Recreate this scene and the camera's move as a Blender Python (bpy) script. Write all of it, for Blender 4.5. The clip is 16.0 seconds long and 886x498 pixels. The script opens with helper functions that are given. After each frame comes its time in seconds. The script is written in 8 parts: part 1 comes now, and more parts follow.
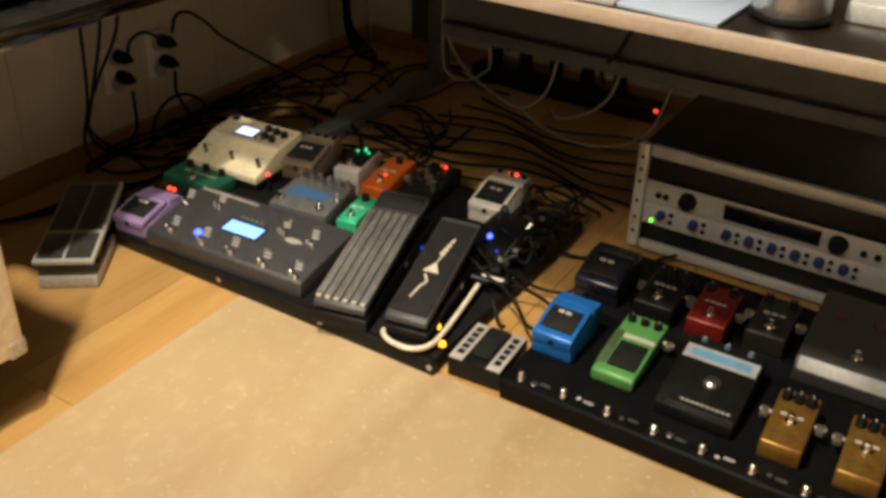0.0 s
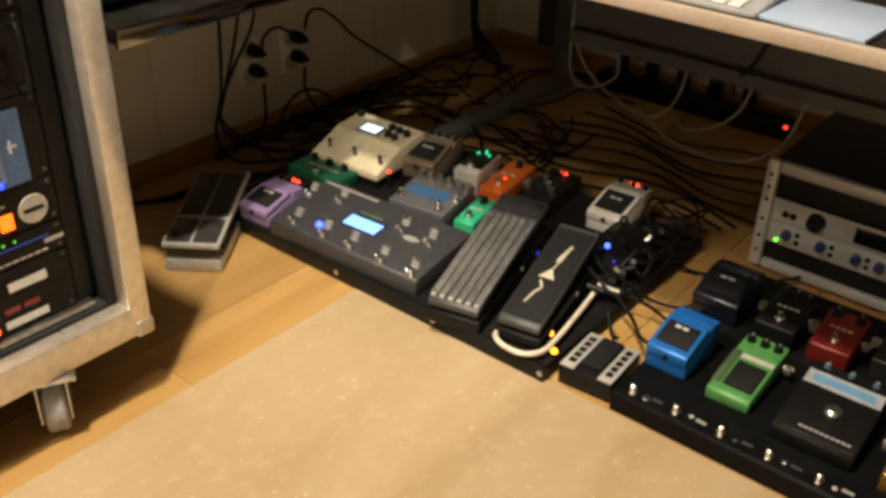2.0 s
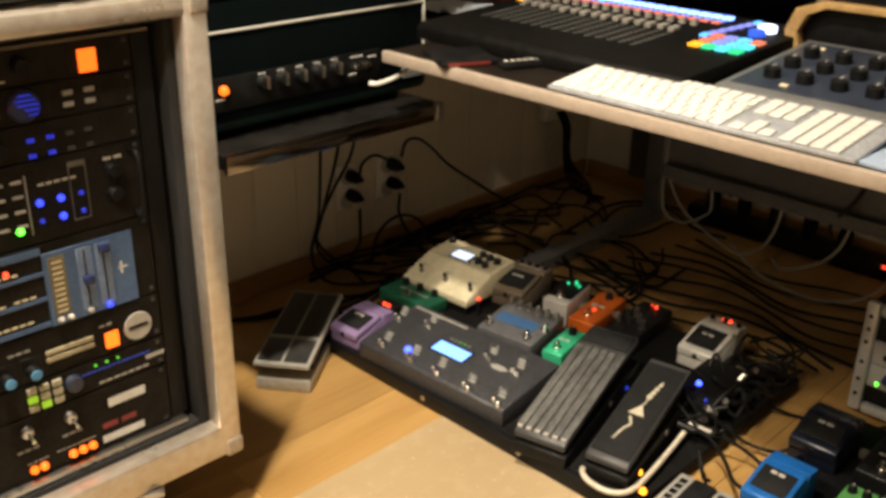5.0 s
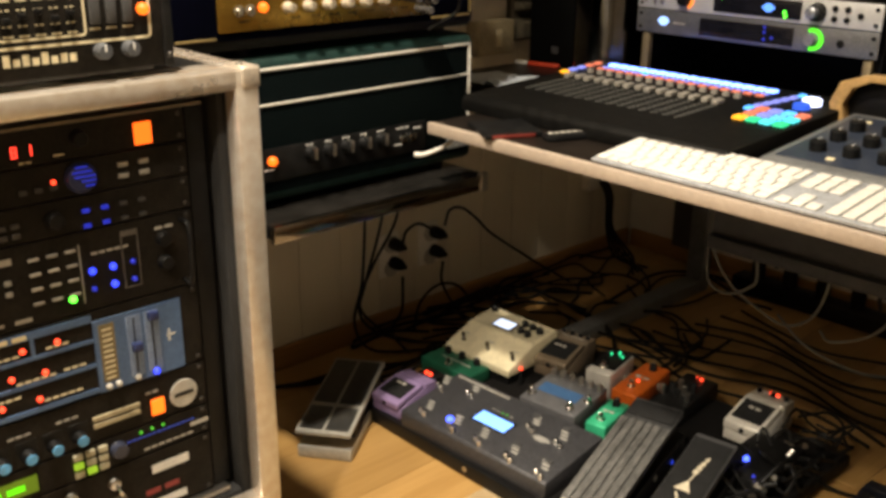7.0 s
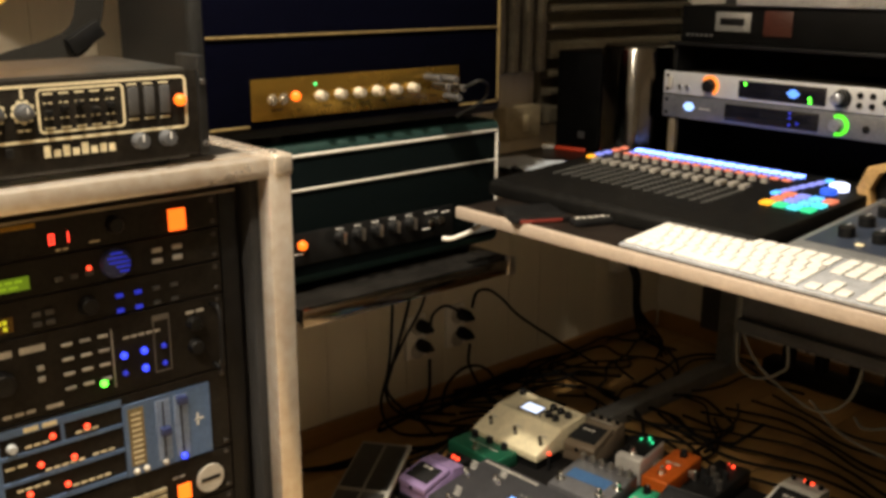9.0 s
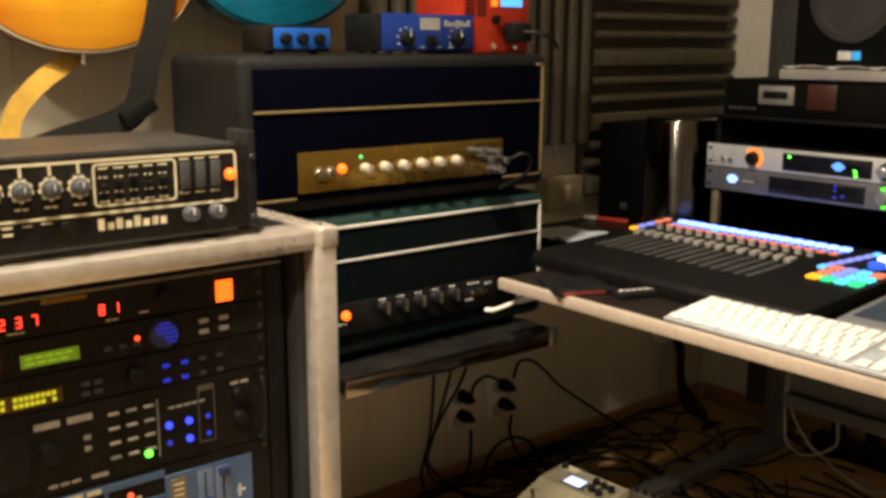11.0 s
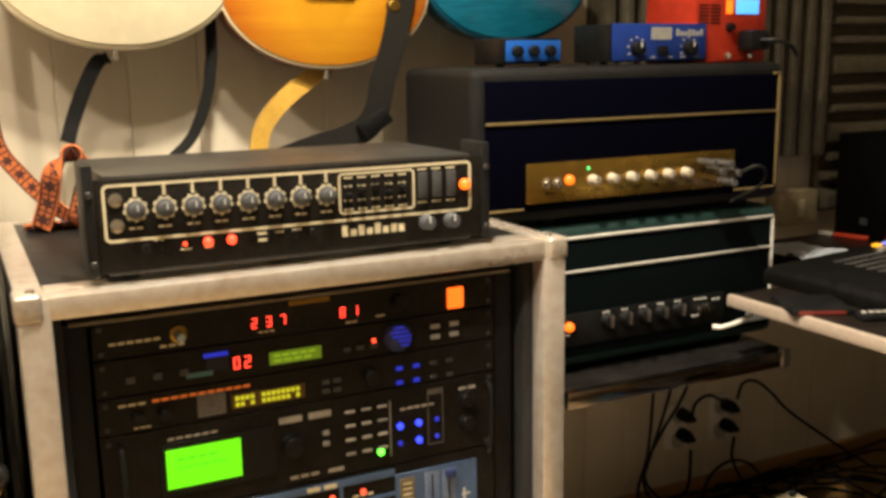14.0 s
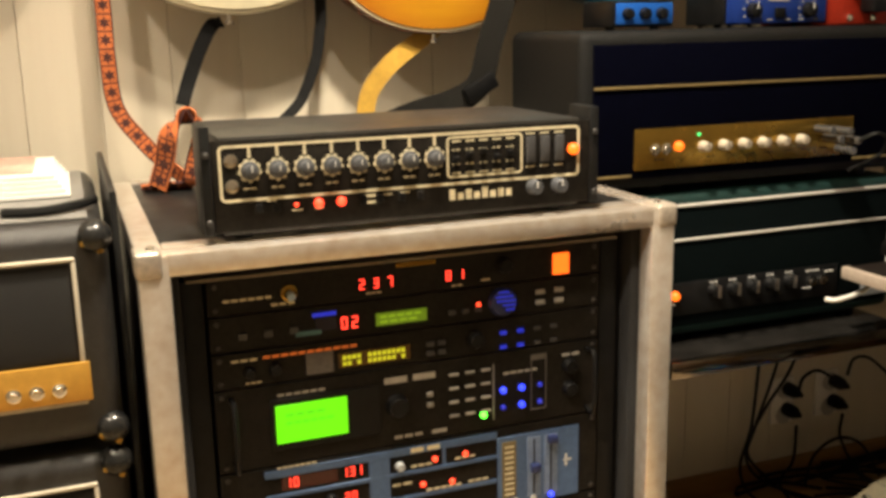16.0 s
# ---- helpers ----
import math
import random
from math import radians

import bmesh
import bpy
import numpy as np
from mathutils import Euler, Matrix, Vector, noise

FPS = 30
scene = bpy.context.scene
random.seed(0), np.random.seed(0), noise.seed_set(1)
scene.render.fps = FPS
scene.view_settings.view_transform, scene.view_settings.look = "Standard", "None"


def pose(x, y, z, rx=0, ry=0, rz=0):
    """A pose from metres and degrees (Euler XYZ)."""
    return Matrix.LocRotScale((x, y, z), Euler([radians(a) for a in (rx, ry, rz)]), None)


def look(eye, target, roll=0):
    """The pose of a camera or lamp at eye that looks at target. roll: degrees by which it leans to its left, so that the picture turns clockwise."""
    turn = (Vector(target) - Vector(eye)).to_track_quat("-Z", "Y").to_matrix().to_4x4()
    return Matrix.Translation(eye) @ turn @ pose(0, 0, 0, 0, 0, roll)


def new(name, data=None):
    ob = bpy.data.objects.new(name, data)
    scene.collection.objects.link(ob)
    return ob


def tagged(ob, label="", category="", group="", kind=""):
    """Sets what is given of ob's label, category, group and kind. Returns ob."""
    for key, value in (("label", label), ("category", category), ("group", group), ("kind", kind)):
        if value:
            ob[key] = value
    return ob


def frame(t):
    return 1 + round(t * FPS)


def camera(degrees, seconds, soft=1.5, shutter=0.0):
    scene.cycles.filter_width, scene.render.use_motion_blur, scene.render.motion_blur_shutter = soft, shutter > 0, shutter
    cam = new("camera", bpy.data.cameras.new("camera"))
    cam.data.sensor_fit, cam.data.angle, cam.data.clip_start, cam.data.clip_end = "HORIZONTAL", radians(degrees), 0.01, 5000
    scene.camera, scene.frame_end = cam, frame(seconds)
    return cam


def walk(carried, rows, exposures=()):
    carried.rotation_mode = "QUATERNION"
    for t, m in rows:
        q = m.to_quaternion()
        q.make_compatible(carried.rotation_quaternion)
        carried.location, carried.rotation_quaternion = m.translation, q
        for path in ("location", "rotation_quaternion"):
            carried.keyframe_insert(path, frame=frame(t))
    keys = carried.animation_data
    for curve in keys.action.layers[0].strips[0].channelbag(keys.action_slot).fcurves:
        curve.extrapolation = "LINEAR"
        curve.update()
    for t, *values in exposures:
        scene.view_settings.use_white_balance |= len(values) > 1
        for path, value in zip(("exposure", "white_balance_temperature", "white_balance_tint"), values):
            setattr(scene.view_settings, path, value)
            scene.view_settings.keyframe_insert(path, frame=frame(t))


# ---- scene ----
# ================= camera and its walk =================
cam = camera(48.68, 16.0, soft=3.4)
# seconds, x, y, z, yaw, pitch, roll
ROWS = [
    (0.0, -0.0885, 0.1129, 0.9710, 32.59, -30.87, -1.40),
    (0.5, -0.0919, 0.1101, 0.9710, 34.35, -30.88, -1.34),
    (1.0, -0.0951, 0.1073, 0.9710, 36.08, -30.88, -1.29),
    (1.5, -0.0979, 0.1048, 0.9711, 37.57, -30.86, -1.26),
    (2.0, -0.1018, 0.1011, 0.9711, 39.72, -30.83, -1.22),
    (2.5, -0.1050, 0.0977, 0.9712, 41.56, -30.80, -1.18),
    (3.0, -0.1070, 0.0951, 0.9758, 42.83, -28.96, -1.11),
    (3.5, -0.1081, 0.0935, 0.9787, 43.57, -27.80, -1.05),
    (4.0, -0.1087, 0.0921, 0.9824, 44.13, -26.31, -1.03),
    (6.5, -0.1112, 0.0858, 0.9950, 46.64, -21.23, -0.61),
    (7.0, -0.1118, 0.0841, 0.9977, 47.36, -20.12, -0.53),
    (7.5, -0.1115, 0.0832, 1.0006, 47.57, -18.93, -0.46),
    (8.0, -0.1115, 0.0821, 1.0032, 47.89, -17.88, -0.39),
    (8.5, -0.1116, 0.0808, 1.0055, 48.34, -16.91, -0.32),
    (9.0, -0.1116, 0.0792, 1.0088, 48.85, -15.56, -0.23),
    (11.5, -0.1131, 0.0697, 1.0196, 52.56, -10.96, 0.19),
    (12.0, -0.1160, 0.0649, 1.0196, 55.04, -10.97, 0.34),
    (12.5, -0.1180, 0.0612, 1.0195, 56.91, -11.03, 0.48),
    (13.0, -0.1203, 0.0564, 1.0196, 59.26, -11.03, 0.63),
    (13.5, -0.1224, 0.0518, 1.0196, 61.52, -11.02, 0.79),
    (14.0, -0.1239, 0.0479, 1.0197, 63.38, -10.99, 0.93),
    (14.5, -0.1254, 0.0437, 1.0199, 65.34, -10.95, 1.07),
    (15.0, -0.1267, 0.0396, 1.0199, 67.27, -10.92, 1.15),
    (15.5, -0.1277, 0.0375, 1.0190, 68.24, -11.31, 1.15),
    (16.0, -0.1295, 0.0361, 1.0156, 69.06, -12.78, 1.11),
]
walk(cam, [(t, pose(x, y, z, 90 + pitch, roll, yaw)) for t, x, y, z, yaw, pitch, roll in ROWS])

# ================= world, lamps =================
world = bpy.data.worlds.new("room_dark")
scene.world = world
world.use_nodes = True
world.node_tree.nodes["Background"].inputs[0].default_value = (0.05, 0.04, 0.03, 1)
world.node_tree.nodes["Background"].inputs[1].default_value = 0.1
scene.view_settings.exposure = 0.0


def spot(name, loc, target, power, cone, blend, radius, color):
    d = bpy.data.lights.new(name, "SPOT")
    d.energy, d.spot_size, d.spot_blend, d.shadow_soft_size, d.color = power, radians(cone), blend, radius, color
    new(name, d).matrix_world = look(loc, target)


def lamp(name, loc, power, radius, color):
    d = bpy.data.lights.new(name, "POINT")
    d.energy, d.shadow_soft_size, d.color = power, radius, color
    new(name, d).location = loc


WARM = (1.0, 0.87, 0.68)
spot("ceiling_spot_floor", (-0.95, 0.40, 2.28), (-0.82, 0.66, 0.0), 244, 96, 0.75, 0.05, WARM)
# Added fill light: narrow cone to brighten the pedals, no lamp known here.
spot("pedal_fill_spot", (-0.42, -0.30, 2.30), (-1.21, 1.41, 0.0), 170, 27, 0.8, 0.04, WARM)
spot("ceiling_spot_wall", (-0.70, 0.22, 2.30), (-1.78, 0.15, 1.05), 38, 66, 0.6, 0.03, WARM)
# Weak fill added to lift the far corner's wall; stands for no known lamp.
spot("corner_fill_spot", (-1.15, 1.50, 2.33), (-1.72, 2.42, 1.45), 14, 46, 0.7, 0.03, WARM)
lamp("ceiling_lamp", (-0.78, -0.65, 2.30), 62, 0.05, WARM)

# ================= materials =================
MATS = {}


def mat(name, color, rough=0.5, metal=0.0, var=0.12, scale=30.0, bump=0.05, stretch=(1, 1, 1), coat=0.0, spec=0.5, color2=None, fine=6.0):
    """Two scales of variation in colour, a little roughness wear and fine relief."""
    if name in MATS:
        return MATS[name]
    m = bpy.data.materials.new(name)
    m.use_nodes = True
    nt = m.node_tree
    b = nt.nodes["Principled BSDF"]
    tc = nt.nodes.new("ShaderNodeTexCoord")
    mp = nt.nodes.new("ShaderNodeMapping")
    mp.inputs["Scale"].default_value = stretch
    nt.links.new(tc.outputs["Object"], mp.inputs[0])
    n1, n2 = nt.nodes.new("ShaderNodeTexNoise"), nt.nodes.new("ShaderNodeTexNoise")
    n1.inputs["Scale"].default_value, n2.inputs["Scale"].default_value = scale, scale * fine
    n1.inputs["Detail"].default_value, n2.inputs["Detail"].default_value = 4, 3
    for n in (n1, n2):
        nt.links.new(mp.outputs[0], n.inputs["Vector"])
    add = nt.nodes.new("ShaderNodeMath")
    add.operation = "ADD"
    half = nt.nodes.new("ShaderNodeMath")
    half.operation, half.inputs[1].default_value = "MULTIPLY", 0.5
    nt.links.new(n1.outputs[0], add.inputs[0])
    nt.links.new(n2.outputs[0], add.inputs[1])
    nt.links.new(add.outputs[0], half.inputs[0])
    ramp = nt.nodes.new("ShaderNodeValToRGB")
    c2 = color2 or tuple(min(1, c * (1 + var * 2)) for c in color)
    c1 = color if color2 else tuple(c * (1 - var * 2) for c in color)
    ramp.color_ramp.elements[0].position, ramp.color_ramp.elements[1].position = 0.35, 0.65
    ramp.color_ramp.elements[0].color, ramp.color_ramp.elements[1].color = (*c1, 1), (*c2, 1)
    nt.links.new(half.outputs[0], ramp.inputs[0])
    nt.links.new(ramp.outputs[0], b.inputs["Base Color"])
    rr = nt.nodes.new("ShaderNodeMapRange")
    rr.inputs["To Min"].default_value, rr.inputs["To Max"].default_value = max(0.03, rough - 0.1), min(1, rough + 0.1)
    nt.links.new(n1.outputs[0], rr.inputs[0])
    nt.links.new(rr.outputs[0], b.inputs["Roughness"])
    b.inputs["Metallic"].default_value = metal
    b.inputs["Coat Weight"].default_value = coat
    b.inputs["Specular IOR Level"].default_value = spec
    if bump:
        bp = nt.nodes.new("ShaderNodeBump")
        bp.inputs["Strength"].default_value, bp.inputs["Distance"].default_value = bump, 0.002
        nt.links.new(n2.outputs[0], bp.inputs["Height"])
        nt.links.new(bp.outputs[0], b.inputs["Normal"])
    MATS[name] = m
    return m


def glow(name, color, strength):
    if name in MATS:
        return MATS[name]
    m = bpy.data.materials.new(name)
    m.use_nodes = True
    b = m.node_tree.nodes["Principled BSDF"]
    b.inputs["Base Color"].default_value = (*[c * 0.3 for c in color], 1)
    b.inputs["Emission Color"].default_value = (*color, 1)
    b.inputs["Emission Strength"].default_value = strength
    MATS[name] = m
    return m


def wood(name, dark, light, rough, ring=9.0, stretch=(1, 0.06, 1), coat=0.0, rand=0.25):
    """Boards with grain along y, each board of its own shade."""
    if name in MATS:
        return MATS[name]
    m = bpy.data.materials.new(name)
    m.use_nodes = True
    nt = m.node_tree
    b = nt.nodes["Principled BSDF"]
    tc, mp, info = nt.nodes.new("ShaderNodeTexCoord"), nt.nodes.new("ShaderNodeMapping"), nt.nodes.new("ShaderNodeObjectInfo")
    mp.inputs["Scale"].default_value = stretch
    off = nt.nodes.new("ShaderNodeVectorMath")
    off.operation = "ADD"
    mul = nt.nodes.new("ShaderNodeMath")
    mul.operation, mul.inputs[1].default_value = "MULTIPLY", 17.0
    nt.links.new(info.outputs["Random"], mul.inputs[0])
    nt.links.new(tc.outputs["Object"], off.inputs[0])
    nt.links.new(mul.outputs[0], off.inputs[1])
    nt.links.new(off.outputs[0], mp.inputs[0])
    n1, n2 = nt.nodes.new("ShaderNodeTexNoise"), nt.nodes.new("ShaderNodeTexNoise")
    n1.inputs["Scale"].default_value, n1.inputs["Detail"].default_value, n1.inputs["Distortion"].default_value = ring, 6, 0.6
    n2.inputs["Scale"].default_value, n2.inputs["Detail"].default_value = ring * 14, 3
    for n in (n1, n2):
        nt.links.new(mp.outputs[0], n.inputs["Vector"])
    mix = nt.nodes.new("ShaderNodeMath")
    mix.operation, mix.inputs[1].default_value = "MULTIPLY_ADD", 0.35
    nt.links.new(n2.outputs[0], mix.inputs[0])
    nt.links.new(n1.outputs[0], mix.inputs[2])
    ramp = nt.nodes.new("ShaderNodeValToRGB")
    ramp.color_ramp.elements[0].position, ramp.color_ramp.elements[1].position = 0.45, 0.9
    ramp.color_ramp.elements[0].color, ramp.color_ramp.elements[1].color = (*dark, 1), (*light, 1)
    nt.links.new(mix.outputs[0], ramp.inputs[0])
    hsv = nt.nodes.new("ShaderNodeHueSaturation")
    mr = nt.nodes.new("ShaderNodeMapRange")
    mr.inputs["To Min"].default_value, mr.inputs["To Max"].default_value = 1 - rand, 1 + rand
    nt.links.new(info.outputs["Random"], mr.inputs[0])
    nt.links.new(mr.outputs[0], hsv.inputs["Value"])
    nt.links.new(ramp.outputs[0], hsv.inputs["Color"])
    nt.links.new(hsv.outputs[0], b.inputs["Base Color"])
    b.inputs["Roughness"].default_value, b.inputs["Coat Weight"].default_value = rough, coat
    bp = nt.nodes.new("ShaderNodeBump")
    bp.inputs["Strength"].default_value, bp.inputs["Distance"].default_value = 0.06, 0.001
    nt.links.new(n2.outputs[0], bp.inputs["Height"])
    nt.links.new(bp.outputs[0], b.inputs["Normal"])
    MATS[name] = m
    return m


FLOOR = wood("laminate_oak", (0.34, 0.185, 0.055), (0.51, 0.310, 0.112), 0.36, rand=0.10)


def worn_sheet(name):
    """A tan cork-like sheet: streaks along y, soft mottling, pale scuffs and specks."""
    m = bpy.data.materials.new(name)
    m.use_nodes = True
    nt = m.node_tree
    b = nt.nodes["Principled BSDF"]
    tc = nt.nodes.new("ShaderNodeTexCoord")

    def field(scale, stretch, detail, lo, hi, distortion=0.0):
        mp, n, r = nt.nodes.new("ShaderNodeMapping"), nt.nodes.new("ShaderNodeTexNoise"), nt.nodes.new("ShaderNodeMapRange")
        mp.inputs["Scale"].default_value = stretch
        n.inputs["Scale"].default_value, n.inputs["Detail"].default_value, n.inputs["Distortion"].default_value = scale, detail, distortion
        r.inputs["From Min"].default_value, r.inputs["From Max"].default_value = lo, hi
        nt.links.new(tc.outputs["Object"], mp.inputs[0])
        nt.links.new(mp.outputs[0], n.inputs["Vector"])
        nt.links.new(n.outputs[0], r.inputs[0])
        return r.outputs[0]

    def blend(fac, c0, c1, strength=1.0):
        mx, mu = nt.nodes.new("ShaderNodeMix"), nt.nodes.new("ShaderNodeMath")
        mx.data_type = "RGBA"
        mu.operation, mu.inputs[1].default_value = "MULTIPLY", strength
        nt.links.new(fac, mu.inputs[0])
        nt.links.new(mu.outputs[0], mx.inputs["Factor"])
        for sock, c in ((mx.inputs[6], c0), (mx.inputs[7], c1)):
            if isinstance(c, tuple):
                sock.default_value = (*c, 1)
            else:
                nt.links.new(c, sock)
        return mx.outputs[2]

    streak = field(5.0, (1.5, 0.22, 1), 5, 0.36, 0.64, 0.7)
    col = blend(streak, (0.44, 0.300, 0.150), (0.53, 0.395, 0.225))
    col = blend(field(1.7, (1, 0.5, 1), 3, 0.42, 0.66), col, (0.47, 0.37, 0.245), 0.55)
    col = blend(field(38.0, (1, 0.7, 1), 4, 0.52, 0.72), col, (0.62, 0.49, 0.31), 0.40)
    col = blend(field(90.0, (1, 1, 1), 2, 0.66, 0.74), col, (0.72, 0.62, 0.46), 0.55)
    nt.links.new(col, b.inputs["Base Color"])
    rr = nt.nodes.new("ShaderNodeMapRange")
    rr.inputs["To Min"].default_value, rr.inputs["To Max"].default_value = 0.32, 0.52
    nt.links.new(streak, rr.inputs[0])
    nt.links.new(rr.outputs[0], b.inputs["Roughness"])
    return m


MATWOOD = worn_sheet("mat_tan_sheet")
SKIRT = wood("skirting_pine", (0.30, 0.14, 0.04), (0.45, 0.24, 0.08), 0.45)
WALLBOARD = wood("painted_board", (0.60, 0.540, 0.425), (0.68, 0.620, 0.495), 0.6, ring=5, stretch=(1, 1, 0.05), rand=0.04)
PLASTER = mat("plaster", (0.74, 0.70, 0.62), 0.75, var=0.03, scale=4, bump=0.15)
CEIL = mat("ceiling_paint", (0.82, 0.79, 0.72), 0.8, var=0.02, scale=3)
ALU = mat("case_aluminium", (0.62, 0.52, 0.42), 0.30, 0.7, scale=7, bump=0.08, color2=(0.80, 0.755, 0.69), fine=9)
CHROME = mat("chrome", (0.85, 0.84, 0.82), 0.12, 1.0, var=0.03, scale=40, bump=0)
STEEL = mat("steel", (0.55, 0.54, 0.52), 0.3, 1.0, var=0.08, scale=60)
BLACKPLY = mat("case_black_laminate", (0.010, 0.010, 0.010), 0.42, var=0.2, scale=18, bump=0.1, spec=0.25)
FOAM = mat("black_foam", (0.012, 0.012, 0.013), 0.9, var=0.2, scale=60, bump=0.4)
PANEL = mat("black_panel", (0.0135, 0.0115, 0.0095), 0.45, 0.0, var=0.2, scale=25, bump=0.03, spec=0.1)
BLACK = mat("black_plastic", (0.0065, 0.0065, 0.0068), 0.42, var=0.2, scale=50, bump=0.06, spec=0.2)
RUBBER = mat("black_rubber", (0.011, 0.011, 0.0115), 0.65, var=0.2, scale=80, bump=0.25, spec=0.18)
CABLE = mat("black_cable", (0.006, 0.006, 0.006), 0.5, var=0.1, scale=50, spec=0.2)
GREYCABLE = mat("grey_cable", (0.20, 0.205, 0.19), 0.5, var=0.08, scale=50)
CREAMPRINT = mat("cream_print", (0.68, 0.60, 0.40), 0.6, var=0.08, scale=60, bump=0)
WHITEPRINT = mat("white_print", (0.72, 0.72, 0.70), 0.6, var=0.08, scale=60, bump=0)
GREYPRINT = mat("grey_print", (0.30, 0.29, 0.27), 0.6, var=0.08, scale=60, bump=0)
WHITEPLASTIC = mat("white_plastic", (0.75, 0.73, 0.68), 0.4, var=0.04, scale=30)
LED_RED = glow("led_red", (1.0, 0.06, 0.02), 3.0)
LED_AMBER = glow("led_amber", (1.0, 0.15, 0.008), 2.4)
LED_BLUE = glow("led_blue", (0.035, 0.06, 1.0), 2.2)
LED_GREEN = glow("led_green", (0.10, 1.0, 0.04), 5)
DIGIT = glow("digit_red", (1.0, 0.05, 0.025), 3.0)

# ================= mesh tools =================


def rbox(x0, x1, y0, y1, z0, z1, r=0.002, seg=2, bm=None):
    """A box with rounded edges, added to bm."""
    out = bm or bmesh.new()
    b = bmesh.new()
    bmesh.ops.create_cube(b, size=1)
    for v in b.verts:
        v.co = Vector((x0 + (v.co.x + 0.5) * (x1 - x0), y0 + (v.co.y + 0.5) * (y1 - y0), z0 + (v.co.z + 0.5) * (z1 - z0)))
    r = min(r, 0.45 * min(abs(x1 - x0), abs(y1 - y0), abs(z1 - z0)))
    if r > 0:
        bmesh.ops.bevel(b, geom=list(b.edges), offset=r, segments=seg, affect="EDGES", profile=0.5)
    merge(out, b)
    return out


def merge(out, b, m=None):
    if m is not None:
        bmesh.ops.transform(b, matrix=m, verts=b.verts)
    me = bpy.data.meshes.new("tmp")
    b.to_mesh(me)
    b.free()
    out.from_mesh(me)
    bpy.data.meshes.remove(me)
    return out


def turned(profile, seg=20, m=None, bm=None):
    """A body of revolution round z from (radius, height) pairs, bottom to top."""
    out = bm or bmesh.new()
    b = bmesh.new()
    rings = []
    for r, z in profile:
        rings.append([b.verts.new((r * math.cos(2 * math.pi * k / seg), r * math.sin(2 * math.pi * k / seg), z)) for k in range(seg)])
    for a, c in zip(rings, rings[1:]):
        for k in range(seg):
            b.faces.new((a[k], a[(k + 1) % seg], c[(k + 1) % seg], c[k]))
    b.faces.new(list(reversed(rings[0])))
    b.faces.new(rings[-1])
    merge(out, b, m)
    return out


def rod(r, h, m=None, seg=16, edge=0.0008, bm=None):
    e = min(edge, r * 0.4, h * 0.4)
    return turned([(r - e, 0), (r, e), (r, h - e), (r - e, h)], seg, m, bm)


FACE_X = Matrix.Rotation(radians(90), 4, "Y")      # z of the part points to +x
FACE_MY = Matrix.Rotation(radians(90), 4, "X")     # z of the part points to -y


def facing_x(x, y, z):
    return Matrix.Translation((x, y, z)) @ FACE_X


def facing_my(x, y, z):
    return Matrix.Translation((x, y, z)) @ FACE_MY


def prism(points, depth, m=None, r=0.0, bm=None, seg=2):
    """A flat outline in xy, raised along z by depth, with its edges rounded by r."""
    out = bm or bmesh.new()
    b = bmesh.new()
    vs = [b.verts.new((x, y, 0)) for x, y in points]
    f = b.faces.new(vs)
    up = bmesh.ops.extrude_face_region(b, geom=[f])
    bmesh.ops.translate(b, vec=(0, 0, depth), verts=[v for v in up["geom"] if isinstance(v, bmesh.types.BMVert)])
    bmesh.ops.recalc_face_normals(b, faces=b.faces)
    if r:
        bmesh.ops.bevel(b, geom=list(b.edges), offset=r, segments=seg, affect="EDGES", profile=0.5, clamp_overlap=True)
    merge(out, b, m)
    return out


def spline(points, steps=8):
    """Catmull-Rom through the points."""
    p = [Vector(q) for q in points]
    p = [2 * p[0] - p[1]] + p + [2 * p[-1] - p[-2]]
    out = []
    for k in range(1, len(p) - 2):
        for s in range(steps):
            t = s / steps
            a, b, c, d = p[k - 1], p[k], p[k + 1], p[k + 2]
            out.append(0.5 * ((2 * b) + (c - a) * t + (2 * a - 5 * b + 4 * c - d) * t * t + (3 * b - a - 3 * c + d) * t ** 3))
    out.append(p[-2])
    return out


def tube(points, r, seg=8, steps=8, bm=None, smooth_path=True):
    out = bm or bmesh.new()
    path = spline(points, steps) if smooth_path else [Vector(q) for q in points]
    rings, side = [], None
    for k, q in enumerate(path):
        d = (path[min(k + 1, len(path) - 1)] - path[max(k - 1, 0)]).normalized()
        if side is None:
            side = d.orthogonal().normalized()
        side = (side - d * side.dot(d)).normalized()
        up = d.cross(side)
        rings.append([out.verts.new(q + r * (side * math.cos(2 * math.pi * a / seg) + up * math.sin(2 * math.pi * a / seg))) for a in range(seg)])
    for a, c in zip(rings, rings[1:]):
        for k in range(seg):
            out.faces.new((a[k], a[(k + 1) % seg], c[(k + 1) % seg], c[k]))
    out.faces.new(list(reversed(rings[0])))
    out.faces.new(rings[-1])
    return out


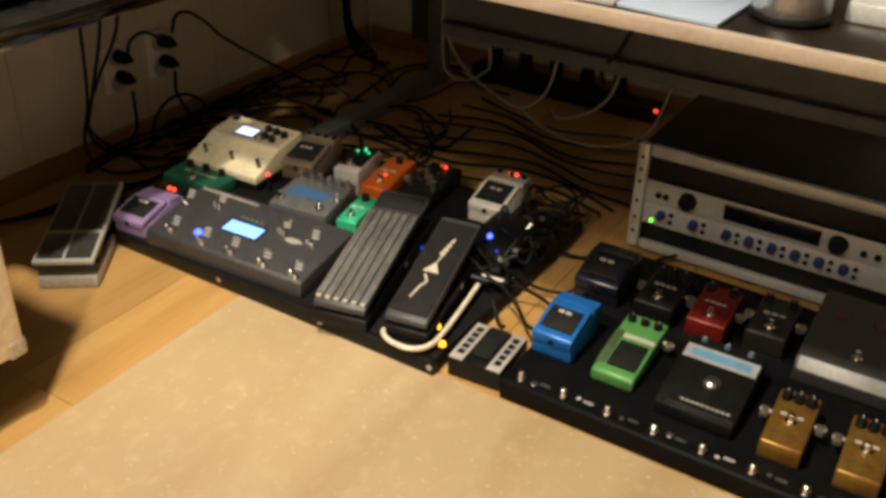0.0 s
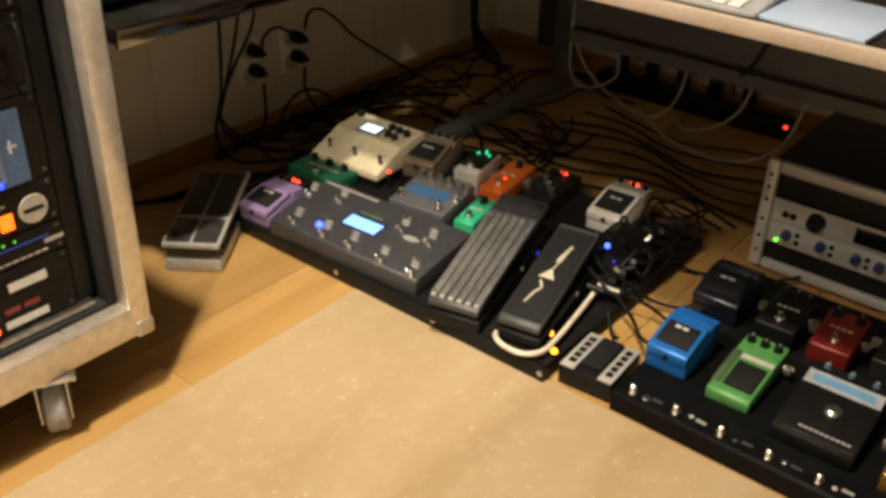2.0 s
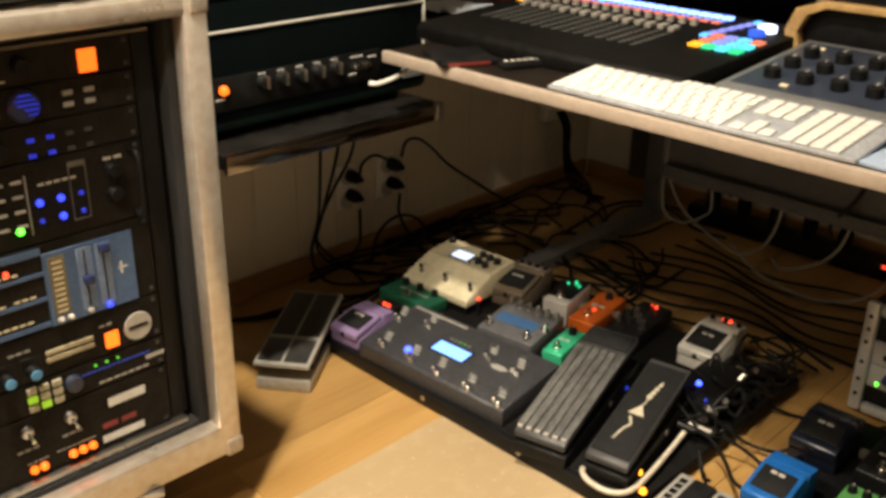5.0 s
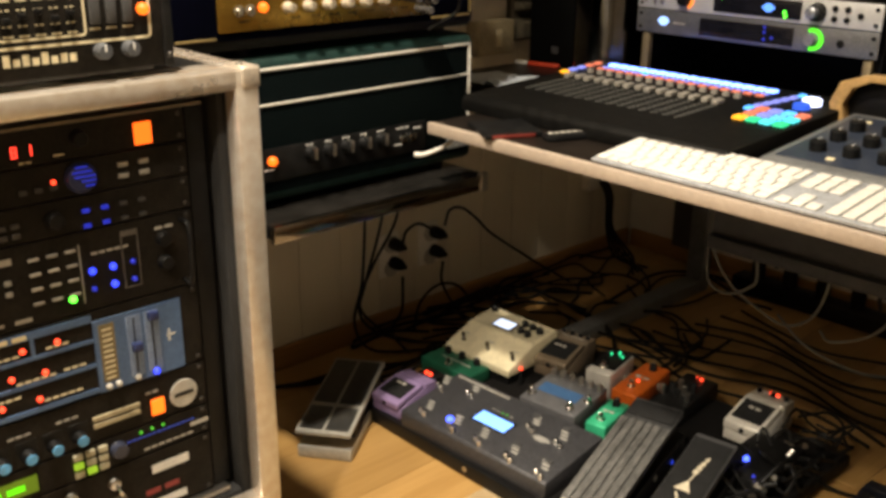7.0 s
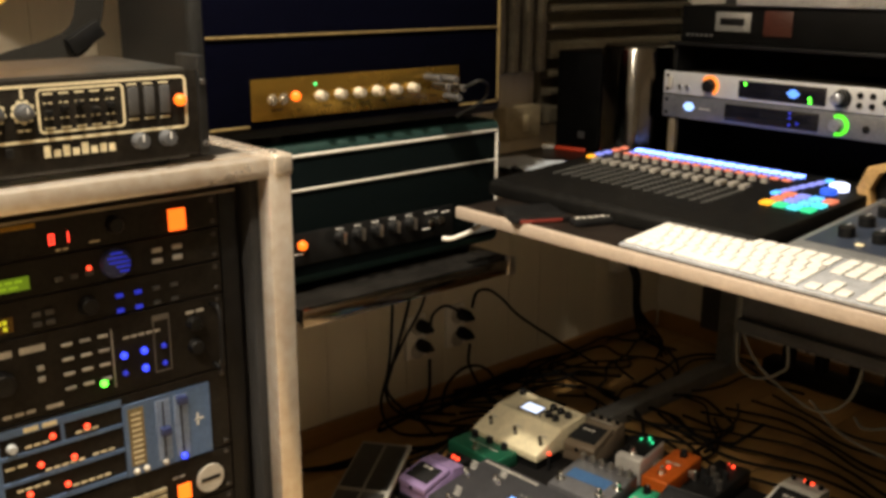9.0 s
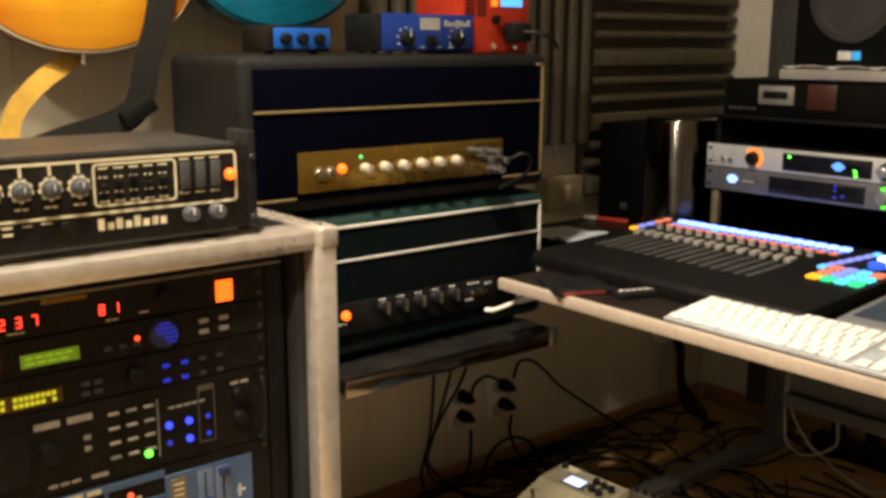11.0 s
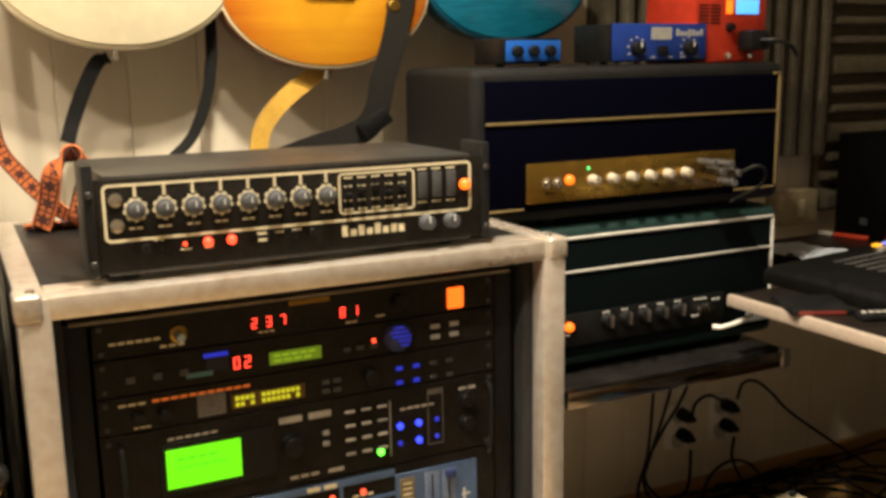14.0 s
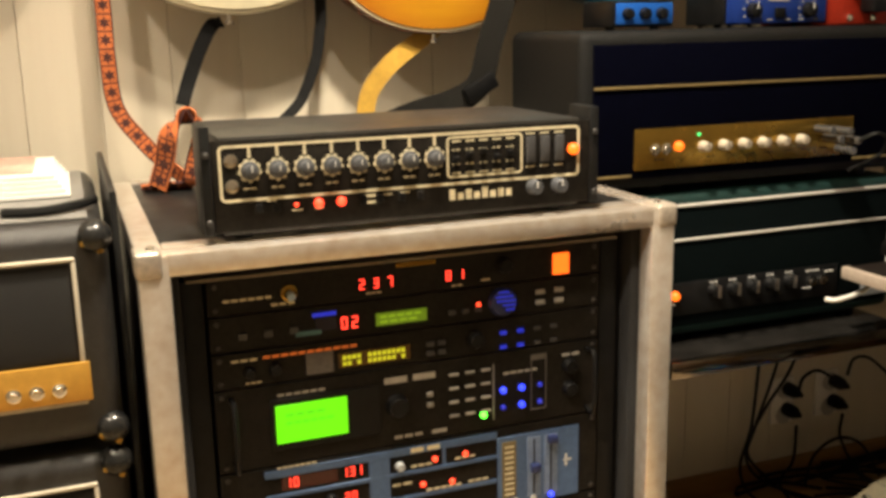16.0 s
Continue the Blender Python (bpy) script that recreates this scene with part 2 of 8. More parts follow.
def ribbon(points, width, thick, wide_dirs, steps=8):
    """A strap along points; wide_dirs gives the direction of its width at each point."""
    out = bmesh.new()
    path = spline(points, steps)
    dirs = spline(wide_dirs, steps)
    rings = []
    for k, q in enumerate(path):
        d = (path[min(k + 1, len(path) - 1)] - path[max(k - 1, 0)]).normalized()
        w = dirs[k]
        w = (w - d * w.dot(d)).normalized()
        n = d.cross(w)
        rings.append([out.verts.new(q + w * sx * width / 2 + n * sn * thick / 2) for sx, sn in ((-1, -1), (1, -1), (1, 1), (-1, 1))])
    for a, c in zip(rings, rings[1:]):
        for k in range(4):
            out.faces.new((a[k], a[(k + 1) % 4], c[(k + 1) % 4], c[k]))
    out.faces.new(list(reversed(rings[0])))
    out.faces.new(rings[-1])
    return out


ORIGIN = {}


def thing(name, label, category, loc=(0, 0, 0), rz=0.0, group="", kind=""):
    """An Empty at the thing's base. Parts given in the room's coordinates are moved to it."""
    ob = new(name)
    ob.empty_display_size = 0.02
    ob.location, ob.rotation_euler = loc, (0, 0, radians(rz))
    ORIGIN[ob.name] = Vector(loc)
    return tagged(ob, label, category, group, kind)


def part(name, bm, material, parent=None, label="", smooth=True, local=False, kind=""):
    """One bmesh as ONE mesh object under a thing or under a part."""
    root = parent
    while root is not None and root.parent is not None:
        root = root.parent
    if root is not None and not local:
        o = ORIGIN[root.name]
        if o.length > 0:
            bmesh.ops.translate(bm, vec=-o, verts=bm.verts)
    me = bpy.data.meshes.new(name)
    bmesh.ops.recalc_face_normals(bm, faces=bm.faces)
    bm.to_mesh(me)
    bm.free()
    me.materials.append(material)
    if smooth:
        me.shade_smooth()
        me.set_sharp_from_angle(angle=radians(38))
    ob = new(name, me)
    ob.parent = parent
    return tagged(ob, label, kind=kind)


def setting(name, bm, material, label, category=""):
    return tagged(part(name, bm, material), label, category or name.split("_")[0], kind="structure")


# ================= the room =================
WX, NY, EX_, SY, TOP = -1.785, 2.40, 2.6, -2.6, 2.45
floor = setting("floor", rbox(WX - 0.1, EX_ + 0.1, SY - 0.1, NY + 0.1, -0.12, -0.014, 0), FLOOR, "warm oak laminate floor of long planks")
wall_west = setting("wall_west", rbox(WX - 0.14, WX - 0.014, SY - 0.1, NY + 0.1, -0.12, TOP, 0), PLASTER, "pale wall clad with upright painted boards", "wall")
wall_north = setting("wall_north", rbox(WX - 0.01, EX_ + 0.1, NY, NY + 0.12, -0.01, TOP, 0), PLASTER, "plain pale painted wall behind the desk", "wall")
setting("wall_east", rbox(EX_, EX_ + 0.12, SY, NY - 0.002, -0.01, TOP, 0), PLASTER, "plain pale painted wall", "wall")
setting("wall_south", rbox(WX - 0.01, EX_ + 0.1, SY - 0.12, SY, -0.01, TOP, 0), PLASTER, "plain pale painted wall", "wall")
setting("ceiling", rbox(WX - 0.1, EX_ + 0.1, SY - 0.1, NY + 0.1, TOP, TOP + 0.1, 0), CEIL, "plain pale painted ceiling")
setting("baseboard_west", rbox(WX, WX + 0.014, SY, NY - 0.016, 0.0, 0.052, 0.003), SKIRT, "narrow wooden skirting board", "baseboard")
setting("baseboard_north", rbox(WX + 0.016, EX_, NY - 0.014, NY, 0.0, 0.052, 0.003), SKIRT, "narrow wooden skirting board", "baseboard")

# ================= desk =================
DZ = 0.618      # top of the desk
DY = 1.200      # its front edge
DESKTOP = mat("desk_dark_top", (0.010, 0.0075, 0.006), 0.36, var=0.25, scale=12, bump=0.05, spec=0.3)
DESKEDGE = mat("desk_pale_edge", (0.35, 0.285, 0.23), 0.45, var=0.06, scale=20)
DESKSTEEL = mat("desk_grey_steel", (0.19, 0.195, 0.20), 0.45, 0.3, var=0.1, scale=30)
PANELGREY = mat("panel_dark_grey", (0.065, 0.067, 0.072), 0.5, 0.1, var=0.1, scale=20)
desk = thing("studio_desk", "dark studio desk with a pale front edge and steel legs", "desk", (-0.2, 1.75, 0))
part("desktop", rbox(-1.36, 1.2, DY + 0.014, 2.05, DZ - 0.0190, DZ, 0.003), DESKTOP, desk)
part("front_edge", rbox(-1.36, 1.2, DY, DY + 0.013, DZ - 0.0195, DZ + 0.001, 0.003), DESKEDGE, desk, "pale laminated front edge")
part("apron", rbox(-1.085, 1.15, 1.705, 1.72, 0.346, DZ - 0.038, 0.002), PANELGREY, desk, "grey modesty panel")
part("apron_lip", rbox(-1.085, 1.15, 1.690, 1.7045, 0.346, 0.372, 0.002), PANELGREY, desk)
for lx in (-1.46, 1.0):
    for ly in (2.22,):
        part("leg", rbox(lx, lx + 0.05, ly, ly + 0.04, 0.0, DZ - 0.038, 0.004), DESKSTEEL, desk)
    part("foot_bar", rbox(lx, lx + 0.05, 1.36, 2.22, 0.0, 0.035, 0.004), DESKSTEEL, desk)
    part("top_bar", rbox(lx, lx + 0.05, 1.3, 2.22, DZ - 0.075, DZ - 0.038, 0.004), DESKSTEEL, desk)

# ================= flight case =================
CX, CY0, CY1, CZ0, CZ1 = -1.18, 0.088, 0.753, 0.113, 0.787
case = thing("flight_case", "black flight case on castors with worn aluminium edges, open front", "flight case", (-1.45, 0.42, 0))
CB = -1.74
part("top_panel", rbox(CB, CX - 0.035, CY0 + 0.03, CY1 - 0.03, CZ1 - 0.014, CZ1 - 0.003, 0.001), BLACKPLY, case)
part("bottom_panel", rbox(CB, CX - 0.01, CY0 + 0.004, CY1 - 0.004, CZ0 + 0.004, CZ0 + 0.018, 0.001), BLACKPLY, case)
part("side_panel", rbox(CB, CX - 0.01, CY0 + 0.004, CY0 + 0.016, CZ0 + 0.018, CZ1 - 0.014, 0.001), BLACKPLY, case)
part("side_panel", rbox(CB, CX - 0.01, CY1 - 0.016, CY1 - 0.004, CZ0 + 0.018, CZ1 - 0.014, 0.001), BLACKPLY, case)
part("back_panel", rbox(CB - 0.01, CB, CY0 + 0.004, CY1 - 0.004, CZ0 + 0.004, CZ1 - 0.004, 0.001), BLACKPLY, case)
# front frame of wide extrusion
part("front_rail", rbox(CX - 0.03, CX, CY0 + 0.002, CY1 - 0.002, CZ1 - 0.027, CZ1 - 0.001, 0.004), ALU, case, "worn aluminium edge")
part("front_rail", rbox(CX - 0.03, CX, CY0 + 0.002, CY1 - 0.002, CZ0 + 0.001, CZ0 + 0.052, 0.004), ALU, case, "worn aluminium edge")
part("front_post", rbox(CX - 0.03, CX + 0.001, CY0, CY0 + 0.034, CZ0 + 0.002, CZ1 - 0.002, 0.004), ALU, case, "worn aluminium edge")
part("front_post", rbox(CX - 0.03, CX + 0.001, CY1 - 0.034, CY1, CZ0 + 0.002, CZ1 - 0.002, 0.004), ALU, case, "worn aluminium edge")
for y0, y1 in ((CY0, CY0 + 0.03), (CY1 - 0.03, CY1)):
    part("top_edge", rbox(CB, CX - 0.03, y0, y1, CZ1 - 0.03, CZ1, 0.003), ALU, case, "worn aluminium edge")
    part("bottom_edge", rbox(CB, CX - 0.03, y0, y1, CZ0, CZ0 + 0.03, 0.003), ALU, case, "worn aluminium edge")
part("top_front_edge", rbox(CX - 0.06, CX - 0.0302, CY0 + 0.03, CY1 - 0.03, CZ1 - 0.006, CZ1, 0.002), ALU, case, "worn aluminium edge")
part("back_top_edge", rbox(CB - 0.012, CB + 0.02, CY0 + 0.03, CY1 - 0.03, CZ1 - 0.03, CZ1, 0.003), ALU, case, "worn aluminium edge")
for y in (CY0 + 0.012, CY1 - 0.012):
    for z in (CZ0 + 0.012, CZ1 - 0.012):
        sy, sz = (-1 if y < 0.4 else 1), (-1 if z < 0.4 else 1)
        b = rbox(CX - 0.045, CX + 0.0035, y - 0.0145, y + 0.0145, z - 0.0145, z + 0.0145, 0.005, 3)
        c = part("corner_bracket", b, mat("worn_corner_steel", (0.50, 0.44, 0.37), 0.36, 0.55, var=0.12, scale=25, bump=0.1), case, "worn steel corner bracket")
        part("rivet", turned([(0.005, 0), (0.004, 0.002), (0.001, 0.003)], 10, Matrix.Translation((CX - 0.018, y - sy * 0.004, z + 0.0145))), CHROME, c) if sz > 0 else None
# padded inside and the sprung inner frame
part("foam_lining", rbox(CB + 0.01, CX - 0.031, CY0 + 0.017, CY0 + 0.045, CZ0 + 0.03, CZ1 - 0.03, 0.004), FOAM, case, "black foam lining")
part("foam_lining", rbox(CB + 0.01, CX - 0.031, CY1 - 0.045, CY1 - 0.017, CZ0 + 0.03, CZ1 - 0.03, 0.004), FOAM, case, "black foam lining")
part("foam_lining", rbox(CB + 0.01, CX - 0.031, CY0 + 0.046, CY1 - 0.046, CZ0 + 0.019, CZ0 + 0.058, 0.004), FOAM, case, "black foam lining")
part("foam_lining", rbox(CB + 0.01, CX - 0.031, CY0 + 0.046, CY1 - 0.046, CZ1 - 0.036, CZ1 - 0.0145, 0.004), FOAM, case, "black foam lining")
part("inner_tray", rbox(CX - 0.20, CX - 0.036, 0.14, 0.69, 0.1725, 0.181, 0.001), STEEL, case, "pale metal inner frame rail")
part("inner_cover", rbox(CX - 0.20, CX - 0.036, 0.14, 0.69, 0.742, 0.746, 0.001), mat("dull_bronze", (0.17, 0.14, 0.10), 0.4, 0.4), case, "dull metal inner frame rail")
for y in (0.133, 0.672):
    part("rack_rail", rbox(CX - 0.2, CX - 0.049, y, y + 0.026, 0.182, 0.741, 0.001), BLACK, case)


def castor(x, y, turn):
    m = Matrix.Translation((x, y, 0)) @ Matrix.Rotation(radians(turn), 4, "Z")
    fork = bmesh.new()
    rbox(-0.035, 0.035, -0.035, 0.035, 0.105, 0.1125, 0.001, bm=fork)
    rbox(-0.03, 0.028, -0.022, -0.019, 0.035, 0.106, 0.001, bm=fork)
    rbox(-0.03, 0.028, 0.019, 0.022, 0.035, 0.106, 0.001, bm=fork)
    bmesh.ops.transform(fork, matrix=m, verts=fork.verts)
    f = part("castor_fork", fork, STEEL, case, "zinc castor fork")
    part("castor_wheel", turned([(0.020, -0.016), (0.042, -0.016), (0.047, -0.012), (0.047, 0.012), (0.042, 0.016), (0.020, 0.016)], 28,
                                m @ Matrix.Translation((-0.012, 0, 0.047)) @ Matrix.Rotation(radians(90), 4, "X")), mat("castor_grey_rubber", (0.33, 0.34, 0.36), 0.6, var=0.15, scale=40), f, "grey rubber wheel")


for x, y, a in ((-1.215, 0.60, -28), (-1.215, 0.20, -30), (-1.66, 0.63, 60), (-1.66, 0.2, 10)):
    castor(x, y, a)

# ================= shelf and amplifiers =================
GREENTOLEX = mat("green_vinyl", (0.009, 0.027, 0.024), 0.5, var=0.2, scale=120, bump=0.5, spec=0.22)
GREENCLOTH = mat("dark_green_grille_cloth", (0.0012, 0.0034, 0.0038), 0.9, var=0.25, scale=260, bump=0.6, spec=0.06)
BLACKTOLEX = mat("black_vinyl", (0.0075, 0.0075, 0.0072), 0.5, var=0.25, scale=160, bump=0.6, spec=0.16)
NAVYCLOTH = mat("navy_grille_cloth", (0.0010, 0.0012, 0.0050), 0.9, var=0.35, scale=300, bump=0.6, spec=0.02)
GOLDPIPE = mat("gold_piping", (0.20, 0.145, 0.06), 0.5, 0.2, var=0.1, scale=90)
WHITEPIPE = mat("white_piping", (0.62, 0.60, 0.55), 0.5, var=0.06, scale=90)
BRASS = mat("gold_panel", (0.34, 0.21, 0.042), 0.26, 0.9, var=0.03, scale=35, bump=0.02)
SHELFTOP = mat("shelf_gloss_black", (0.012, 0.011, 0.010), 0.14, var=0.2, scale=10, bump=0.01)

shelf = thing("amp_shelf", "black shelf with a polished metal front edge below the amplifiers", "shelf", (-1.55, 0.95, 0.46))
part("shelf_board", rbox(-1.775, -1.356, 0.870, 1.340, 0.479, 0.503, 0.002), SHELFTOP, shelf)
part("front_edge", rbox(-1.3555, -1.3465, 0.870, 1.323, 0.474, 0.502, 0.001), mat("dark_polished_edge", (0.34, 0.31, 0.28), 0.10, 1.0, var=0.1, scale=20, bump=0), shelf, "polished metal front edge")
part("end_cap", rbox(-1.358, -1.344, 1.3232, 1.341, 0.472, 0.506, 0.002), STEEL, shelf)
for y in (0.90, 1.24):
    part("bracket", rbox(-1.784, -1.42, y, y + 0.03, 0.457, 0.4785, 0.002), DESKSTEEL, shelf)


def amp_head(name, label, x0, x1, y0, y1, z0, z1, tolex, cloth, pipe, line_z, panel):
    """A valve head: rounded box, recessed cloth front with piping and a control panel."""
    a = thing(name, label, "amplifier", ((x0 + x1) / 2, (y0 + y1) / 2, z0))
    t = 0.02
    part("cabinet", rbox(x0, x1, y0, y1, z0 + 0.012, z1, 0.016, 4), tolex, a)
    part("grille_cloth", rbox(x1 - 0.004, x1 + 0.003, y0 + t, y1 - t, z0 + 0.03, z1 - t, 0.001), cloth, a)
    pz0, pz1, py0, py1, pm = panel
    f = bmesh.new()
    g = 0.0045
    if pipe is GOLDPIPE:
        rbox(x1 + 0.001, x1 + 0.006, y0 + t, py0 - 0.003, pz0 - 0.010, pz0 - 0.006, 0.001, bm=f)
        part("piping", f, pipe, a)
        f = rbox(x1 + 0.001, x1 + 0.006, py1 + 0.003, y1 - t, pz0 - 0.010, pz0 - 0.006, 0.001)
        part("piping", f, pipe, a)
        f = bmesh.new()
    if pipe is GOLDPIPE:
        rbox(x1 + 0.001, x1 + 0.006, y1 - t - 0.012, y1 - t + 0.004, z1 - t - 0.001, z1 - t + g - 0.001, 0.001, bm=f)
    else:
        rbox(x1 + 0.001, x1 + 0.006, y0 + t - 0.004, y1 - t + 0.004, z1 - t - 0.001, z1 - t + g - 0.001, 0.001, bm=f)
    part("piping", f, pipe, a)
    f = rbox(x1 + 0.001, x1 + 0.006, y1 - t + 0.0005, y1 - t + 0.0005 + g, pz0 - 0.004, z1 - t - 0.002, 0.001)
    part("piping", f, pipe, a)
    part("piping", rbox(x1 + 0.0032, x1 + 0.006, y0 + t, y1 - t, line_z - 0.002, line_z + 0.002, 0.001), pipe, a)
    part("panel", rbox(x1 + 0.0032, x1 + 0.007, py0, py1, pz0, pz1, 0.002), pm, a)
    for y in ((y0 + y1) / 2 - 0.16, y1 - 0.06):
        for x in (x0 + 0.04, x1 - 0.04):
            part("foot", rod(0.014, 0.0125, Matrix.Translation((x, y, z0)), 14), RUBBER, a)
    return a


AX = -1.42
green_amp = amp_head("green_amp_head", "dark green amplifier head with white piping standing on the shelf", -1.70, AX, 0.765, 1.372, 0.5035, 0.752, GREENTOLEX, GREENCLOTH, WHITEPIPE, 0.678,
                     (0.553, 0.608, 0.80, 1.245, BLACK))
blue_amp = amp_head("blue_amp_head", "black amplifier head with navy grille and gold panel", -1.67, AX, 0.745, 1.372, 0.7525, 1.005, BLACKTOLEX, NAVYCLOTH, GOLDPIPE, 0.921,
                    (0.795, 0.858, 0.835, 1.256, BRASS))

# ================= boards under the pedals =================
CTRL = mat("controller_black", (0.0045, 0.0045, 0.005), 0.55, var=0.25, scale=35, bump=0.1, spec=0.08)
BOARD = mat("pedalboard_black", (0.007, 0.0065, 0.0065), 0.6, var=0.2, scale=40, bump=0.3, spec=0.12)
pedalboard = thing("pedalboard", "long black pedalboard carpeted on top, crowded with pedals", "pedalboard", (-1.1, 1.4, 0))
part("deck", rbox(-1.478, -0.745, 1.165, 1.70, 0.006, 0.030, 0.004), BOARD, pedalboard)
part("front_trim", rbox(-1.480, -0.743, 1.150, 1.1648, 0.0028, 0.031, 0.002), BLACK, pedalboard)
for x in (-1.20, -0.97, -0.75):
    part("screw", rod(0.006, 0.003, facing_my(x, 1.1525, 0.017), 10), STEEL, pedalboard)
floorboard = thing("foot_controller_board", "black metal foot controller with a row of chrome footswitches", "foot controller", (-0.25, 1.3, 0))
part("chassis", prism([(1.168, 0.0), (1.42, 0.0), (1.42, 0.038), (1.171, 0.038), (1.165, 0.034)], 1.18, Matrix.Translation((-0.632, 0, 0)) @ Matrix(((0, 0, 1, 0), (1, 0, 0, 0), (0, 1, 0, 0), (0, 0, 0, 1))), 0.002), CTRL, floorboard)


# ================= the rack units in the case =================
RX = -1.225     # front of the panels
rng = random.Random(4)
SEGS = {"0": "abcdef", "1": "bc", "2": "abged", "3": "abgcd", "7": "abc", "8": "abcdefg", "4": "fgbc", "6": "afgedc"}


def knob_x(parent, y, z, r, h, m, x=RX, pointer=None, name="knob", label=""):
    k = part(name, turned([(r * 1.05, 0), (r, 0.001), (r * 0.9, h * 0.9), (r * 0.8, h)], 18, facing_x(x, y, z)), m, parent, label)
    if pointer:
        part("pointer", rbox(x + h, x + h + 0.0006, y - r * 0.1, y + r * 0.1, z, z + r * 0.8, 0), pointer, k)
    return k


def box_x(parent, name, y0, y1, z0, z1, m, d=0.003, r=0.0006, label="", x=RX):
    return part(name, rbox(x, x + d, y0, y1, z0, z1, r, 1), m, parent, label)


def led_x(parent, y, z, r, m, name="indicator", label="", x=RX):
    return part(name, turned([(r, 0), (r, r * 0.5), (r * 0.7, r * 1.1), (r * 0.2, r * 1.4)], 12, facing_x(x, y, z)), m, parent, label)


def digits_x(parent, text, y, z, h, m=None, x=RX, pitch=0.78):
    """Seven-bar figures, reading towards +y."""
    w, t = h * 0.5, h * 0.11
    for ch in text:
        b = bmesh.new()
        bars = {"a": (0, w, h - t, h), "g": (0, w, h / 2 - t / 2, h / 2 + t / 2), "d": (0, w, 0, t), "f": (0, t, h / 2, h), "e": (0, t, 0, h / 2), "b": (w - t, w, h / 2, h), "c": (w - t, w, 0, h / 2)}
        for s in SEGS[ch]:
            a0, a1, c0, c1 = bars[s]
            rbox(x, x + 0.0008, y + a0, y + a1, z + c0, z + c1, 0, bm=b)
        part("digit", b, m or DIGIT, parent, smooth=False)
        y += h * pitch


def print_x(parent, rows, m, x=RX, name="lettering"):
    """Bars for lettering too small to read: (y, z, length, height)."""
    b = bmesh.new()
    for y, z, ln, h in rows:
        k, yy = max(1, int(ln / (h * 3.2))), y
        for i in range(k):
            w = ln / k * (0.78 if k > 1 else 1)
            rbox(x, x + 0.0005, yy, yy + w, z, z + h, 0, bm=b)
            yy += ln / k
    return part(name, b, m, parent, smooth=False, kind="stuff")


def rack_unit(label, z0, z1, depth=0.16, panel=PANEL, handles=False):
    u = thing("rack_unit", label, "rack unit", (RX - 0.08, 0.415, z0), group="units in the flight case")
    part("front_panel", rbox(RX - 0.004, RX, 0.1625, 0.6685, z0 + 0.0006, z1 - 0.0006, 0.001, 1), panel, u)
    part("chassis", rbox(RX - depth, RX - 0.0045, 0.19, 0.642, z0 + 0.002, z1 - 0.002, 0.001, 1), PANEL, u)
    for y in (0.171, 0.660):
        for z in ((z0 + 0.008, z1 - 0.008)):
            part("rack_screw", rod(0.0034, 0.002, facing_x(RX, y, z), 10), mat("dark_screw", (0.045, 0.042, 0.04), 0.4, 0.4), u)
    return u


DARKGREY = mat("dark_grey_key", (0.05, 0.05, 0.052), 0.5, var=0.1, scale=60)
LGREY = mat("light_grey_key", (0.42, 0.40, 0.36), 0.5, var=0.1, scale=60)
LCDGREEN = glow("lcd_green", (0.17, 0.95, 0.004), 1.0)
LCDDIM = glow("lcd_dim_green", (0.22, 0.36, 0.012), 0.42)
LCDYEL = glow("lcd_yellow", (0.75, 0.70, 0.02), 0.75)
LCDTEXT = mat("lcd_dark_text", (0.03, 0.10, 0.01), 0.5, var=0.05)
BLUEDIM = glow("blue_dim", (0.03, 0.05, 0.9), 0.45)
LAMPORANGE = glow("lamp_orange", (1.0, 0.12, 0.008), 2.4)
REDWINDOW = mat("red_window", (0.05, 0.006, 0.005), 0.2, var=0.05)

u = rack_unit("black one-space rack unit with red figures and a lit orange switch", 0.6972, 0.741)
digits_x(u, "237", 0.342, 0.7105, 0.0125, pitch=1.41)
digits_x(u, "81", 0.453, 0.7095, 0.0125, pitch=1.36)
box_x(u, "power_switch", 0.600, 0.622, 0.702, 0.729, LAMPORANGE, 0.004, label="glowing orange power switch")
j = part("jack_ring", turned([(0.0098, 0), (0.0098, 0.003), (0.0072, 0.004), (0.007, 0.001)], 20, facing_x(RX, 0.2565, 0.717)), BRASS, u)
part("plug", rod(0.0048, 0.012, facing_x(RX + 0.002, 0.2570, 0.7145), 14), mat("pale_blue_plug", (0.35, 0.47, 0.6), 0.4, 0.3), j)
box_x(u, "name_plate", 0.388, 0.440, 0.7325, 0.7388, BRASS, 0.001)
knob_x(u, 0.530, 0.722, 0.010, 0.012, BLACK)
print_x(u, [(0.18, 0.713, 0.058, 0.003), (0.35, 0.704, 0.02, 0.002), (0.46, 0.701, 0.016, 0.002), (0.235, 0.703, 0.03, 0.003), (0.5, 0.704, 0.012, 0.002)], CREAMPRINT)

u = rack_unit("black one-space rack unit with red figures and a small green display", 0.6527, 0.6966)
digits_x(u, "02", 0.318, 0.6645, 0.0145, pitch=0.90)
w = box_x(u, "display", 0.361, 0.4265, 0.6625, 0.6785, LCDDIM, 0.001, label="dim green display")
print_x(w, [(0.366, 0.6722, 0.055, 0.0032), (0.366, 0.6658, 0.05, 0.0032)], glow("lcd_olive_text", (0.36, 0.55, 0.02), 0.6), RX + 0.0012)
led_x(u, 0.496, 0.674, 0.003, LED_RED)
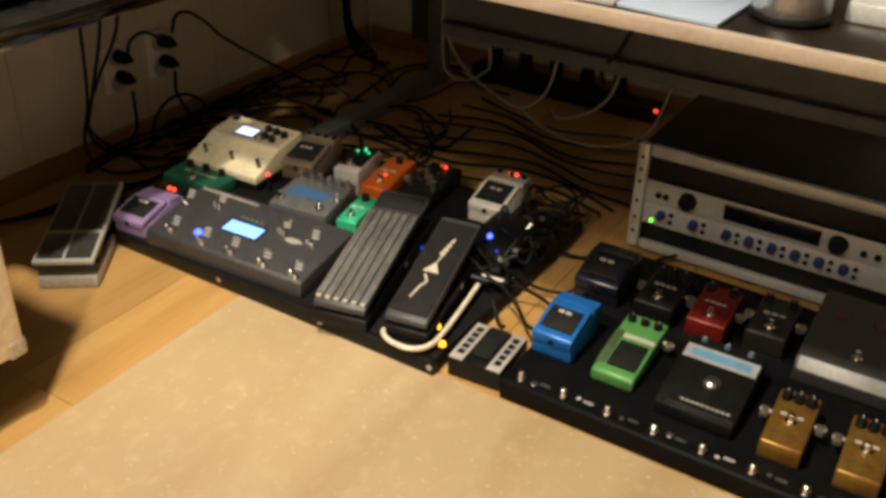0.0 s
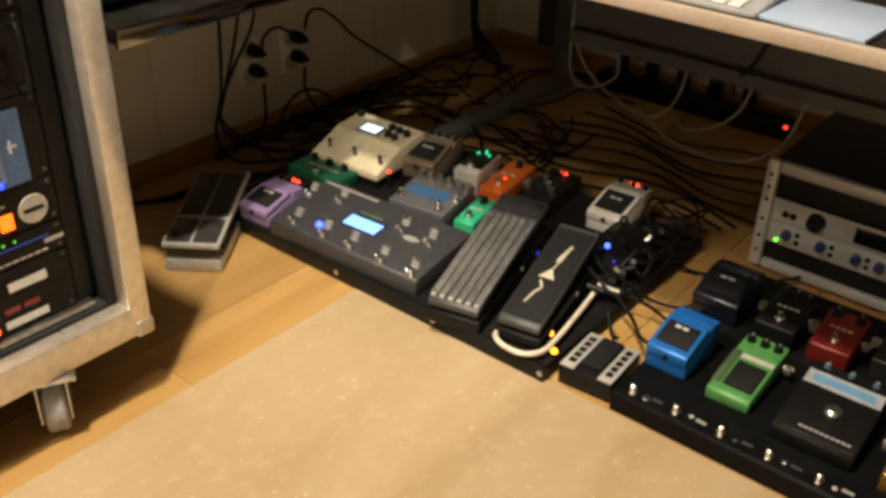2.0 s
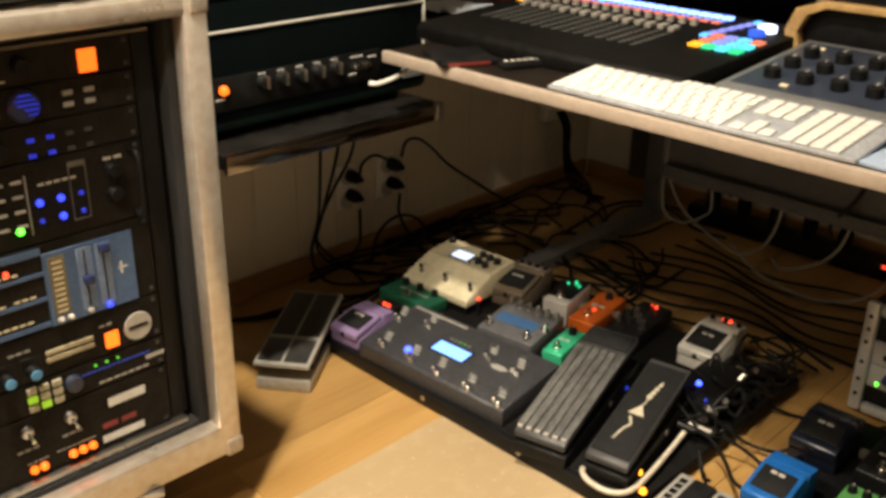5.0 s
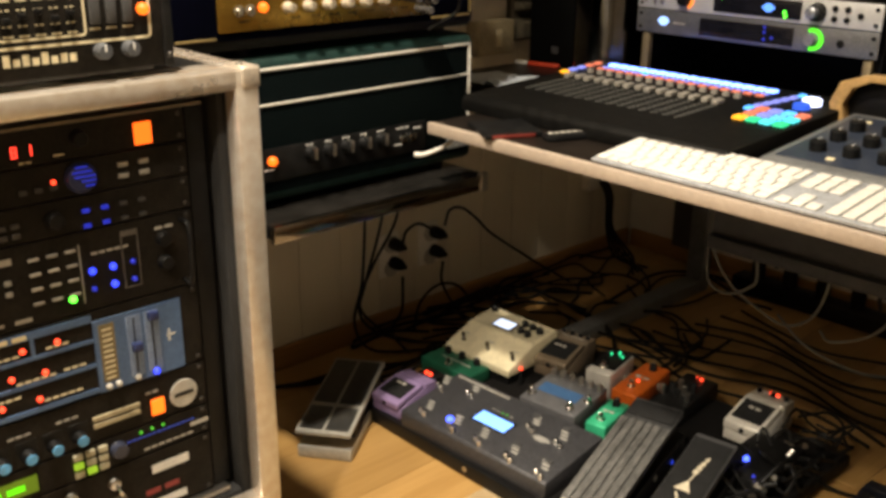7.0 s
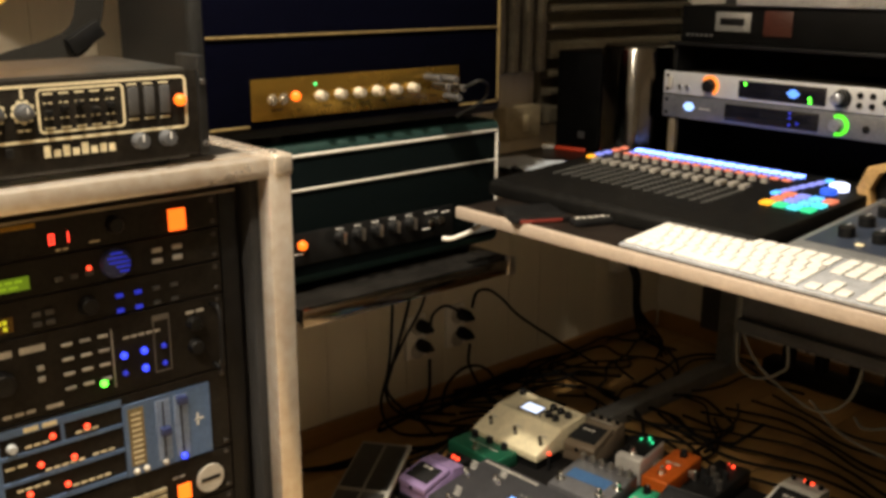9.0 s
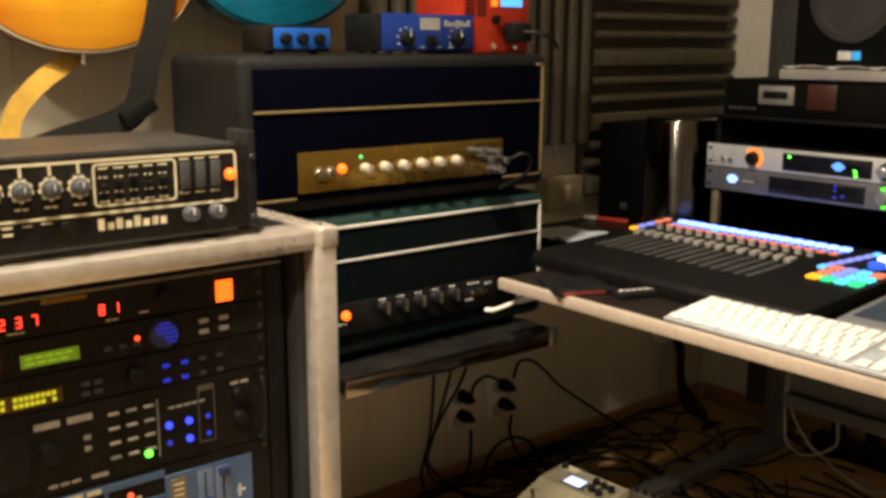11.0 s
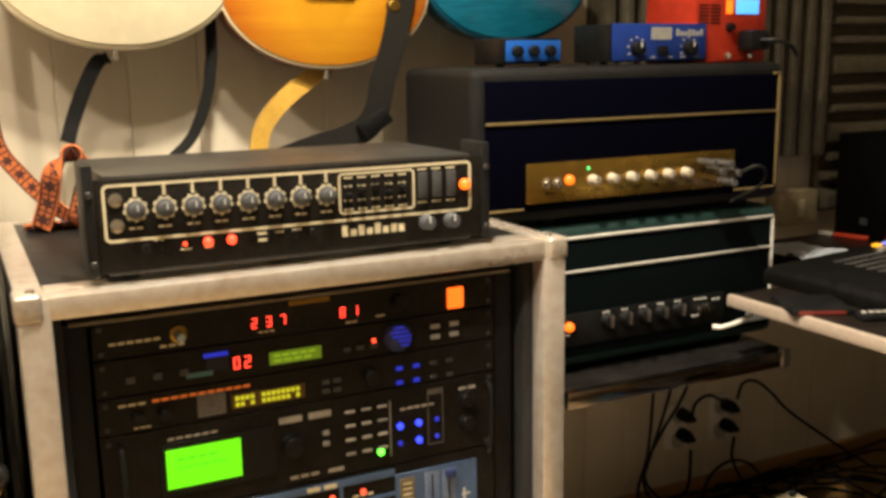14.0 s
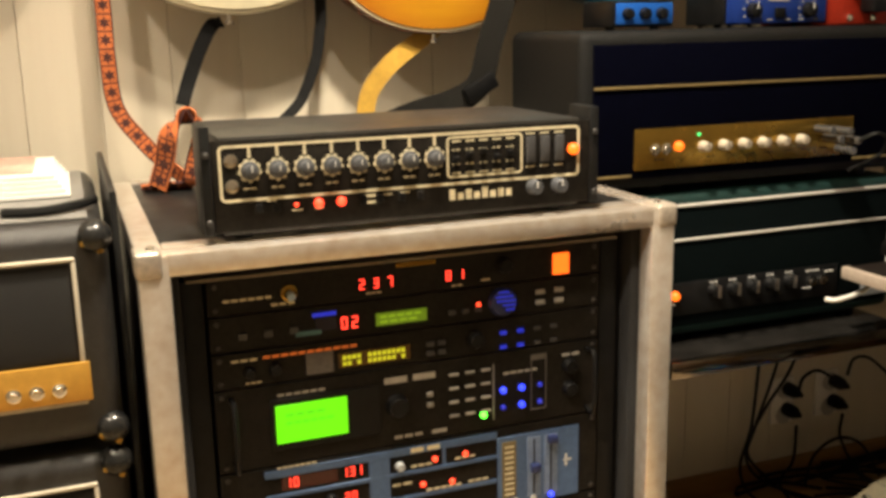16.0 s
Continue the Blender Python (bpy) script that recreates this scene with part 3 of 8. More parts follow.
wheel = part("data_wheel", turned([(0.019, 0), (0.019, 0.004), (0.016, 0.008), (0.006, 0.0085)], 26, facing_x(RX, 0.528, 0.6745)), mat("blue_grey_wheel", (0.03, 0.04, 0.12), 0.35, 0.2), u)
box_x(u, "lit_window", 0.283, 0.312, 0.6835, 0.6885, BLUEDIM, 0.001)
box_x(u, "blue_window", 0.286, 0.312, 0.6655, 0.6830, mat("blue_black_glass", (0.004, 0.005, 0.022), 0.2), 0.0008)
for k, (dy, w_) in enumerate(((-0.008, 0.015), (-0.012, 0.024), (-0.010, 0.026), (-0.002, 0.018), (0.002, 0.012))):
    box_x(wheel, "lit_groove", 0.528 + dy, 0.528 + dy + w_, 0.6870 - 0.0058 * k, 0.6892 - 0.0058 * k, BLUEDIM, 0.0004, 0, x=RX + 0.0085)
for k in range(4):
    box_x(u, "button", 0.575 + 0.017 * (k % 2) * 1.6, 0.588 + 0.017 * (k % 2) * 1.6, 0.664 + 0.014 * (k // 2), 0.670 + 0.014 * (k // 2), GREYPRINT)
for k in range(3):
    box_x(u, "button", 0.455 + 0.018 * k, 0.464 + 0.018 * k, 0.665, 0.671, DARKGREY)
    box_x(u, "button", 0.195 + 0.03 * k, 0.205 + 0.03 * k, 0.667, 0.675, DARKGREY)
box_x(u, "name_plate", 0.262, 0.293, 0.662, 0.668, mat("teal_print", (0.06, 0.16, 0.18), 0.5), 0.001)

u = rack_unit("black one-space rack unit with orange lettering and a yellow display", 0.6080, 0.6521)
w = box_x(u, "display", 0.312, 0.404, 0.6155, 0.6345, mat("amber_window", (0.10, 0.05, 0.006), 0.2), 0.001, label="yellow lit display")
for y0, n in ((0.317, 4), (0.349, 8)):
    for k in range(n):
        box_x(w, "lit_character", y0 + 0.0061 * k, y0 + 0.0052 + 0.0061 * k, 0.6255, 0.6315, LCDYEL, 0.0014)
        if k != n - 2:
            box_x(w, "lit_character", y0 + 0.0061 * k, y0 + 0.0052 + 0.0061 * k, 0.6180, 0.6238, LCDYEL, 0.0014)
# Orange lettering, brightened by a glow put into its colour.
print_x(u, [(0.222, 0.6405, 0.116, 0.0032)], glow("orange_print_glow", (0.8, 0.16, 0.02), 0.5))
print_x(u, [(0.185, 0.640, 0.032, 0.003), (0.2, 0.612, 0.02, 0.002)], CREAMPRINT)
box_x(u, "card_slot", 0.272, 0.306, 0.613, 0.640, mat("grey_card", (0.12, 0.11, 0.11), 0.4), 0.002)
for k in range(8):
    box_x(u, "button", 0.525 + 0.024 * (k % 4), 0.534 + 0.024 * (k % 4), 0.609 + 0.019 * (k // 4) + 0.002, 0.614 + 0.019 * (k // 4) + 0.002, BLUEDIM if k in (0, 1, 4, 5) else DARKGREY)
knob_x(u, 0.49, 0.629, 0.011, 0.012, BLACK)
for k in range(2):
    knob_x(u, 0.205 + 0.03 * k, 0.626, 0.007, 0.009, BLACK)
for k in range(4):
    box_x(u, "button", 0.425 + 0.015 * (k % 2), 0.435 + 0.015 * (k % 2), 0.616 + 0.012 * (k // 2), 0.622 + 0.012 * (k // 2), DARKGREY)

u = rack_unit("black two-space processor with a bright green display and blue lamps", 0.5035, 0.6075)
w = box_x(u, "display_bezel", 0.226, 0.362, 0.524, 0.588, BLACK, 0.003, label="glossy black display bezel")
g = box_x(w, "display", 0.232, 0.320, 0.5325, 0.5805, LCDGREEN, 0.0042, label="bright green display")
print_x(g, [(0.244, 0.566, 0.05, 0.0035), (0.244, 0.556, 0.06, 0.003)], glow("lcd_text", (0.12, 0.72, 0.01), 0.85), RX + 0.0043)
print_x(u, [(0.236, 0.591, 0.06, 0.003), (0.369, 0.586, 0.075, 0.008), (0.38, 0.512, 0.04, 0.004), (0.43, 0.511, 0.02, 0.005), (0.53, 0.575, 0.05, 0.003), (0.615, 0.588, 0.028, 0.004)], LGREY)
knob_x(u, 0.384, 0.557, 0.014, 0.012, BLACK)
for k in range(2):
    knob_x(u, 0.625, 0.575 - 0.032 * k, 0.010, 0.010, BLACK)
for r in range(4):
    for c in range(3):
        box_x(u, "button", 0.454 + 0.022 * c, 0.467 + 0.022 * c, 0.5290 + 0.0185 * r, 0.5325 + 0.0185 * r, LGREY if (r + c) % 4 else GREYPRINT)
for k in range(6):
    on = k in (0, 1, 4)
    led_x(u, 0.529 + 0.0265 * (k % 3), 0.5545 - 0.0235 * (k // 3), 0.0046 if on else 0.0034, LED_BLUE if on else BLUEDIM, label="lit blue button" if on else "")
led_x(u, 0.501, 0.525, 0.0045, LED_GREEN)
box_x(u, "divider", 0.5145, 0.5165, 0.516, 0.592, GREYPRINT, 0.001)
for a in ((0.569, 0.5915, 0.5895, 0.5965), (0.569, 0.5915, 0.5205, 0.5220), (0.569, 0.5702, 0.522, 0.5895), (0.5903, 0.5915, 0.522, 0.5895)):
    box_x(u, "frame_line", a[0], a[1], a[2], a[3], mat("warm_grey_line", (0.11, 0.10, 0.09), 0.5), 0.001, 0)
for k in range(2):
    box_x(u, "arrow_key", 0.424, 0.432, 0.548 + 0.014 * k, 0.554 + 0.014 * k, GREYPRINT)
h = tube([(RX, 0.651, 0.512), (RX + 0.022, 0.651, 0.516), (RX + 0.022, 0.651, 0.590), (RX, 0.651, 0.595)], 0.003, 8, 5)
part("handle", h, BLACK, u)
h = tube([(RX, 0.182, 0.512), (RX + 0.022, 0.182, 0.516), (RX + 0.022, 0.182, 0.590), (RX, 0.182, 0.595)], 0.003, 8, 5)
part("handle", h, BLACK, u)

BLUEPAINT = mat("steel_blue_paint", (0.075, 0.135, 0.27), 0.45, 0.2, var=0.08, scale=30)
u = rack_unit("black processor with steel-blue panels, red figures and sliders", 0.3885, 0.5030)
bp = box_x(u, "blue_panel", 0.520, 0.640, 0.389, 0.489, BLUEPAINT, 0.002, label="steel-blue slider panel")
for z0, z1 in ((0.4885, 0.4985), (0.4610, 0.4665), (0.4270, 0.4325), (0.391, 0.398)):
    box_x(u, "blue_band", 0.215, 0.5195, z0, z1, BLUEPAINT, 0.002, label="steel-blue band")
box_x(u, "blue_band", 0.345, 0.372, 0.398, 0.4884, BLUEPAINT, 0.0018, label="steel-blue band")
box_x(u, "blue_band", 0.443, 0.4475, 0.4666, 0.4884, BLUEPAINT, 0.0018, label="steel-blue band")
box_x(u, "red_window", 0.235, 0.305, 0.470, 0.488, REDWINDOW, 0.001)
digits_x(u, "10", 0.240, 0.4735, 0.012, x=RX + 0.0012)
digits_x(u, "131", 0.311, 0.4735, 0.012)
digits_x(u, "20", 0.313, 0.4400, 0.012)
for k, (y, z) in enumerate(((0.433, 0.476), (0.475, 0.476), (0.416, 0.444), (0.456, 0.441), (0.445, 0.408), (0.40, 0.41))):
    led_x(u, y, z, 0.0036, LED_RED)
print_x(u, [(0.40, 0.4705, 0.03, 0.003), (0.46, 0.4705, 0.03, 0.003), (0.375, 0.449, 0.028, 0.003), (0.42, 0.4345, 0.05, 0.0028), (0.478, 0.4355, 0.03, 0.0028), (0.385, 0.4175, 0.04, 0.003), (0.45, 0.403, 0.05, 0.003), (0.23, 0.500, 0.05, 0.0022), (0.40, 0.4905, 0.044, 0.006)], CREAMPRINT, RX + 0.0022)
box_x(bp, "meter", 0.5265, 0.547, 0.402, 0.482, mat("meter_brown", (0.17, 0.13, 0.06), 0.5), 0.0028, label="brown scale strip")
print_x(bp, [(0.530, 0.406 + 0.0075 * k, 0.013, 0.0022) for k in range(10)], CREAMPRINT, RX + 0.0029)
for k, (y, zk) in enumerate(((0.573, 0.440), (0.598, 0.477))):
    box_x(bp, "slider_field", y - 0.010, y + 0.010, 0.397, 0.483, mat("pale_blue_field", (0.16, 0.22, 0.36), 0.5), 0.0026)
    box_x(bp, "slot", y - 0.0014, y + 0.0014, 0.402, 0.480, BLACK, 0.003)
    part("slider_cap", rbox(RX + 0.003, RX + 0.012, y - 0.0065, y + 0.0065, zk - 0.006, zk + 0.006, 0.0015), mat("dark_blue_cap", (0.02, 0.03, 0.10), 0.4), bp)
for y in (0.532, 0.545, 0.572, 0.598):
    led_x(bp, y, 0.3955, 0.0045, LED_BLUE if y > 0.59 else LGREY, "button", x=RX + 0.002)
print_x(bp, [(0.617, 0.440, 0.012, 0.003), (0.619, 0.433, 0.003, 0.017)], WHITEPRINT, RX + 0.0021)
for k in range(3):
    knob_x(u, 0.385 + 0.0, 0.475, 0.006, 0.008, mat("pale_knob", (0.45, 0.48, 0.5), 0.4)) if k == 0 else knob_x(u, 0.250 + 0.045 * (k - 1), 0.447, 0.008, 0.008, BLACK)

u = rack_unit("black rack unit with blue-capped knobs and a red lamp", 0.3222, 0.3880)
box_x(u, "lamp", 0.586, 0.604, 0.332, 0.354, LED_AMBER, 0.004, label="glowing red-orange lamp switch")
bd = part("badge", rod(0.0205, 0.002, facing_x(RX, 0.634, 0.349), 26), LGREY, u, "round grey badge")
print_x(bd, [(0.620, 0.3465, 0.028, 0.005)], BLACK, RX + 0.0021)
for k in range(8):
    y = 0.486 - 0.0325 * k
    f = box_x(u, "knob_field", y - 0.013, y + 0.013, 0.326, 0.358, BLACK, 0.001)
    kn = knob_x(u, y, 0.338, 0.0095, 0.014, BLACK)
    part("cap", rod(0.0072, 0.002, facing_x(RX + 0.0135, y, 0.338), 16), mat("blue_cap", (0.10, 0.33, 0.62), 0.35), kn, "pale blue cap")
for k in range(2):
    box_x(u, "cream_bar", 0.506, 0.570, 0.342 + 0.010 * k, 0.3485 + 0.010 * k, mat("beige_bar", (0.36, 0.31, 0.20), 0.5), 0.003)
print_x(u, [(0.58, 0.3640, 0.02, 0.003), (0.40, 0.365, 0.03, 0.003), (0.46, 0.366, 0.03, 0.003), (0.2, 0.366, 0.08, 0.003)], GREYPRINT)

u = rack_unit("black rack unit with lit keypad, green display and blue marker row", 0.2770, 0.3217)
box_x(u, "display", 0.352, 0.428, 0.285, 0.309, LCDDIM, 0.001, label="green display")
print_x(u, [(0.36, 0.292, 0.058, 0.009)], LCDGREEN, RX + 0.0012)
KEYLIT = glow("key_lit", (0.50, 0.85, 0.04), 0.5)
KEYPALE = mat("key_beige", (0.42, 0.39, 0.28), 0.5, var=0.06)
for r in range(3):
    for c in range(3):
        box_x(u, "key", 0.474 + 0.0165 * c, 0.4865 + 0.0165 * c, 0.2812 + 0.0125 * r, 0.2905 + 0.0125 * r, KEYLIT if (r, c) in ((0, 1), (1, 0)) else KEYPALE, 0.005, 0.001)
knob_x(u, 0.535, 0.300, 0.0115, 0.010, mat("black_blue_knob", (0.03, 0.035, 0.06), 0.3))
print_x(u, [(0.548, 0.3035, 0.1, 0.0022)], glow("blue_line", (0.05, 0.10, 0.6), 0.35))
for k in range(3):
    led_x(u, 0.568 + 0.016 * k, 0.3125, 0.0022, glow("led_green_dim", (0.1, 0.7, 0.03), 0.6))
print_x(u, [(0.640, 0.2935, 0.028, 0.006), (0.57, 0.283, 0.075, 0.003)], LGREY)

u = rack_unit("black two-space power unit with chrome switches and orange lamps", 0.1820, 0.2765)
for y, m in ((0.350, 0), (0.363, 0), (0.376, 0), (0.467, 0), (0.480, 0), (0.520, 0), (0.534, 0), (0.548, 0), (0.30, 0), (0.313, 0)):
    led_x(u, y, 0.1965, 0.0056, LED_AMBER, label="glowing orange lamp")
for y, z in ((0.466, 0.255), (0.524, 0.252), (0.40, 0.255), (0.34, 0.255)):
    k = knob_x(u, y, z, 0.008, 0.006, STEEL, name="switch_nut")
    part("toggle", rod(0.003, 0.018, facing_x(RX + 0.005, y, z) @ Matrix.Rotation(radians(18), 4, "Y"), 10), CHROME, k)
print_x(u, [(0.578, 0.243, 0.055, 0.013)], WHITEPRINT, name="brand_bar")
print_x(u, [(0.564, 0.1905, 0.062, 0.011)], WHITEPRINT, name="brand_bar")
print_x(u, [(0.566, 0.2125, 0.056, 0.008)], mat("dark_red_print", (0.22, 0.03, 0.03), 0.5), name="brand_bar")
print_x(u, [(0.51, 0.226, 0.03, 0.003), (0.45, 0.227, 0.03, 0.003), (0.46, 0.206, 0.03, 0.002), (0.50, 0.207, 0.055, 0.002), (0.3, 0.227, 0.03, 0.003)], GREYPRINT)

# ================= bass amplifier on the case =================
BX = -1.205
bass = thing("bass_amplifier", "black two-space bass amplifier with cream outlines lying on the flight case", "amplifier", (-1.3, 0.405, 0.787))
part("chassis", rbox(-1.43, BX - 0.004, 0.185, 0.628, 0.794, 0.903, 0.002), mat("amp_steel_top", (0.032, 0.030, 0.027), 0.42, 0.2, var=0.2, scale=14, bump=0.08), bass)
part("front_panel", rbox(BX - 0.004, BX, 0.176, 0.640, 0.798, 0.900, 0.001), PANEL, bass)
for y in (0.164, 0.6405):
    part("rack_ear", rbox(-1.26, BX + 0.002, y, y + 0.0115, 0.796, 0.916, 0.0015), BLACKPLY, bass)
    for z in (0.81, 0.885):
        part("ear_bolt", rod(0.004, 0.003, facing_x(BX + 0.002, y + 0.006, z), 10), mat("dark_screw", (0.045, 0.042, 0.04), 0.4, 0.4), bass)
for y in (0.21, 0.60):
    for x in (-1.40, -1.235):
        part("foot", rod(0.012, 0.0105, Matrix.Translation((x, y, 0.7872)), 12), RUBBER, bass)


def outline_x(parent, y0, y1, z0, z1, t, r, m, x, name="outline"):
    """A rounded frame drawn on a front."""
    b = bmesh.new()
    ring = []
    for k in range(28):
        a = 2 * math.pi * k / 28
        cy, cz = (y1 - r if math.cos(a) >= 0 else y0 + r), (z1 - r if math.sin(a) >= 0 else z0 + r)
        ring.append((cy + r * math.cos(a), cz + r * math.sin(a), cy + (r - t) * math.cos(a), cz + (r - t) * math.sin(a)))
    out = [[b.verts.new((x + d, q[0], q[1])), b.verts.new((x + d, q[2], q[3]))] for d in (0,) for q in ring]
    top = [[b.verts.new((x + 0.0006, q[0], q[1])), b.verts.new((x + 0.0006, q[2], q[3]))] for q in ring]
    for k in range(28):
        n = (k + 1) % 28
        b.faces.new((top[k][0], top[n][0], top[n][1], top[k][1]))
        b.faces.new((out[k][0], out[n][0], top[n][0], top[k][0]))
        b.faces.new((out[k][1], top[k][1], top[n][1], out[n][1]))
    return part(name, b, m, parent, smooth=False)


outline_x(bass, 0.183, 0.626, 0.8315, 0.8945, 0.0032, 0.007, CREAMPRINT, BX)
outline_x(bass, 0.449, 0.548, 0.8400, 0.8895, 0.0026, 0.006, CREAMPRINT, BX)
GREYKNOB = mat("grey_knob", (0.065, 0.068, 0.075), 0.4, var=0.1, scale=60)
for z in (0.8775, 0.8495):
    j = part("input_jack", turned([(0.0075, 0), (0.0075, 0.002), (0.004, 0.0025), (0.0038, 0.0008)], 18, facing_x(BX, 0.1965, z)), CHROME, bass)
for k in range(8):
    y = 0.217 + 0.031 * k
    skirt = bmesh.new()
    pts = [((0.0125 + 0.0012 * math.cos(9 * a)) * math.cos(a), (0.0125 + 0.0012 * math.cos(9 * a)) * math.sin(a)) for a in [2 * math.pi * i / 54 for i in range(54)]]
    prism(pts, 0.0008, facing_x(BX, y, 0.8655), bm=skirt)
    s = part("knob_scale", skirt, CREAMPRINT, bass, "cream printed knob scale", smooth=False)
    kn = part("knob", turned([(0.0105, 0), (0.0100, 0.004), (0.0082, 0.0045), (0.0076, 0.014), (0.006, 0.015)], 20, facing_x(BX + 0.0009, y, 0.8655)), GREYKNOB, bass, "grey ribbed knob")
    part("pointer", rbox(BX + 0.0159, BX + 0.0164, y - 0.0006, y + 0.0006, 0.8655, 0.872, 0), WHITEPRINT, kn)
    box_x(bass, "scale_tick", y - 0.0016, y + 0.0016, 0.8795, 0.8915, CREAMPRINT, 0.0006, 0, x=BX)
    print_x(bass, [(y - 0.008, 0.8445, 0.016, 0.0022)], CREAMPRINT, BX)
for k in range(5):
    y = 0.4600 + 0.0175 * k
    print_x(bass, [(y - 0.004, 0.8825, 0.011, 0.002), (y - 0.004, 0.8725, 0.011, 0.0016), (y - 0.004, 0.8555, 0.011, 0.0016), (y - 0.004, 0.8445, 0.011, 0.002)], CREAMPRINT, BX)
    box_x(bass, "slider_slot", y - 0.001, y + 0.001, 0.848, 0.881, BLACK, 0.0008, 0, x=BX)
    part("slider_cap", rbox(BX + 0.0008, BX + 0.009, y - 0.004, y + 0.004, 0.860 + 0.004 * (k % 3), 0.866 + 0.004 * (k % 3), 0.001), BLACK, bass)
for k in range(3):
    y = 0.558 + 0.0195 * k
    part("rocker_switch", rbox(BX, BX + 0.005, y - 0.006, y + 0.006, 0.852, 0.884, 0.0015), DARKGREY, bass)
    print_x(bass, [(y - 0.006, 0.8865, 0.012, 0.002), (y - 0.006, 0.8460, 0.012, 0.0022)], CREAMPRINT, BX)
led_x(bass, 0.6165, 0.8655, 0.0072, LED_AMBER, "pilot_lamp", "glowing orange pilot lamp", BX)
for y in (0.5625, 0.5965):
    kn = knob_x(bass, y, 0.8220, 0.0095, 0.013, GREYKNOB, BX, WHITEPRINT)
for y, m, r in ((0.2670, LED_RED, 0.0025), (0.2925, LED_RED, 0.0055), (0.3190, LED_RED, 0.0055)):
    led_x(bass, y, 0.8235, r, m, "button", "lit red button", BX)
for y in (0.225, 0.245, 0.345, 0.365, 0.392, 0.415):
    box_x(bass, "button", y - 0.004, y + 0.004, 0.818, 0.8275, BLACK, 0.003, x=BX)
print_x(bass, [(0.234, 0.8295, 0.012, 0.0018), (0.348, 0.8180, 0.012, 0.003), (0.348, 0.8255, 0.012, 0.003), (0.37, 0.826, 0.01, 0.002), (0.39, 0.827, 0.012, 0.002), (0.262, 0.8165, 0.012, 0.002), (0.288, 0.8165, 0.01, 0.002)], CREAMPRINT, BX)
for k, hb in enumerate((0.013, 0.008, 0.012, 0.008, 0.013, 0.008, 0.010, 0.009)):
    box_x(bass, "brand_stroke", 0.452 + 0.0105 * k, 0.4595 + 0.0105 * k, 0.8135, 0.8135 + hb, CREAMPRINT, 0.0006, 0, x=BX)

# ================= amplifier controls =================
FX = AX + 0.007
WHITEKNOB = mat("white_knob", (0.42, 0.37, 0.29), 0.35, var=0.04)
for y in (0.870, 0.890):
    j = part("input_jack" if y < 0.88 else "toggle_switch", turned([(0.009, 0), (0.009, 0.003), (0.005, 0.004), (0.0045, 0.010)], 16, facing_x(FX, y, 0.826)), CHROME, blue_amp)
led_x(blue_amp, 0.913, 0.829, 0.0078, LED_AMBER, "pilot_lamp", "glowing orange pilot lamp", FX)
for k in range(6):
    y = 0.958 + 0.0376 * k
    kn = part("knob", turned([(0.0092, 0), (0.0090, 0.003), (0.0078, 0.005), (0.0075, 0.015), (0.0055, 0.016)], 18, facing_x(FX, y, 0.826)), WHITEKNOB, blue_amp, "white knob")
    part("pointer", rbox(FX + 0.017, FX + 0.0175, y - 0.0006, y + 0.0006, 0.826, 0.834, 0), BLACK, kn)
print_x(blue_amp, [(0.965 + 0.037 * k, 0.8085, 0.018, 0.002) for k in range(7)] + [(0.87, 0.809, 0.02, 0.002)], BLACK, FX)
for y, z in ((1.178, 0.842), (1.196, 0.826), (1.214, 0.838), (1.232, 0.822), (1.222, 0.806)):
    part("jack_plug", rod(0.0066, 0.040, facing_x(FX, y, z), 14), mat("clear_grey_plug", (0.16, 0.155, 0.15), 0.25, 0.6), blue_amp)
lead = tube([(FX + 0.038, 1.232, 0.822), (FX + 0.058, 1.250, 0.835), (FX + 0.056, 1.272, 0.825), (FX + 0.045, 1.275, 0.800), (FX + 0.03, 1.256, 0.785), (FX + 0.012, 1.238, 0.770)], 0.003, 8, 6)
part("lead", lead, CABLE, blue_amp)
led_x(blue_amp, 0.950, 0.845, 0.0028, glow("led_green_small", (0.05, 0.7, 0.15), 2), x=FX)
led_x(green_amp, 0.915, 0.588, 0.0080, LED_AMBER, "pilot_lamp", "glowing orange pilot lamp", FX)
for k in range(5):
    y = 0.990 + 0.0375 * k
    kn = part("knob", turned([(0.0125, 0), (0.0122, 0.003), (0.0098, 0.006), (0.0095, 0.014), (0.007, 0.015)], 18, facing_x(FX, y, 0.589)), BLACK, green_amp, "black chicken-head knob")
    part("pointer", rbox(FX + 0.003, FX + 0.020, y - 0.0022, y + 0.0022, 0.5805, 0.601, 0.001), STEEL, kn)
    print_x(green_amp, [(y - 0.008, 0.6025, 0.016, 0.002)], WHITEPRINT, FX)
for y in (1.19, 1.212):
    part("input_jack", turned([(0.008, 0), (0.008, 0.003), (0.004, 0.004)], 16, facing_x(FX, y, 0.583)), CHROME, green_amp)
print_x(green_amp, [(1.175, 0.600, 0.03, 0.0025), (1.215, 0.5955, 0.02, 0.0025), (0.90, 0.5725, 0.02, 0.0025), (1.17, 0.571, 0.02, 0.002)], WHITEPRINT, FX)

# ================= pedals =================
def yz(x0):
    """An outline in (y, z), raised along x from x0."""
    return Matrix(((0, 0, 1, x0), (1, 0, 0, 0), (0, 1, 0, 0), (0, 0, 0, 1)))


def paint(name, c, rough=0.38, metal=0.25):
    return mat("paint_" + name, c, rough, metal, var=0.08, scale=45, bump=0.05)


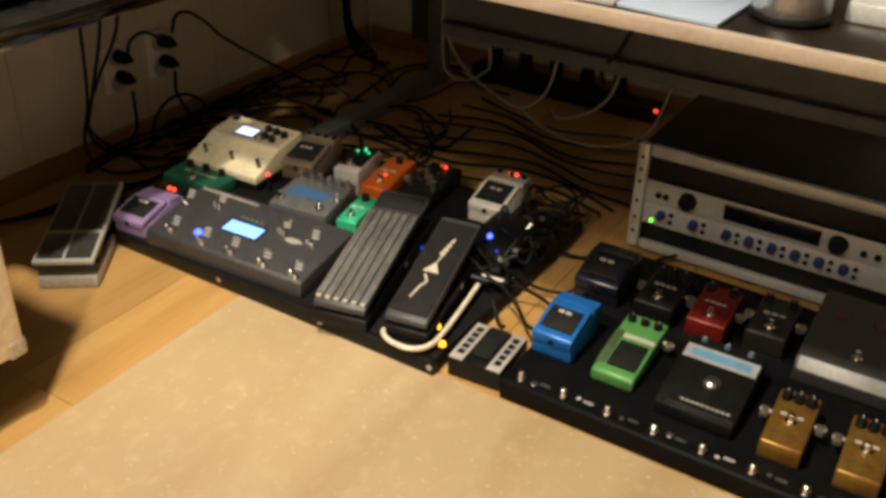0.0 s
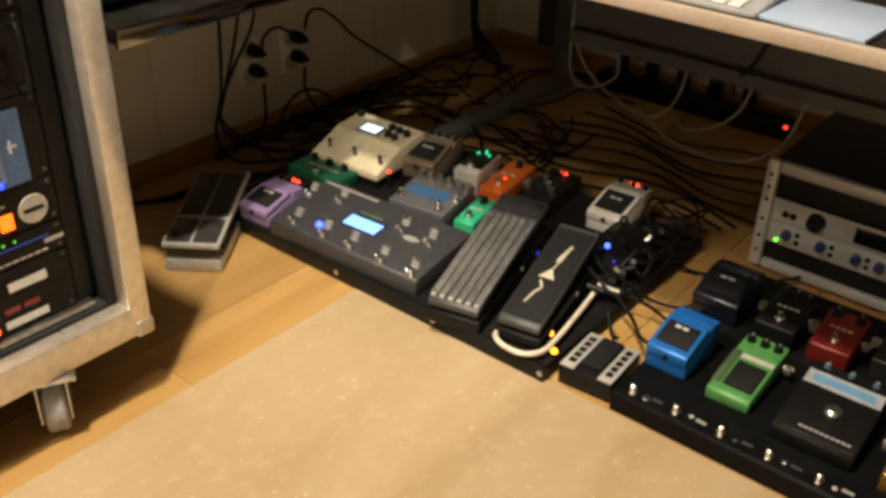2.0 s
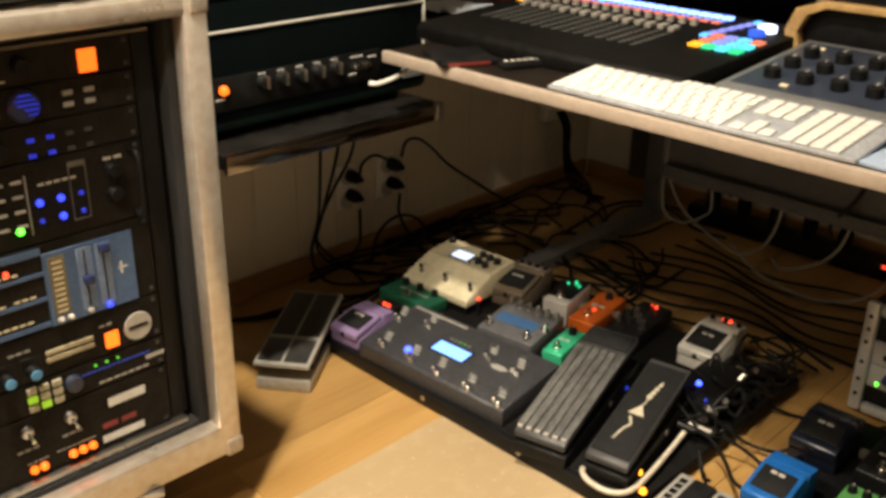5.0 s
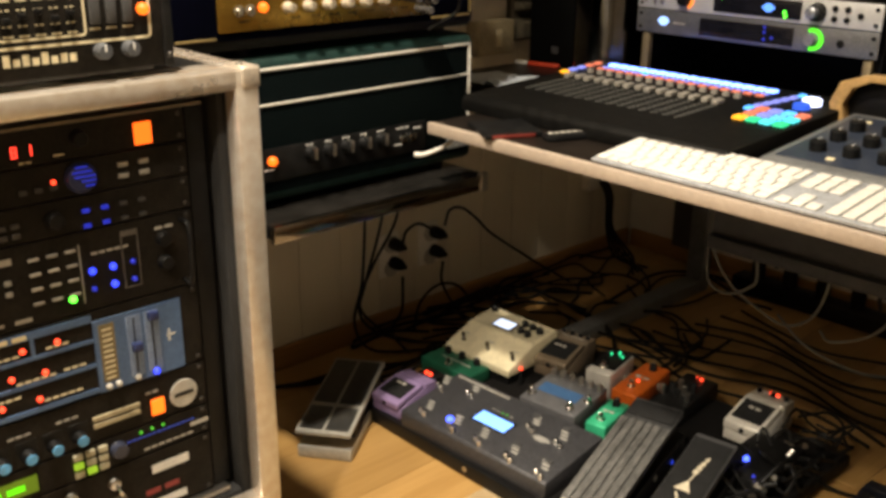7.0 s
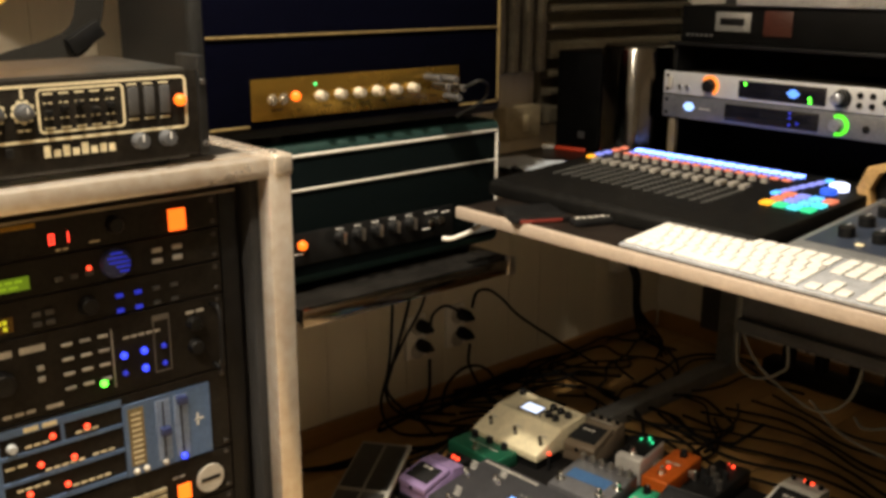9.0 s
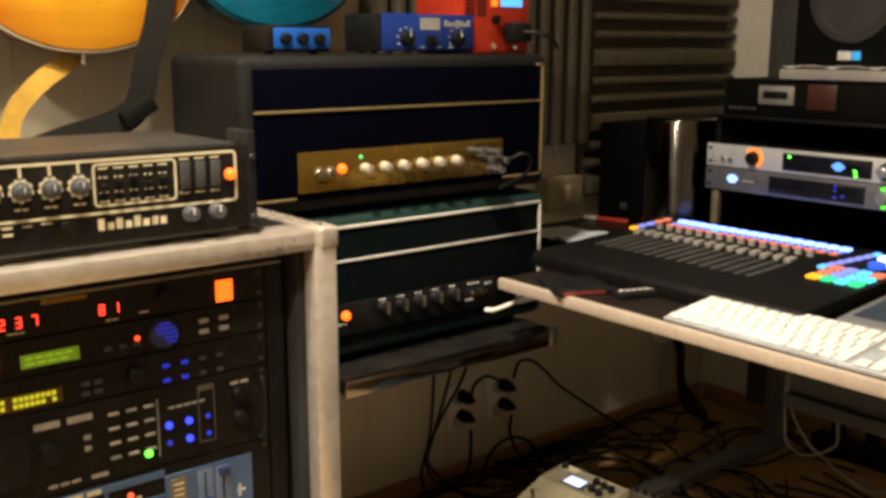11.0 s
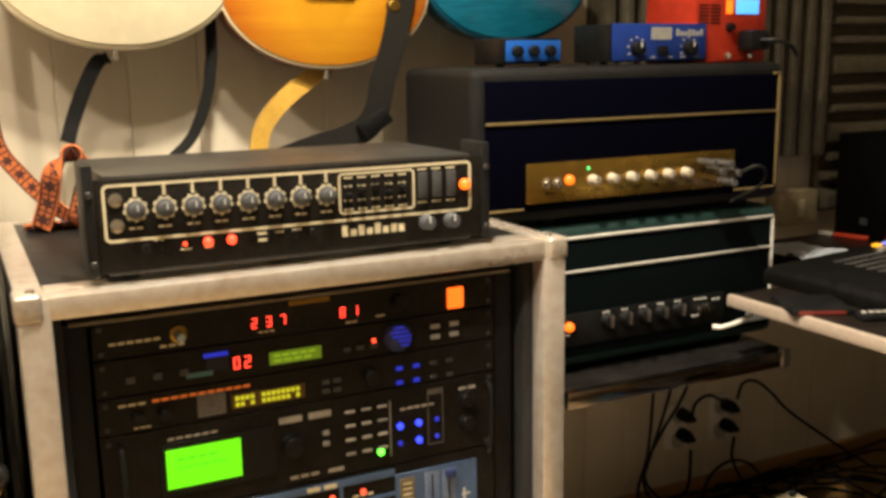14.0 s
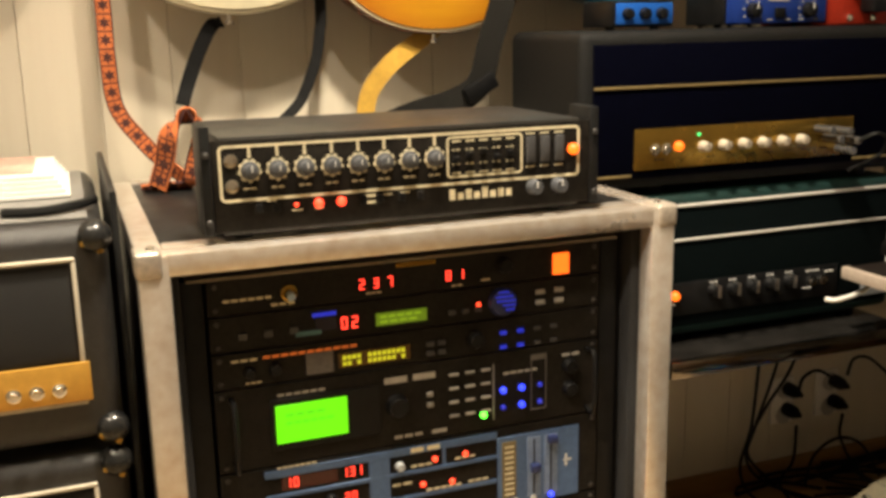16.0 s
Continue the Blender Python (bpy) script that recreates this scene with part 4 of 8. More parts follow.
def pot(parent, x, y, z, r, h, m=None, name="knob"):
    k = part(name, turned([(r * 1.05, 0), (r, 0.001), (r * 0.9, h * 0.85), (r * 0.75, h)], 16, Matrix.Translation((x, y, z))), m or BLACK, parent, local=True)
    part("pointer", rbox(x - 0.0006, x + 0.0006, y, y + r * 0.75, z + h, z + h + 0.0006, 0), WHITEPRINT, k, local=True)
    return k


def stomp(parent, x, y, z, s=1.0, name="footswitch"):
    """A chrome footswitch with nut and plunger."""
    nut = part(name, turned([(0.0088 * s, 0), (0.0088 * s, 0.0035 * s), (0.006 * s, 0.004 * s), (0.006 * s, 0.008 * s), (0.0052 * s, 0.0082 * s), (0.0052 * s, 0.014 * s), (0.0035 * s, 0.0155 * s)], 14, Matrix.Translation((x, y, z))), CHROME, parent, "chrome footswitch", local=True)
    return nut


def bulb(parent, x, y, z, r, m, label=""):
    return part("indicator", turned([(r, 0), (r, r * 0.6), (r * 0.7, r * 1.2), (r * 0.15, r * 1.5)], 12, Matrix.Translation((x, y, z))), m, parent, label, local=True)


def plug(parent, side, x, y, z, m=None):
    """A jack plug on the side of a pedal, pointing out along x."""
    b = rod(0.0046, 0.018, Matrix.Translation((x, y, z)) @ Matrix.Rotation(radians(90 * side), 4, "Y"), 12)
    rbox(x + side * 0.010 - 0.006, x + side * 0.010 + 0.006, y - 0.013, y + 0.005, z - 0.0052, z + 0.0052, 0.002, bm=b)
    return part("jack_plug", b, m or mat("dull_nickel", (0.34, 0.31, 0.27), 0.42, 0.8), parent, "silver jack plug", local=True)


def bars(parent, rows, z, m, tilt=None, name="lettering"):
    b = bmesh.new()
    for x, y, ln, h in rows:
        k = max(1, int(ln / (h * 1.6)))
        for i in range(k):
            rbox(x + ln / k * i, x + ln / k * (i + 0.75), y, y + h, z, z + 0.0005, 0, bm=b)
    if tilt is not None:
        bmesh.ops.transform(b, matrix=tilt, verts=b.verts)
    return part(name, b, m, parent, smooth=False, local=True, kind="stuff")


def compact(name, label, x, y, z, color, pad=RUBBER, w=0.076, l=0.134, rz=0.0, led=None, knobs=4, badge=LGREY):
    """A treadle-topped compact pedal, its foot end towards -y."""
    p = thing(name, label, "effect pedal", (x, y, z), rz, group="compact pedals")
    h = l / 2
    part("base", prism([(-h + 0.004, 0.0), (h, 0.0), (h, 0.052), (0.012, 0.050), (-h + 0.004, 0.023)], w, yz(-w / 2), 0.003), color, p, local=True)
    part("knob_panel", prism([(0.020, 0.046), (h - 0.001, 0.046), (h - 0.001, 0.056), (0.024, 0.060)], w - 0.001, yz(-w / 2 + 0.0005), 0.0015), color, p, local=True)
    tr = part("treadle", prism([(-h, 0.025), (-h, 0.040), (-h + 0.004, 0.043), (0.014, 0.062), (0.018, 0.060), (0.018, 0.050)], w - 0.002, yz(-w / 2 + 0.001), 0.002), color, p, "hinged treadle", local=True)
    slope = math.atan2(0.019, h + 0.010)
    m = Matrix.Translation((0, -h + 0.004, 0.0432)) @ Matrix.Rotation(slope, 4, "X")
    pd = rbox(-w / 2 + 0.008, w / 2 - 0.008, 0.010, h + 0.002, 0, 0.0022, 0.001)
    bmesh.ops.transform(pd, matrix=m, verts=pd.verts)
    pd = part("rubber_pad", pd, pad, tr, "black ribbed rubber pad", local=True)
    bars(pd, [(-w * 0.18, 0.045, w * 0.36, 0.006)], 0.0023, badge, m, "brand_bar")
    part("thumb_screw", rod(0.005, 0.003, Matrix.Translation((0, -h + 0.001, 0.031)) @ FACE_MY, 12), BLACK, p, local=True)
    for k in range(knobs):
        pot(p, -w * 0.36 + w * 0.72 * k / max(1, knobs - 1), h - 0.016, 0.056, 0.0052, 0.010)
    bars(p, [(-w * 0.33, h - 0.030, w * 0.66, 0.004)], 0.0588, badge)
    if led:
        bulb(p, -0.008, h - 0.006, 0.056, 0.0034, led, "lit red lamp")
        bulb(p, 0.006, h - 0.007, 0.056, 0.0036, led, "lit red lamp")
    return p


def stomp_box(name, label, x, y, z, w, l, hgt, color, knobs=3, rz=0.0, led=None, plugs=True, knob_m=None, slope=0.0, switch_y=-0.3):
    """A plain die-cast stompbox with knobs, a footswitch and side plugs."""
    p = thing(name, label, "effect pedal", (x, y, z), rz, group="stompboxes")
    part("enclosure", prism([(-l / 2, 0), (l / 2, 0), (l / 2, hgt + slope), (-l / 2, hgt - slope)], w, yz(-w / 2), 0.0035, seg=3), color, p, local=True)
    part("base_plate", rbox(-w / 2 + 0.001, w / 2 - 0.001, -l / 2 + 0.001, l / 2 - 0.001, -0.0015, 0.0, 0), STEEL, p, local=True)
    stomp(p, 0, l * switch_y, hgt - slope * 0.5)
    for k in range(knobs):
        pot(p, 0 if knobs == 1 else -w * 0.3 + w * 0.6 * k / (knobs - 1), l * 0.33, hgt + slope * 0.6, 0.0078, 0.014, knob_m)
    bars(p, [(-w * 0.3, l * 0.02, w * 0.6, l * 0.05)], hgt + 0.0002, LGREY, Matrix.Identity(4))
    if led:
        bulb(p, 0.0, l * -0.1, hgt, 0.003, led)
    if plugs:
        plug(p, 1, w / 2, l * 0.12, 0.022)
        plug(p, -1, -w / 2, l * 0.12, 0.022)
    return p


ZA, ZB = 0.0302, 0.0382
LAV = paint("lavender", (0.30, 0.215, 0.41))
BLUE = paint("bright_blue", (0.012, 0.135, 0.47))
WHITE = paint("off_white", (0.72, 0.69, 0.64))
DBLUE = paint("navy", (0.005, 0.007, 0.016), 0.3, 0.0)
lav = compact("compact_pedal", "lavender compact pedal with grey rubber treadle at the board's end", -1.434, 1.208, ZA, LAV, rz=4, led=None, l=0.108, knobs=0)
lav.scale = (1.0, 1.0, 0.85)
compact("compact_pedal", "white compact pedal with black treadle pad and lit red lamps", -0.905, 1.642, ZA, WHITE, rz=3, led=LED_RED, knobs=3)
compact("compact_pedal", "bright blue compact pedal with grey treadle pad on the controller", -0.593, 1.309, ZB, BLUE, rz=0, badge=LGREY, w=0.070, l=0.110, knobs=0)
compact("compact_pedal", "black and navy compact pedal in the desk's shade", -0.604, 1.492, ZB, DBLUE, rz=2, w=0.080, l=0.112, knobs=0)
tuner = thing("lamp_pod", "small black pod with two glowing red lamps", "lamp", (-1.439, 1.282, ZA))
part("pod", rbox(-0.026, 0.024, -0.012, 0.022, 0, 0.042, 0.003), BLACK, tuner, local=True)
for dx in (-0.006, 0.006):
    bulb(tuner, dx, -0.004, 0.042, 0.0042, LED_RED, "glowing red lamp")

# ---- looping switcher ----
GRAPH = mat("graphite_powder_coat", (0.058, 0.058, 0.065), 0.42, 0.3, var=0.28, scale=220, bump=0.4, fine=3)
sw = thing("loop_switcher", "wide graphite loop switcher with footswitch pairs and lit blue display", "loop switcher", (-1.205, 1.242, ZA), 3)
part("enclosure", prism([(-0.082, 0), (0.082, 0), (0.082, 0.054), (-0.078, 0.034), (-0.082, 0.030)], 0.352, yz(-0.176), 0.002), GRAPH, sw, local=True)
SL = Matrix.Translation((0, -0.078, 0.0342)) @ Matrix.Rotation(math.atan2(0.020, 0.16), 4, "X")


def on_slope(name, bm, m, parent=None, label=""):
    bmesh.ops.transform(bm, matrix=SL, verts=bm.verts)
    return part(name, bm, m, parent or sw, label, local=True)


SCREEN = glow("screen_blue", (0.20, 0.42, 1.0), 2.3)
LED_BRIGHT = glow("led_blue_bright", (0.06, 0.11, 1.0), 4.5)
dsp = on_slope("display_frame", rbox(-0.052, 0.032, 0.056, 0.096, 0, 0.0012, 0.0005), BLACK)
on_slope("display", rbox(-0.048, 0.028, 0.060, 0.091, 0.001, 0.0018, 0.0005), SCREEN, dsp, "glowing pale blue display")
SWITCH_AT = [(-0.168, 0.094), (-0.102, 0.110), (-0.132, 0.012), (-0.056, 0.010), (0.010, 0.010), (0.084, 0.008), (0.154, 0.006), (0.060, 0.098), (0.128, 0.092)]
for x, y in SWITCH_AT:
    for d in (-0.007, 0.007):
        on_slope("footswitch", turned([(0.0058, 0), (0.0058, 0.003), (0.0042, 0.0035), (0.0042, 0.009), (0.003, 0.010)], 12, Matrix.Translation((x + d, y - d * 0.4, 0))), CHROME, None, "chrome footswitch")
    b = bmesh.new()
    for k in range(3):
        rbox(x - 0.011 - 0.005 * k, x + 0.004 - 0.005 * k, y + 0.018 + 0.009 * k, y + 0.0235 + 0.009 * k, 0.0003, 0.0012, 0, bm=b)
    tagged(on_slope("lettering", b, GREYPRINT), kind="stuff")
for x, y in ((0.042, 0.138), (0.112, 0.140), (0.070, 0.050), (0.144, 0.048)):
    on_slope("button", rbox(x - 0.008, x + 0.008, y - 0.005, y + 0.005, 0, 0.003, 0.001), DARKGREY)
on_slope("indicator", turned([(0.0072, 0), (0.0072, 0.004), (0.004, 0.0075)], 14, Matrix.Translation((-0.078, 0.030, 0))), LED_BRIGHT, None, "glowing blue lamp")
b = bmesh.new()
for k in range(16):
    rbox(-0.168 + 0.0085 * k, -0.1625 + 0.0085 * k, 0.147, 0.153, 0.0003, 0.001, 0, bm=b)
tagged(on_slope("brand_bar", b, LGREY), kind="stuff")
b = bmesh.new()
rbox(0.076, 0.112, 0.085, 0.091, 0.0003, 0.001, 0, bm=b)
rbox(0.082, 0.104, 0.081, 0.095, 0.0003, 0.0009, 0, bm=b)
on_slope("emblem", b, GREYPRINT)
for k in range(5):
    on_slope("indicator", turned([(0.002, 0), (0.002, 0.0015)], 8, Matrix.Translation((-0.036 + 0.011 * k, 0.106, 0))), glow("led_green_faint", (0.1, 0.6, 0.05), 0.6) if k in (2, 3) else GREYPRINT)

# ---- treadle pedals ----


def treadle_pedal(name, label, x, y, z, w, l, rz, emblem):
    p = thing(name, label, "wah pedal", (x, y, z), rz)
    h = l / 2
    part("base", prism([(-h, 0), (h, 0), (h, 0.048), (-h + 0.02, 0.026), (-h, 0.022)], w, yz(-w / 2), 0.003), BLACK, p, local=True)
    t = part("treadle", prism([(-h + 0.002, 0.030), (h - 0.012, 0.086), (h - 0.014, 0.102), (-h + 0.010, 0.046), (-h + 0.002, 0.040)], w - 0.006, yz(-w / 2 + 0.003), 0.0035), paint("charcoal", (0.045, 0.045, 0.047), 0.5, 0.2), p, "rocking treadle", local=True)
    ang = math.atan2(0.056, l - 0.024)
    m = Matrix.Translation((0, -h + 0.010, 0.0462)) @ Matrix.Rotation(ang, 4, "X")
    if not emblem:
        for k in range(6):
            xx = -w * 0.40 + w * 0.80 * k / 5
            r = rbox(xx - w * 0.070, xx + w * 0.070, 0.004, l - 0.082, 0, 0.003, 0.0013)
            bmesh.ops.transform(r, matrix=m, verts=r.verts)
            part("rib", r, mat("worn_grey_rubber", (0.095, 0.093, 0.09), 0.5, var=0.3, scale=50, bump=0.3, stretch=(1, 0.2, 1)), t, "worn grey rubber rib", local=True)
            e = rbox(xx - w * 0.045, xx + w * 0.045, -0.001, 0.004, -0.004, 0.0035, 0.001)
            bmesh.ops.transform(e, matrix=m, verts=e.verts)
            part("rib_end", e, LGREY, t, local=True)
        r = rbox(-w * 0.44, w * 0.44, l - 0.070, l - 0.028, 0, 0.003, 0.001)
        bmesh.ops.transform(r, matrix=m, verts=r.verts)
        part("toe_pad", r, RUBBER, t, local=True)
    else:
        r = rbox(-w * 0.42, w * 0.42, 0.004, l - 0.03, 0, 0.0025, 0.001)
        bmesh.ops.transform(r, matrix=m, verts=r.verts)
        part("rubber_pad", r, RUBBER, t, local=True)
        s = tube([(-0.010, 0.035, 0.0035), (-0.004, 0.062, 0.0035), (0.002, 0.075, 0.0035), (-0.006, 0.090, 0.0035)], 0.0024, 6, 5)
        tri = [(-0.014, 0.098), (0.014, 0.098), (0.001, 0.122)]
        prism(tri, 0.002, Matrix.Translation((0, 0, 0.0026)), bm=s)
        tube([(0.001, 0.120, 0.0035), (0.004, 0.140, 0.0035), (0.002, 0.152, 0.0035), (0.010, 0.185, 0.0035)], 0.0016, 6, 5, bm=s)
        for k in range(4):
            turned([(0.0055 - 0.0006 * k, 0), (0.0052 - 0.0006 * k, 0.002)], 10, Matrix.Translation((0.003 + 0.0018 * k, 0.145 + 0.011 * k, 0.0026)), bm=s)
        bmesh.ops.transform(s, matrix=m, verts=s.verts)
        part("emblem", s, mat("bone_print", (0.50, 0.45, 0.34), 0.55), t, "bone-coloured emblem", local=True)
    for sx in (-1, 1):
        part("side_bolt", rod(0.006, 0.003, Matrix.Translation((sx * (w / 2 - 0.0005) - (0.003 if sx < 0 else 0), 0.02, 0.03)) @ Matrix.Rotation(radians(90), 4, "Y"), 10), STEEL, p, local=True)
    for dx in (-0.3, 0.3):
        part("rubber_foot", rod(0.008, 0.004, Matrix.Translation((w * dx, -h + 0.015, -0.0002)), 10), RUBBER, p, local=True)
    return p


treadle_pedal("wah_pedal", "charcoal wah pedal with a ribbed grey rubber treadle", -0.958, 1.296, ZA, 0.098, 0.318, 13, False)
treadle_pedal("wah_pedal", "black wah pedal with a bone-coloured emblem on its treadle", -0.834, 1.297, ZA, 0.080, 0.256, 10, True)
rail = thing("cream_toe_bar", "bent cream tube guard round the wah pedal", "guard bar", (-0.80, 1.18, ZA))
part("tube", tube([(-0.850, 1.172, 0.042), (-0.842, 1.155, 0.044), (-0.818, 1.143, 0.044), (-0.782, 1.145, 0.044), (-0.762, 1.170, 0.044), (-0.763, 1.217, 0.045), (-0.777, 1.305, 0.046), (-0.792, 1.393, 0.050)], 0.0046, 10, 6), mat("cream_tube", (0.62, 0.55, 0.44), 0.4), rail)
part("end_socket", rod(0.008, 0.02, Matrix.Translation((-0.793, 1.396, 0.0302)), 12), STEEL, rail)

# ---- expression pedal on the floor ----
ex = thing("expression_pedal", "grey and black expression pedal standing on the floor", "expression pedal", (-1.497, 1.105, 0.0), 37)
GREYMETAL = paint("pale_grey", (0.46, 0.45, 0.41), 0.42, 0.2)
part("base", prism([(-0.135, 0), (0.135, 0), (0.135, 0.022), (-0.135, 0.026)], 0.104, yz(-0.052), 0.003), GREYMETAL, ex, "pale grey metal base", local=True)
t = part("treadle", prism([(-0.142, 0.052), (0.135, 0.066), (0.135, 0.076), (-0.142, 0.062)], 0.106, yz(-0.053), 0.003), GREYMETAL, ex, "pale grey treadle plate", local=True)
part("riser", rbox(-0.046, 0.046, -0.09, 0.12, 0.020, 0.056, 0.003), BLACK, ex, local=True)
EXM = Matrix.Translation((0, -0.142, 0.0622)) @ Matrix.Rotation(math.atan2(0.014, 0.277), 4, "X")
for x0, x1, y0, y1 in ((-0.047, -0.003, 0.008, 0.085), (0.003, 0.047, 0.008, 0.085), (-0.047, -0.003, 0.100, 0.262), (0.003, 0.047, 0.100, 0.262)):
    b = rbox(x0, x1, y0, y1, 0, 0.003, 0.001)
    bmesh.ops.transform(b, matrix=EXM, verts=b.verts)
    part("rubber_pad", b, mat("pad_rubber", (0.045, 0.044, 0.042), 0.35, var=0.2, scale=70, bump=0.1), t, "black rubber pad", local=True)

# ---- rear row on the pedalboard ----
CREAM = paint("cream", (0.60, 0.53, 0.36), 0.45, 0.1)
cr = thing("cream_pedal", "cream multi-effect pedal with lit screen and black knobs", "effect pedal", (-1.443, 1.492, ZA), 3, group="stompboxes")
part("body", prism([(-0.080, 0.020), (-0.080, 0.036), (-0.010, 0.063), (0.0, 0.069), (0.078, 0.078), (0.082, 0.074), (0.082, 0.020)], 0.184, yz(-0.092), 0.003), CREAM, cr, local=True)
part("plinth", rbox(-0.088, 0.088, -0.074, 0.078, 0, 0.0195, 0.002), BLACK, cr, local=True)
CS = Matrix.Translation((0, 0.0, 0.0692)) @ Matrix.Rotation(math.atan2(0.009, 0.078), 4, "X")


def on_cream(name, bm, m, parent=None, label=""):
    bmesh.ops.transform(bm, matrix=CS, verts=bm.verts)
    return part(name, bm, m, parent or cr, label, local=True)


fr = on_cream("screen_frame", rbox(-0.040, 0.014, 0.010, 0.048, 0, 0.002, 0.001), mat("navy_bezel", (0.01, 0.016, 0.05), 0.2))
on_cream("screen", rbox(-0.036, 0.010, 0.014, 0.044, 0.0015, 0.0026, 0.0005), glow("screen_white", (0.72, 0.80, 1.0), 1.35), fr, "glowing white screen")
on_cream("beige_field", rbox(-0.090, 0.090, 0.003, 0.008, 0, 0.0008, 0), paint("beige", (0.44, 0.39, 0.27)))
on_cream("beige_field", rbox(0.018, 0.084, 0.010, 0.066, 0, 0.0007, 0), paint("beige", (0.44, 0.39, 0.27)))
for x, y in ((0.026, 0.052), (0.048, 0.050), (0.071, 0.046), (0.036, 0.024), (0.058, 0.020), (-0.074, 0.066)):
    on_cream("knob", turned([(0.0085, 0), (0.008, 0.010), (0.0062, 0.012)], 14, Matrix.Translation((x, y, 0))), BLACK)
for x, y in ((0.016, 0.030), (0.016, 0.020), (0.022, 0.012)):
    on_cream("button", turned([(0.003, 0), (0.003, 0.002)], 10, Matrix.Translation((x, y, 0))), BLACK)
CF = Matrix.Translation((0, -0.08, 0.0365)) @ Matrix.Rotation(math.atan2(0.027, 0.070), 4, "X")
for x in (-0.066, 0.004, 0.074):
    for d in (-0.005, 0.005):
        b = turned([(0.0048, 0), (0.0048, 0.004), (0.0036, 0.008)], 12, Matrix.Translation((x + d, 0.036 - d, 0)))
        bmesh.ops.transform(b, matrix=CF, verts=b.verts)
        part("footswitch", b, mat("dark_chrome", (0.20, 0.19, 0.18), 0.25, 0.9), cr, local=True)
    b = rbox(x - 0.010, x + 0.004, 0.050, 0.053, 0.0002, 0.0008, 0)
    bmesh.ops.transform(b, matrix=CF, verts=b.verts)
    part("legend", b, GREYPRINT, cr, smooth=False, local=True)
bulb(cr, 0.102, -0.052, 0.034, 0.0038, LED_RED, "lit red lamp")
part("lamp_stem", rod(0.004, 0.034, Matrix.Translation((0.102, -0.052, 0.0)), 10), BLACK, cr, local=True)

dg = stomp_box("green_pedal", "dark green pedal half under the cream one", -1.462, 1.374, ZA, 0.140, 0.066, 0.030, paint("bottle_green", (0.014, 0.10, 0.055)), 3, 3, plugs=False)
br = compact("compact_pedal", "brown-grey compact pedal with a black treadle pad", -1.330, 1.572, ZA, paint("bronze", (0.17, 0.13, 0.09)), rz=9, w=0.084, l=0.128)
gr = thing("grey_preamp_pedal", "grey preamp pedal with a blue label and chrome studs", "effect pedal", (-1.204, 1.424, ZA), 7, group="stompboxes")
part("enclosure", prism([(-0.06, 0), (0.06, 0), (0.06, 0.050), (-0.06, 0.036)], 0.128, yz(-0.064), 0.003), paint("mid_grey", (0.15, 0.15, 0.16), 0.4, 0.5), gr, local=True)
GS = Matrix.Translation((0, -0.06, 0.0362)) @ Matrix.Rotation(math.atan2(0.014, 0.12), 4, "X")
b = rbox(-0.050, 0.040, 0.040, 0.072, 0, 0.0008, 0)
bmesh.ops.transform(b, matrix=GS, verts=b.verts)
part("label_plate", b, paint("label_blue", (0.05, 0.12, 0.26)), gr, "worn blue label", local=True)
for k in range(6):
    pot(gr, -0.054 + 0.0215 * k, 0.046, 0.0480, 0.0062, 0.013, STEEL)
for x, y in ((-0.048, -0.040), (0.042, -0.043), (0.056, 0.0)):
    stomp(gr, x, y, 0.040)
gs = stomp_box("grey_mini_pedal", "small pale grey pedal with black top and green lamps", -1.210, 1.577, ZA, 0.056, 0.112, 0.056, paint("pale_grey_b", (0.50, 0.48, 0.45)), 0, 12, plugs=True)
part("top_plate", rbox(-0.026, 0.026, -0.035, 0.050, 0.0562, 0.058, 0.001), BLACK, gs, local=True)
for dx, dy in ((-0.012, 0.03), (0.004, 0.036), (0.014, 0.028), (0.0, 0.045)):
    bulb(gs, dx, dy, 0.058, 0.0032, glow("led_teal", (0.03, 0.7, 0.28), 1.2))
og = stomp_box("orange_pedal", "orange stompbox with a black knob", -1.146, 1.600, ZA, 0.058, 0.150, 0.034, paint("orange", (0.55, 0.11, 0.012)), 1, 9, LED_RED, plugs=True)
tg = stomp_box("mint_pedal", "small mint green pedal with a white knob", -1.100, 1.432, ZA, 0.042, 0.108, 0.038, paint("mint", (0.04, 0.42, 0.22)), 1, 12, plugs=False)

# small wired power supply clutter beside the white pedal
ps = thing("power_supply", "black power supply with tiny coloured lamps among leads", "power supply", (-1.055, 1.612, ZA), 6)
part("box", rbox(-0.035, 0.035, -0.08, 0.085, 0, 0.036, 0.003), BLACK, ps, local=True)
for dx, dy, m in ((0.004, 0.07, LED_RED), (-0.008, 0.075, glow("led_red_dim", (0.8, 0.05, 0.02), 2))):
    bulb(ps, dx, dy, 0.036, 0.0036 if m is LED_RED else 0.0022, m)
for k in range(7):
    part("dc_plug", rod(0.005, 0.02, Matrix.Translation((-0.028 + 0.009 * k, -0.03 + 0.02 * (k % 3), 0.036)), 10), RUBBER if k % 2 else STEEL, ps, local=True)
jb = thing("junction_box", "black junction box with a glowing blue lamp and plugs", "junction box", (-0.825, 1.50, ZA), 2)
part("box", rbox(-0.045, 0.045, -0.075, 0.085, 0, 0.040, 0.003), BLACK, jb, local=True)
bulb(jb, -0.010, -0.020, 0.040, 0.0052, LED_BRIGHT, "glowing blue lamp")
bulb(jb, 0.026, -0.060, 0.040, 0.003, BLUEDIM)
jr = random.Random(5)
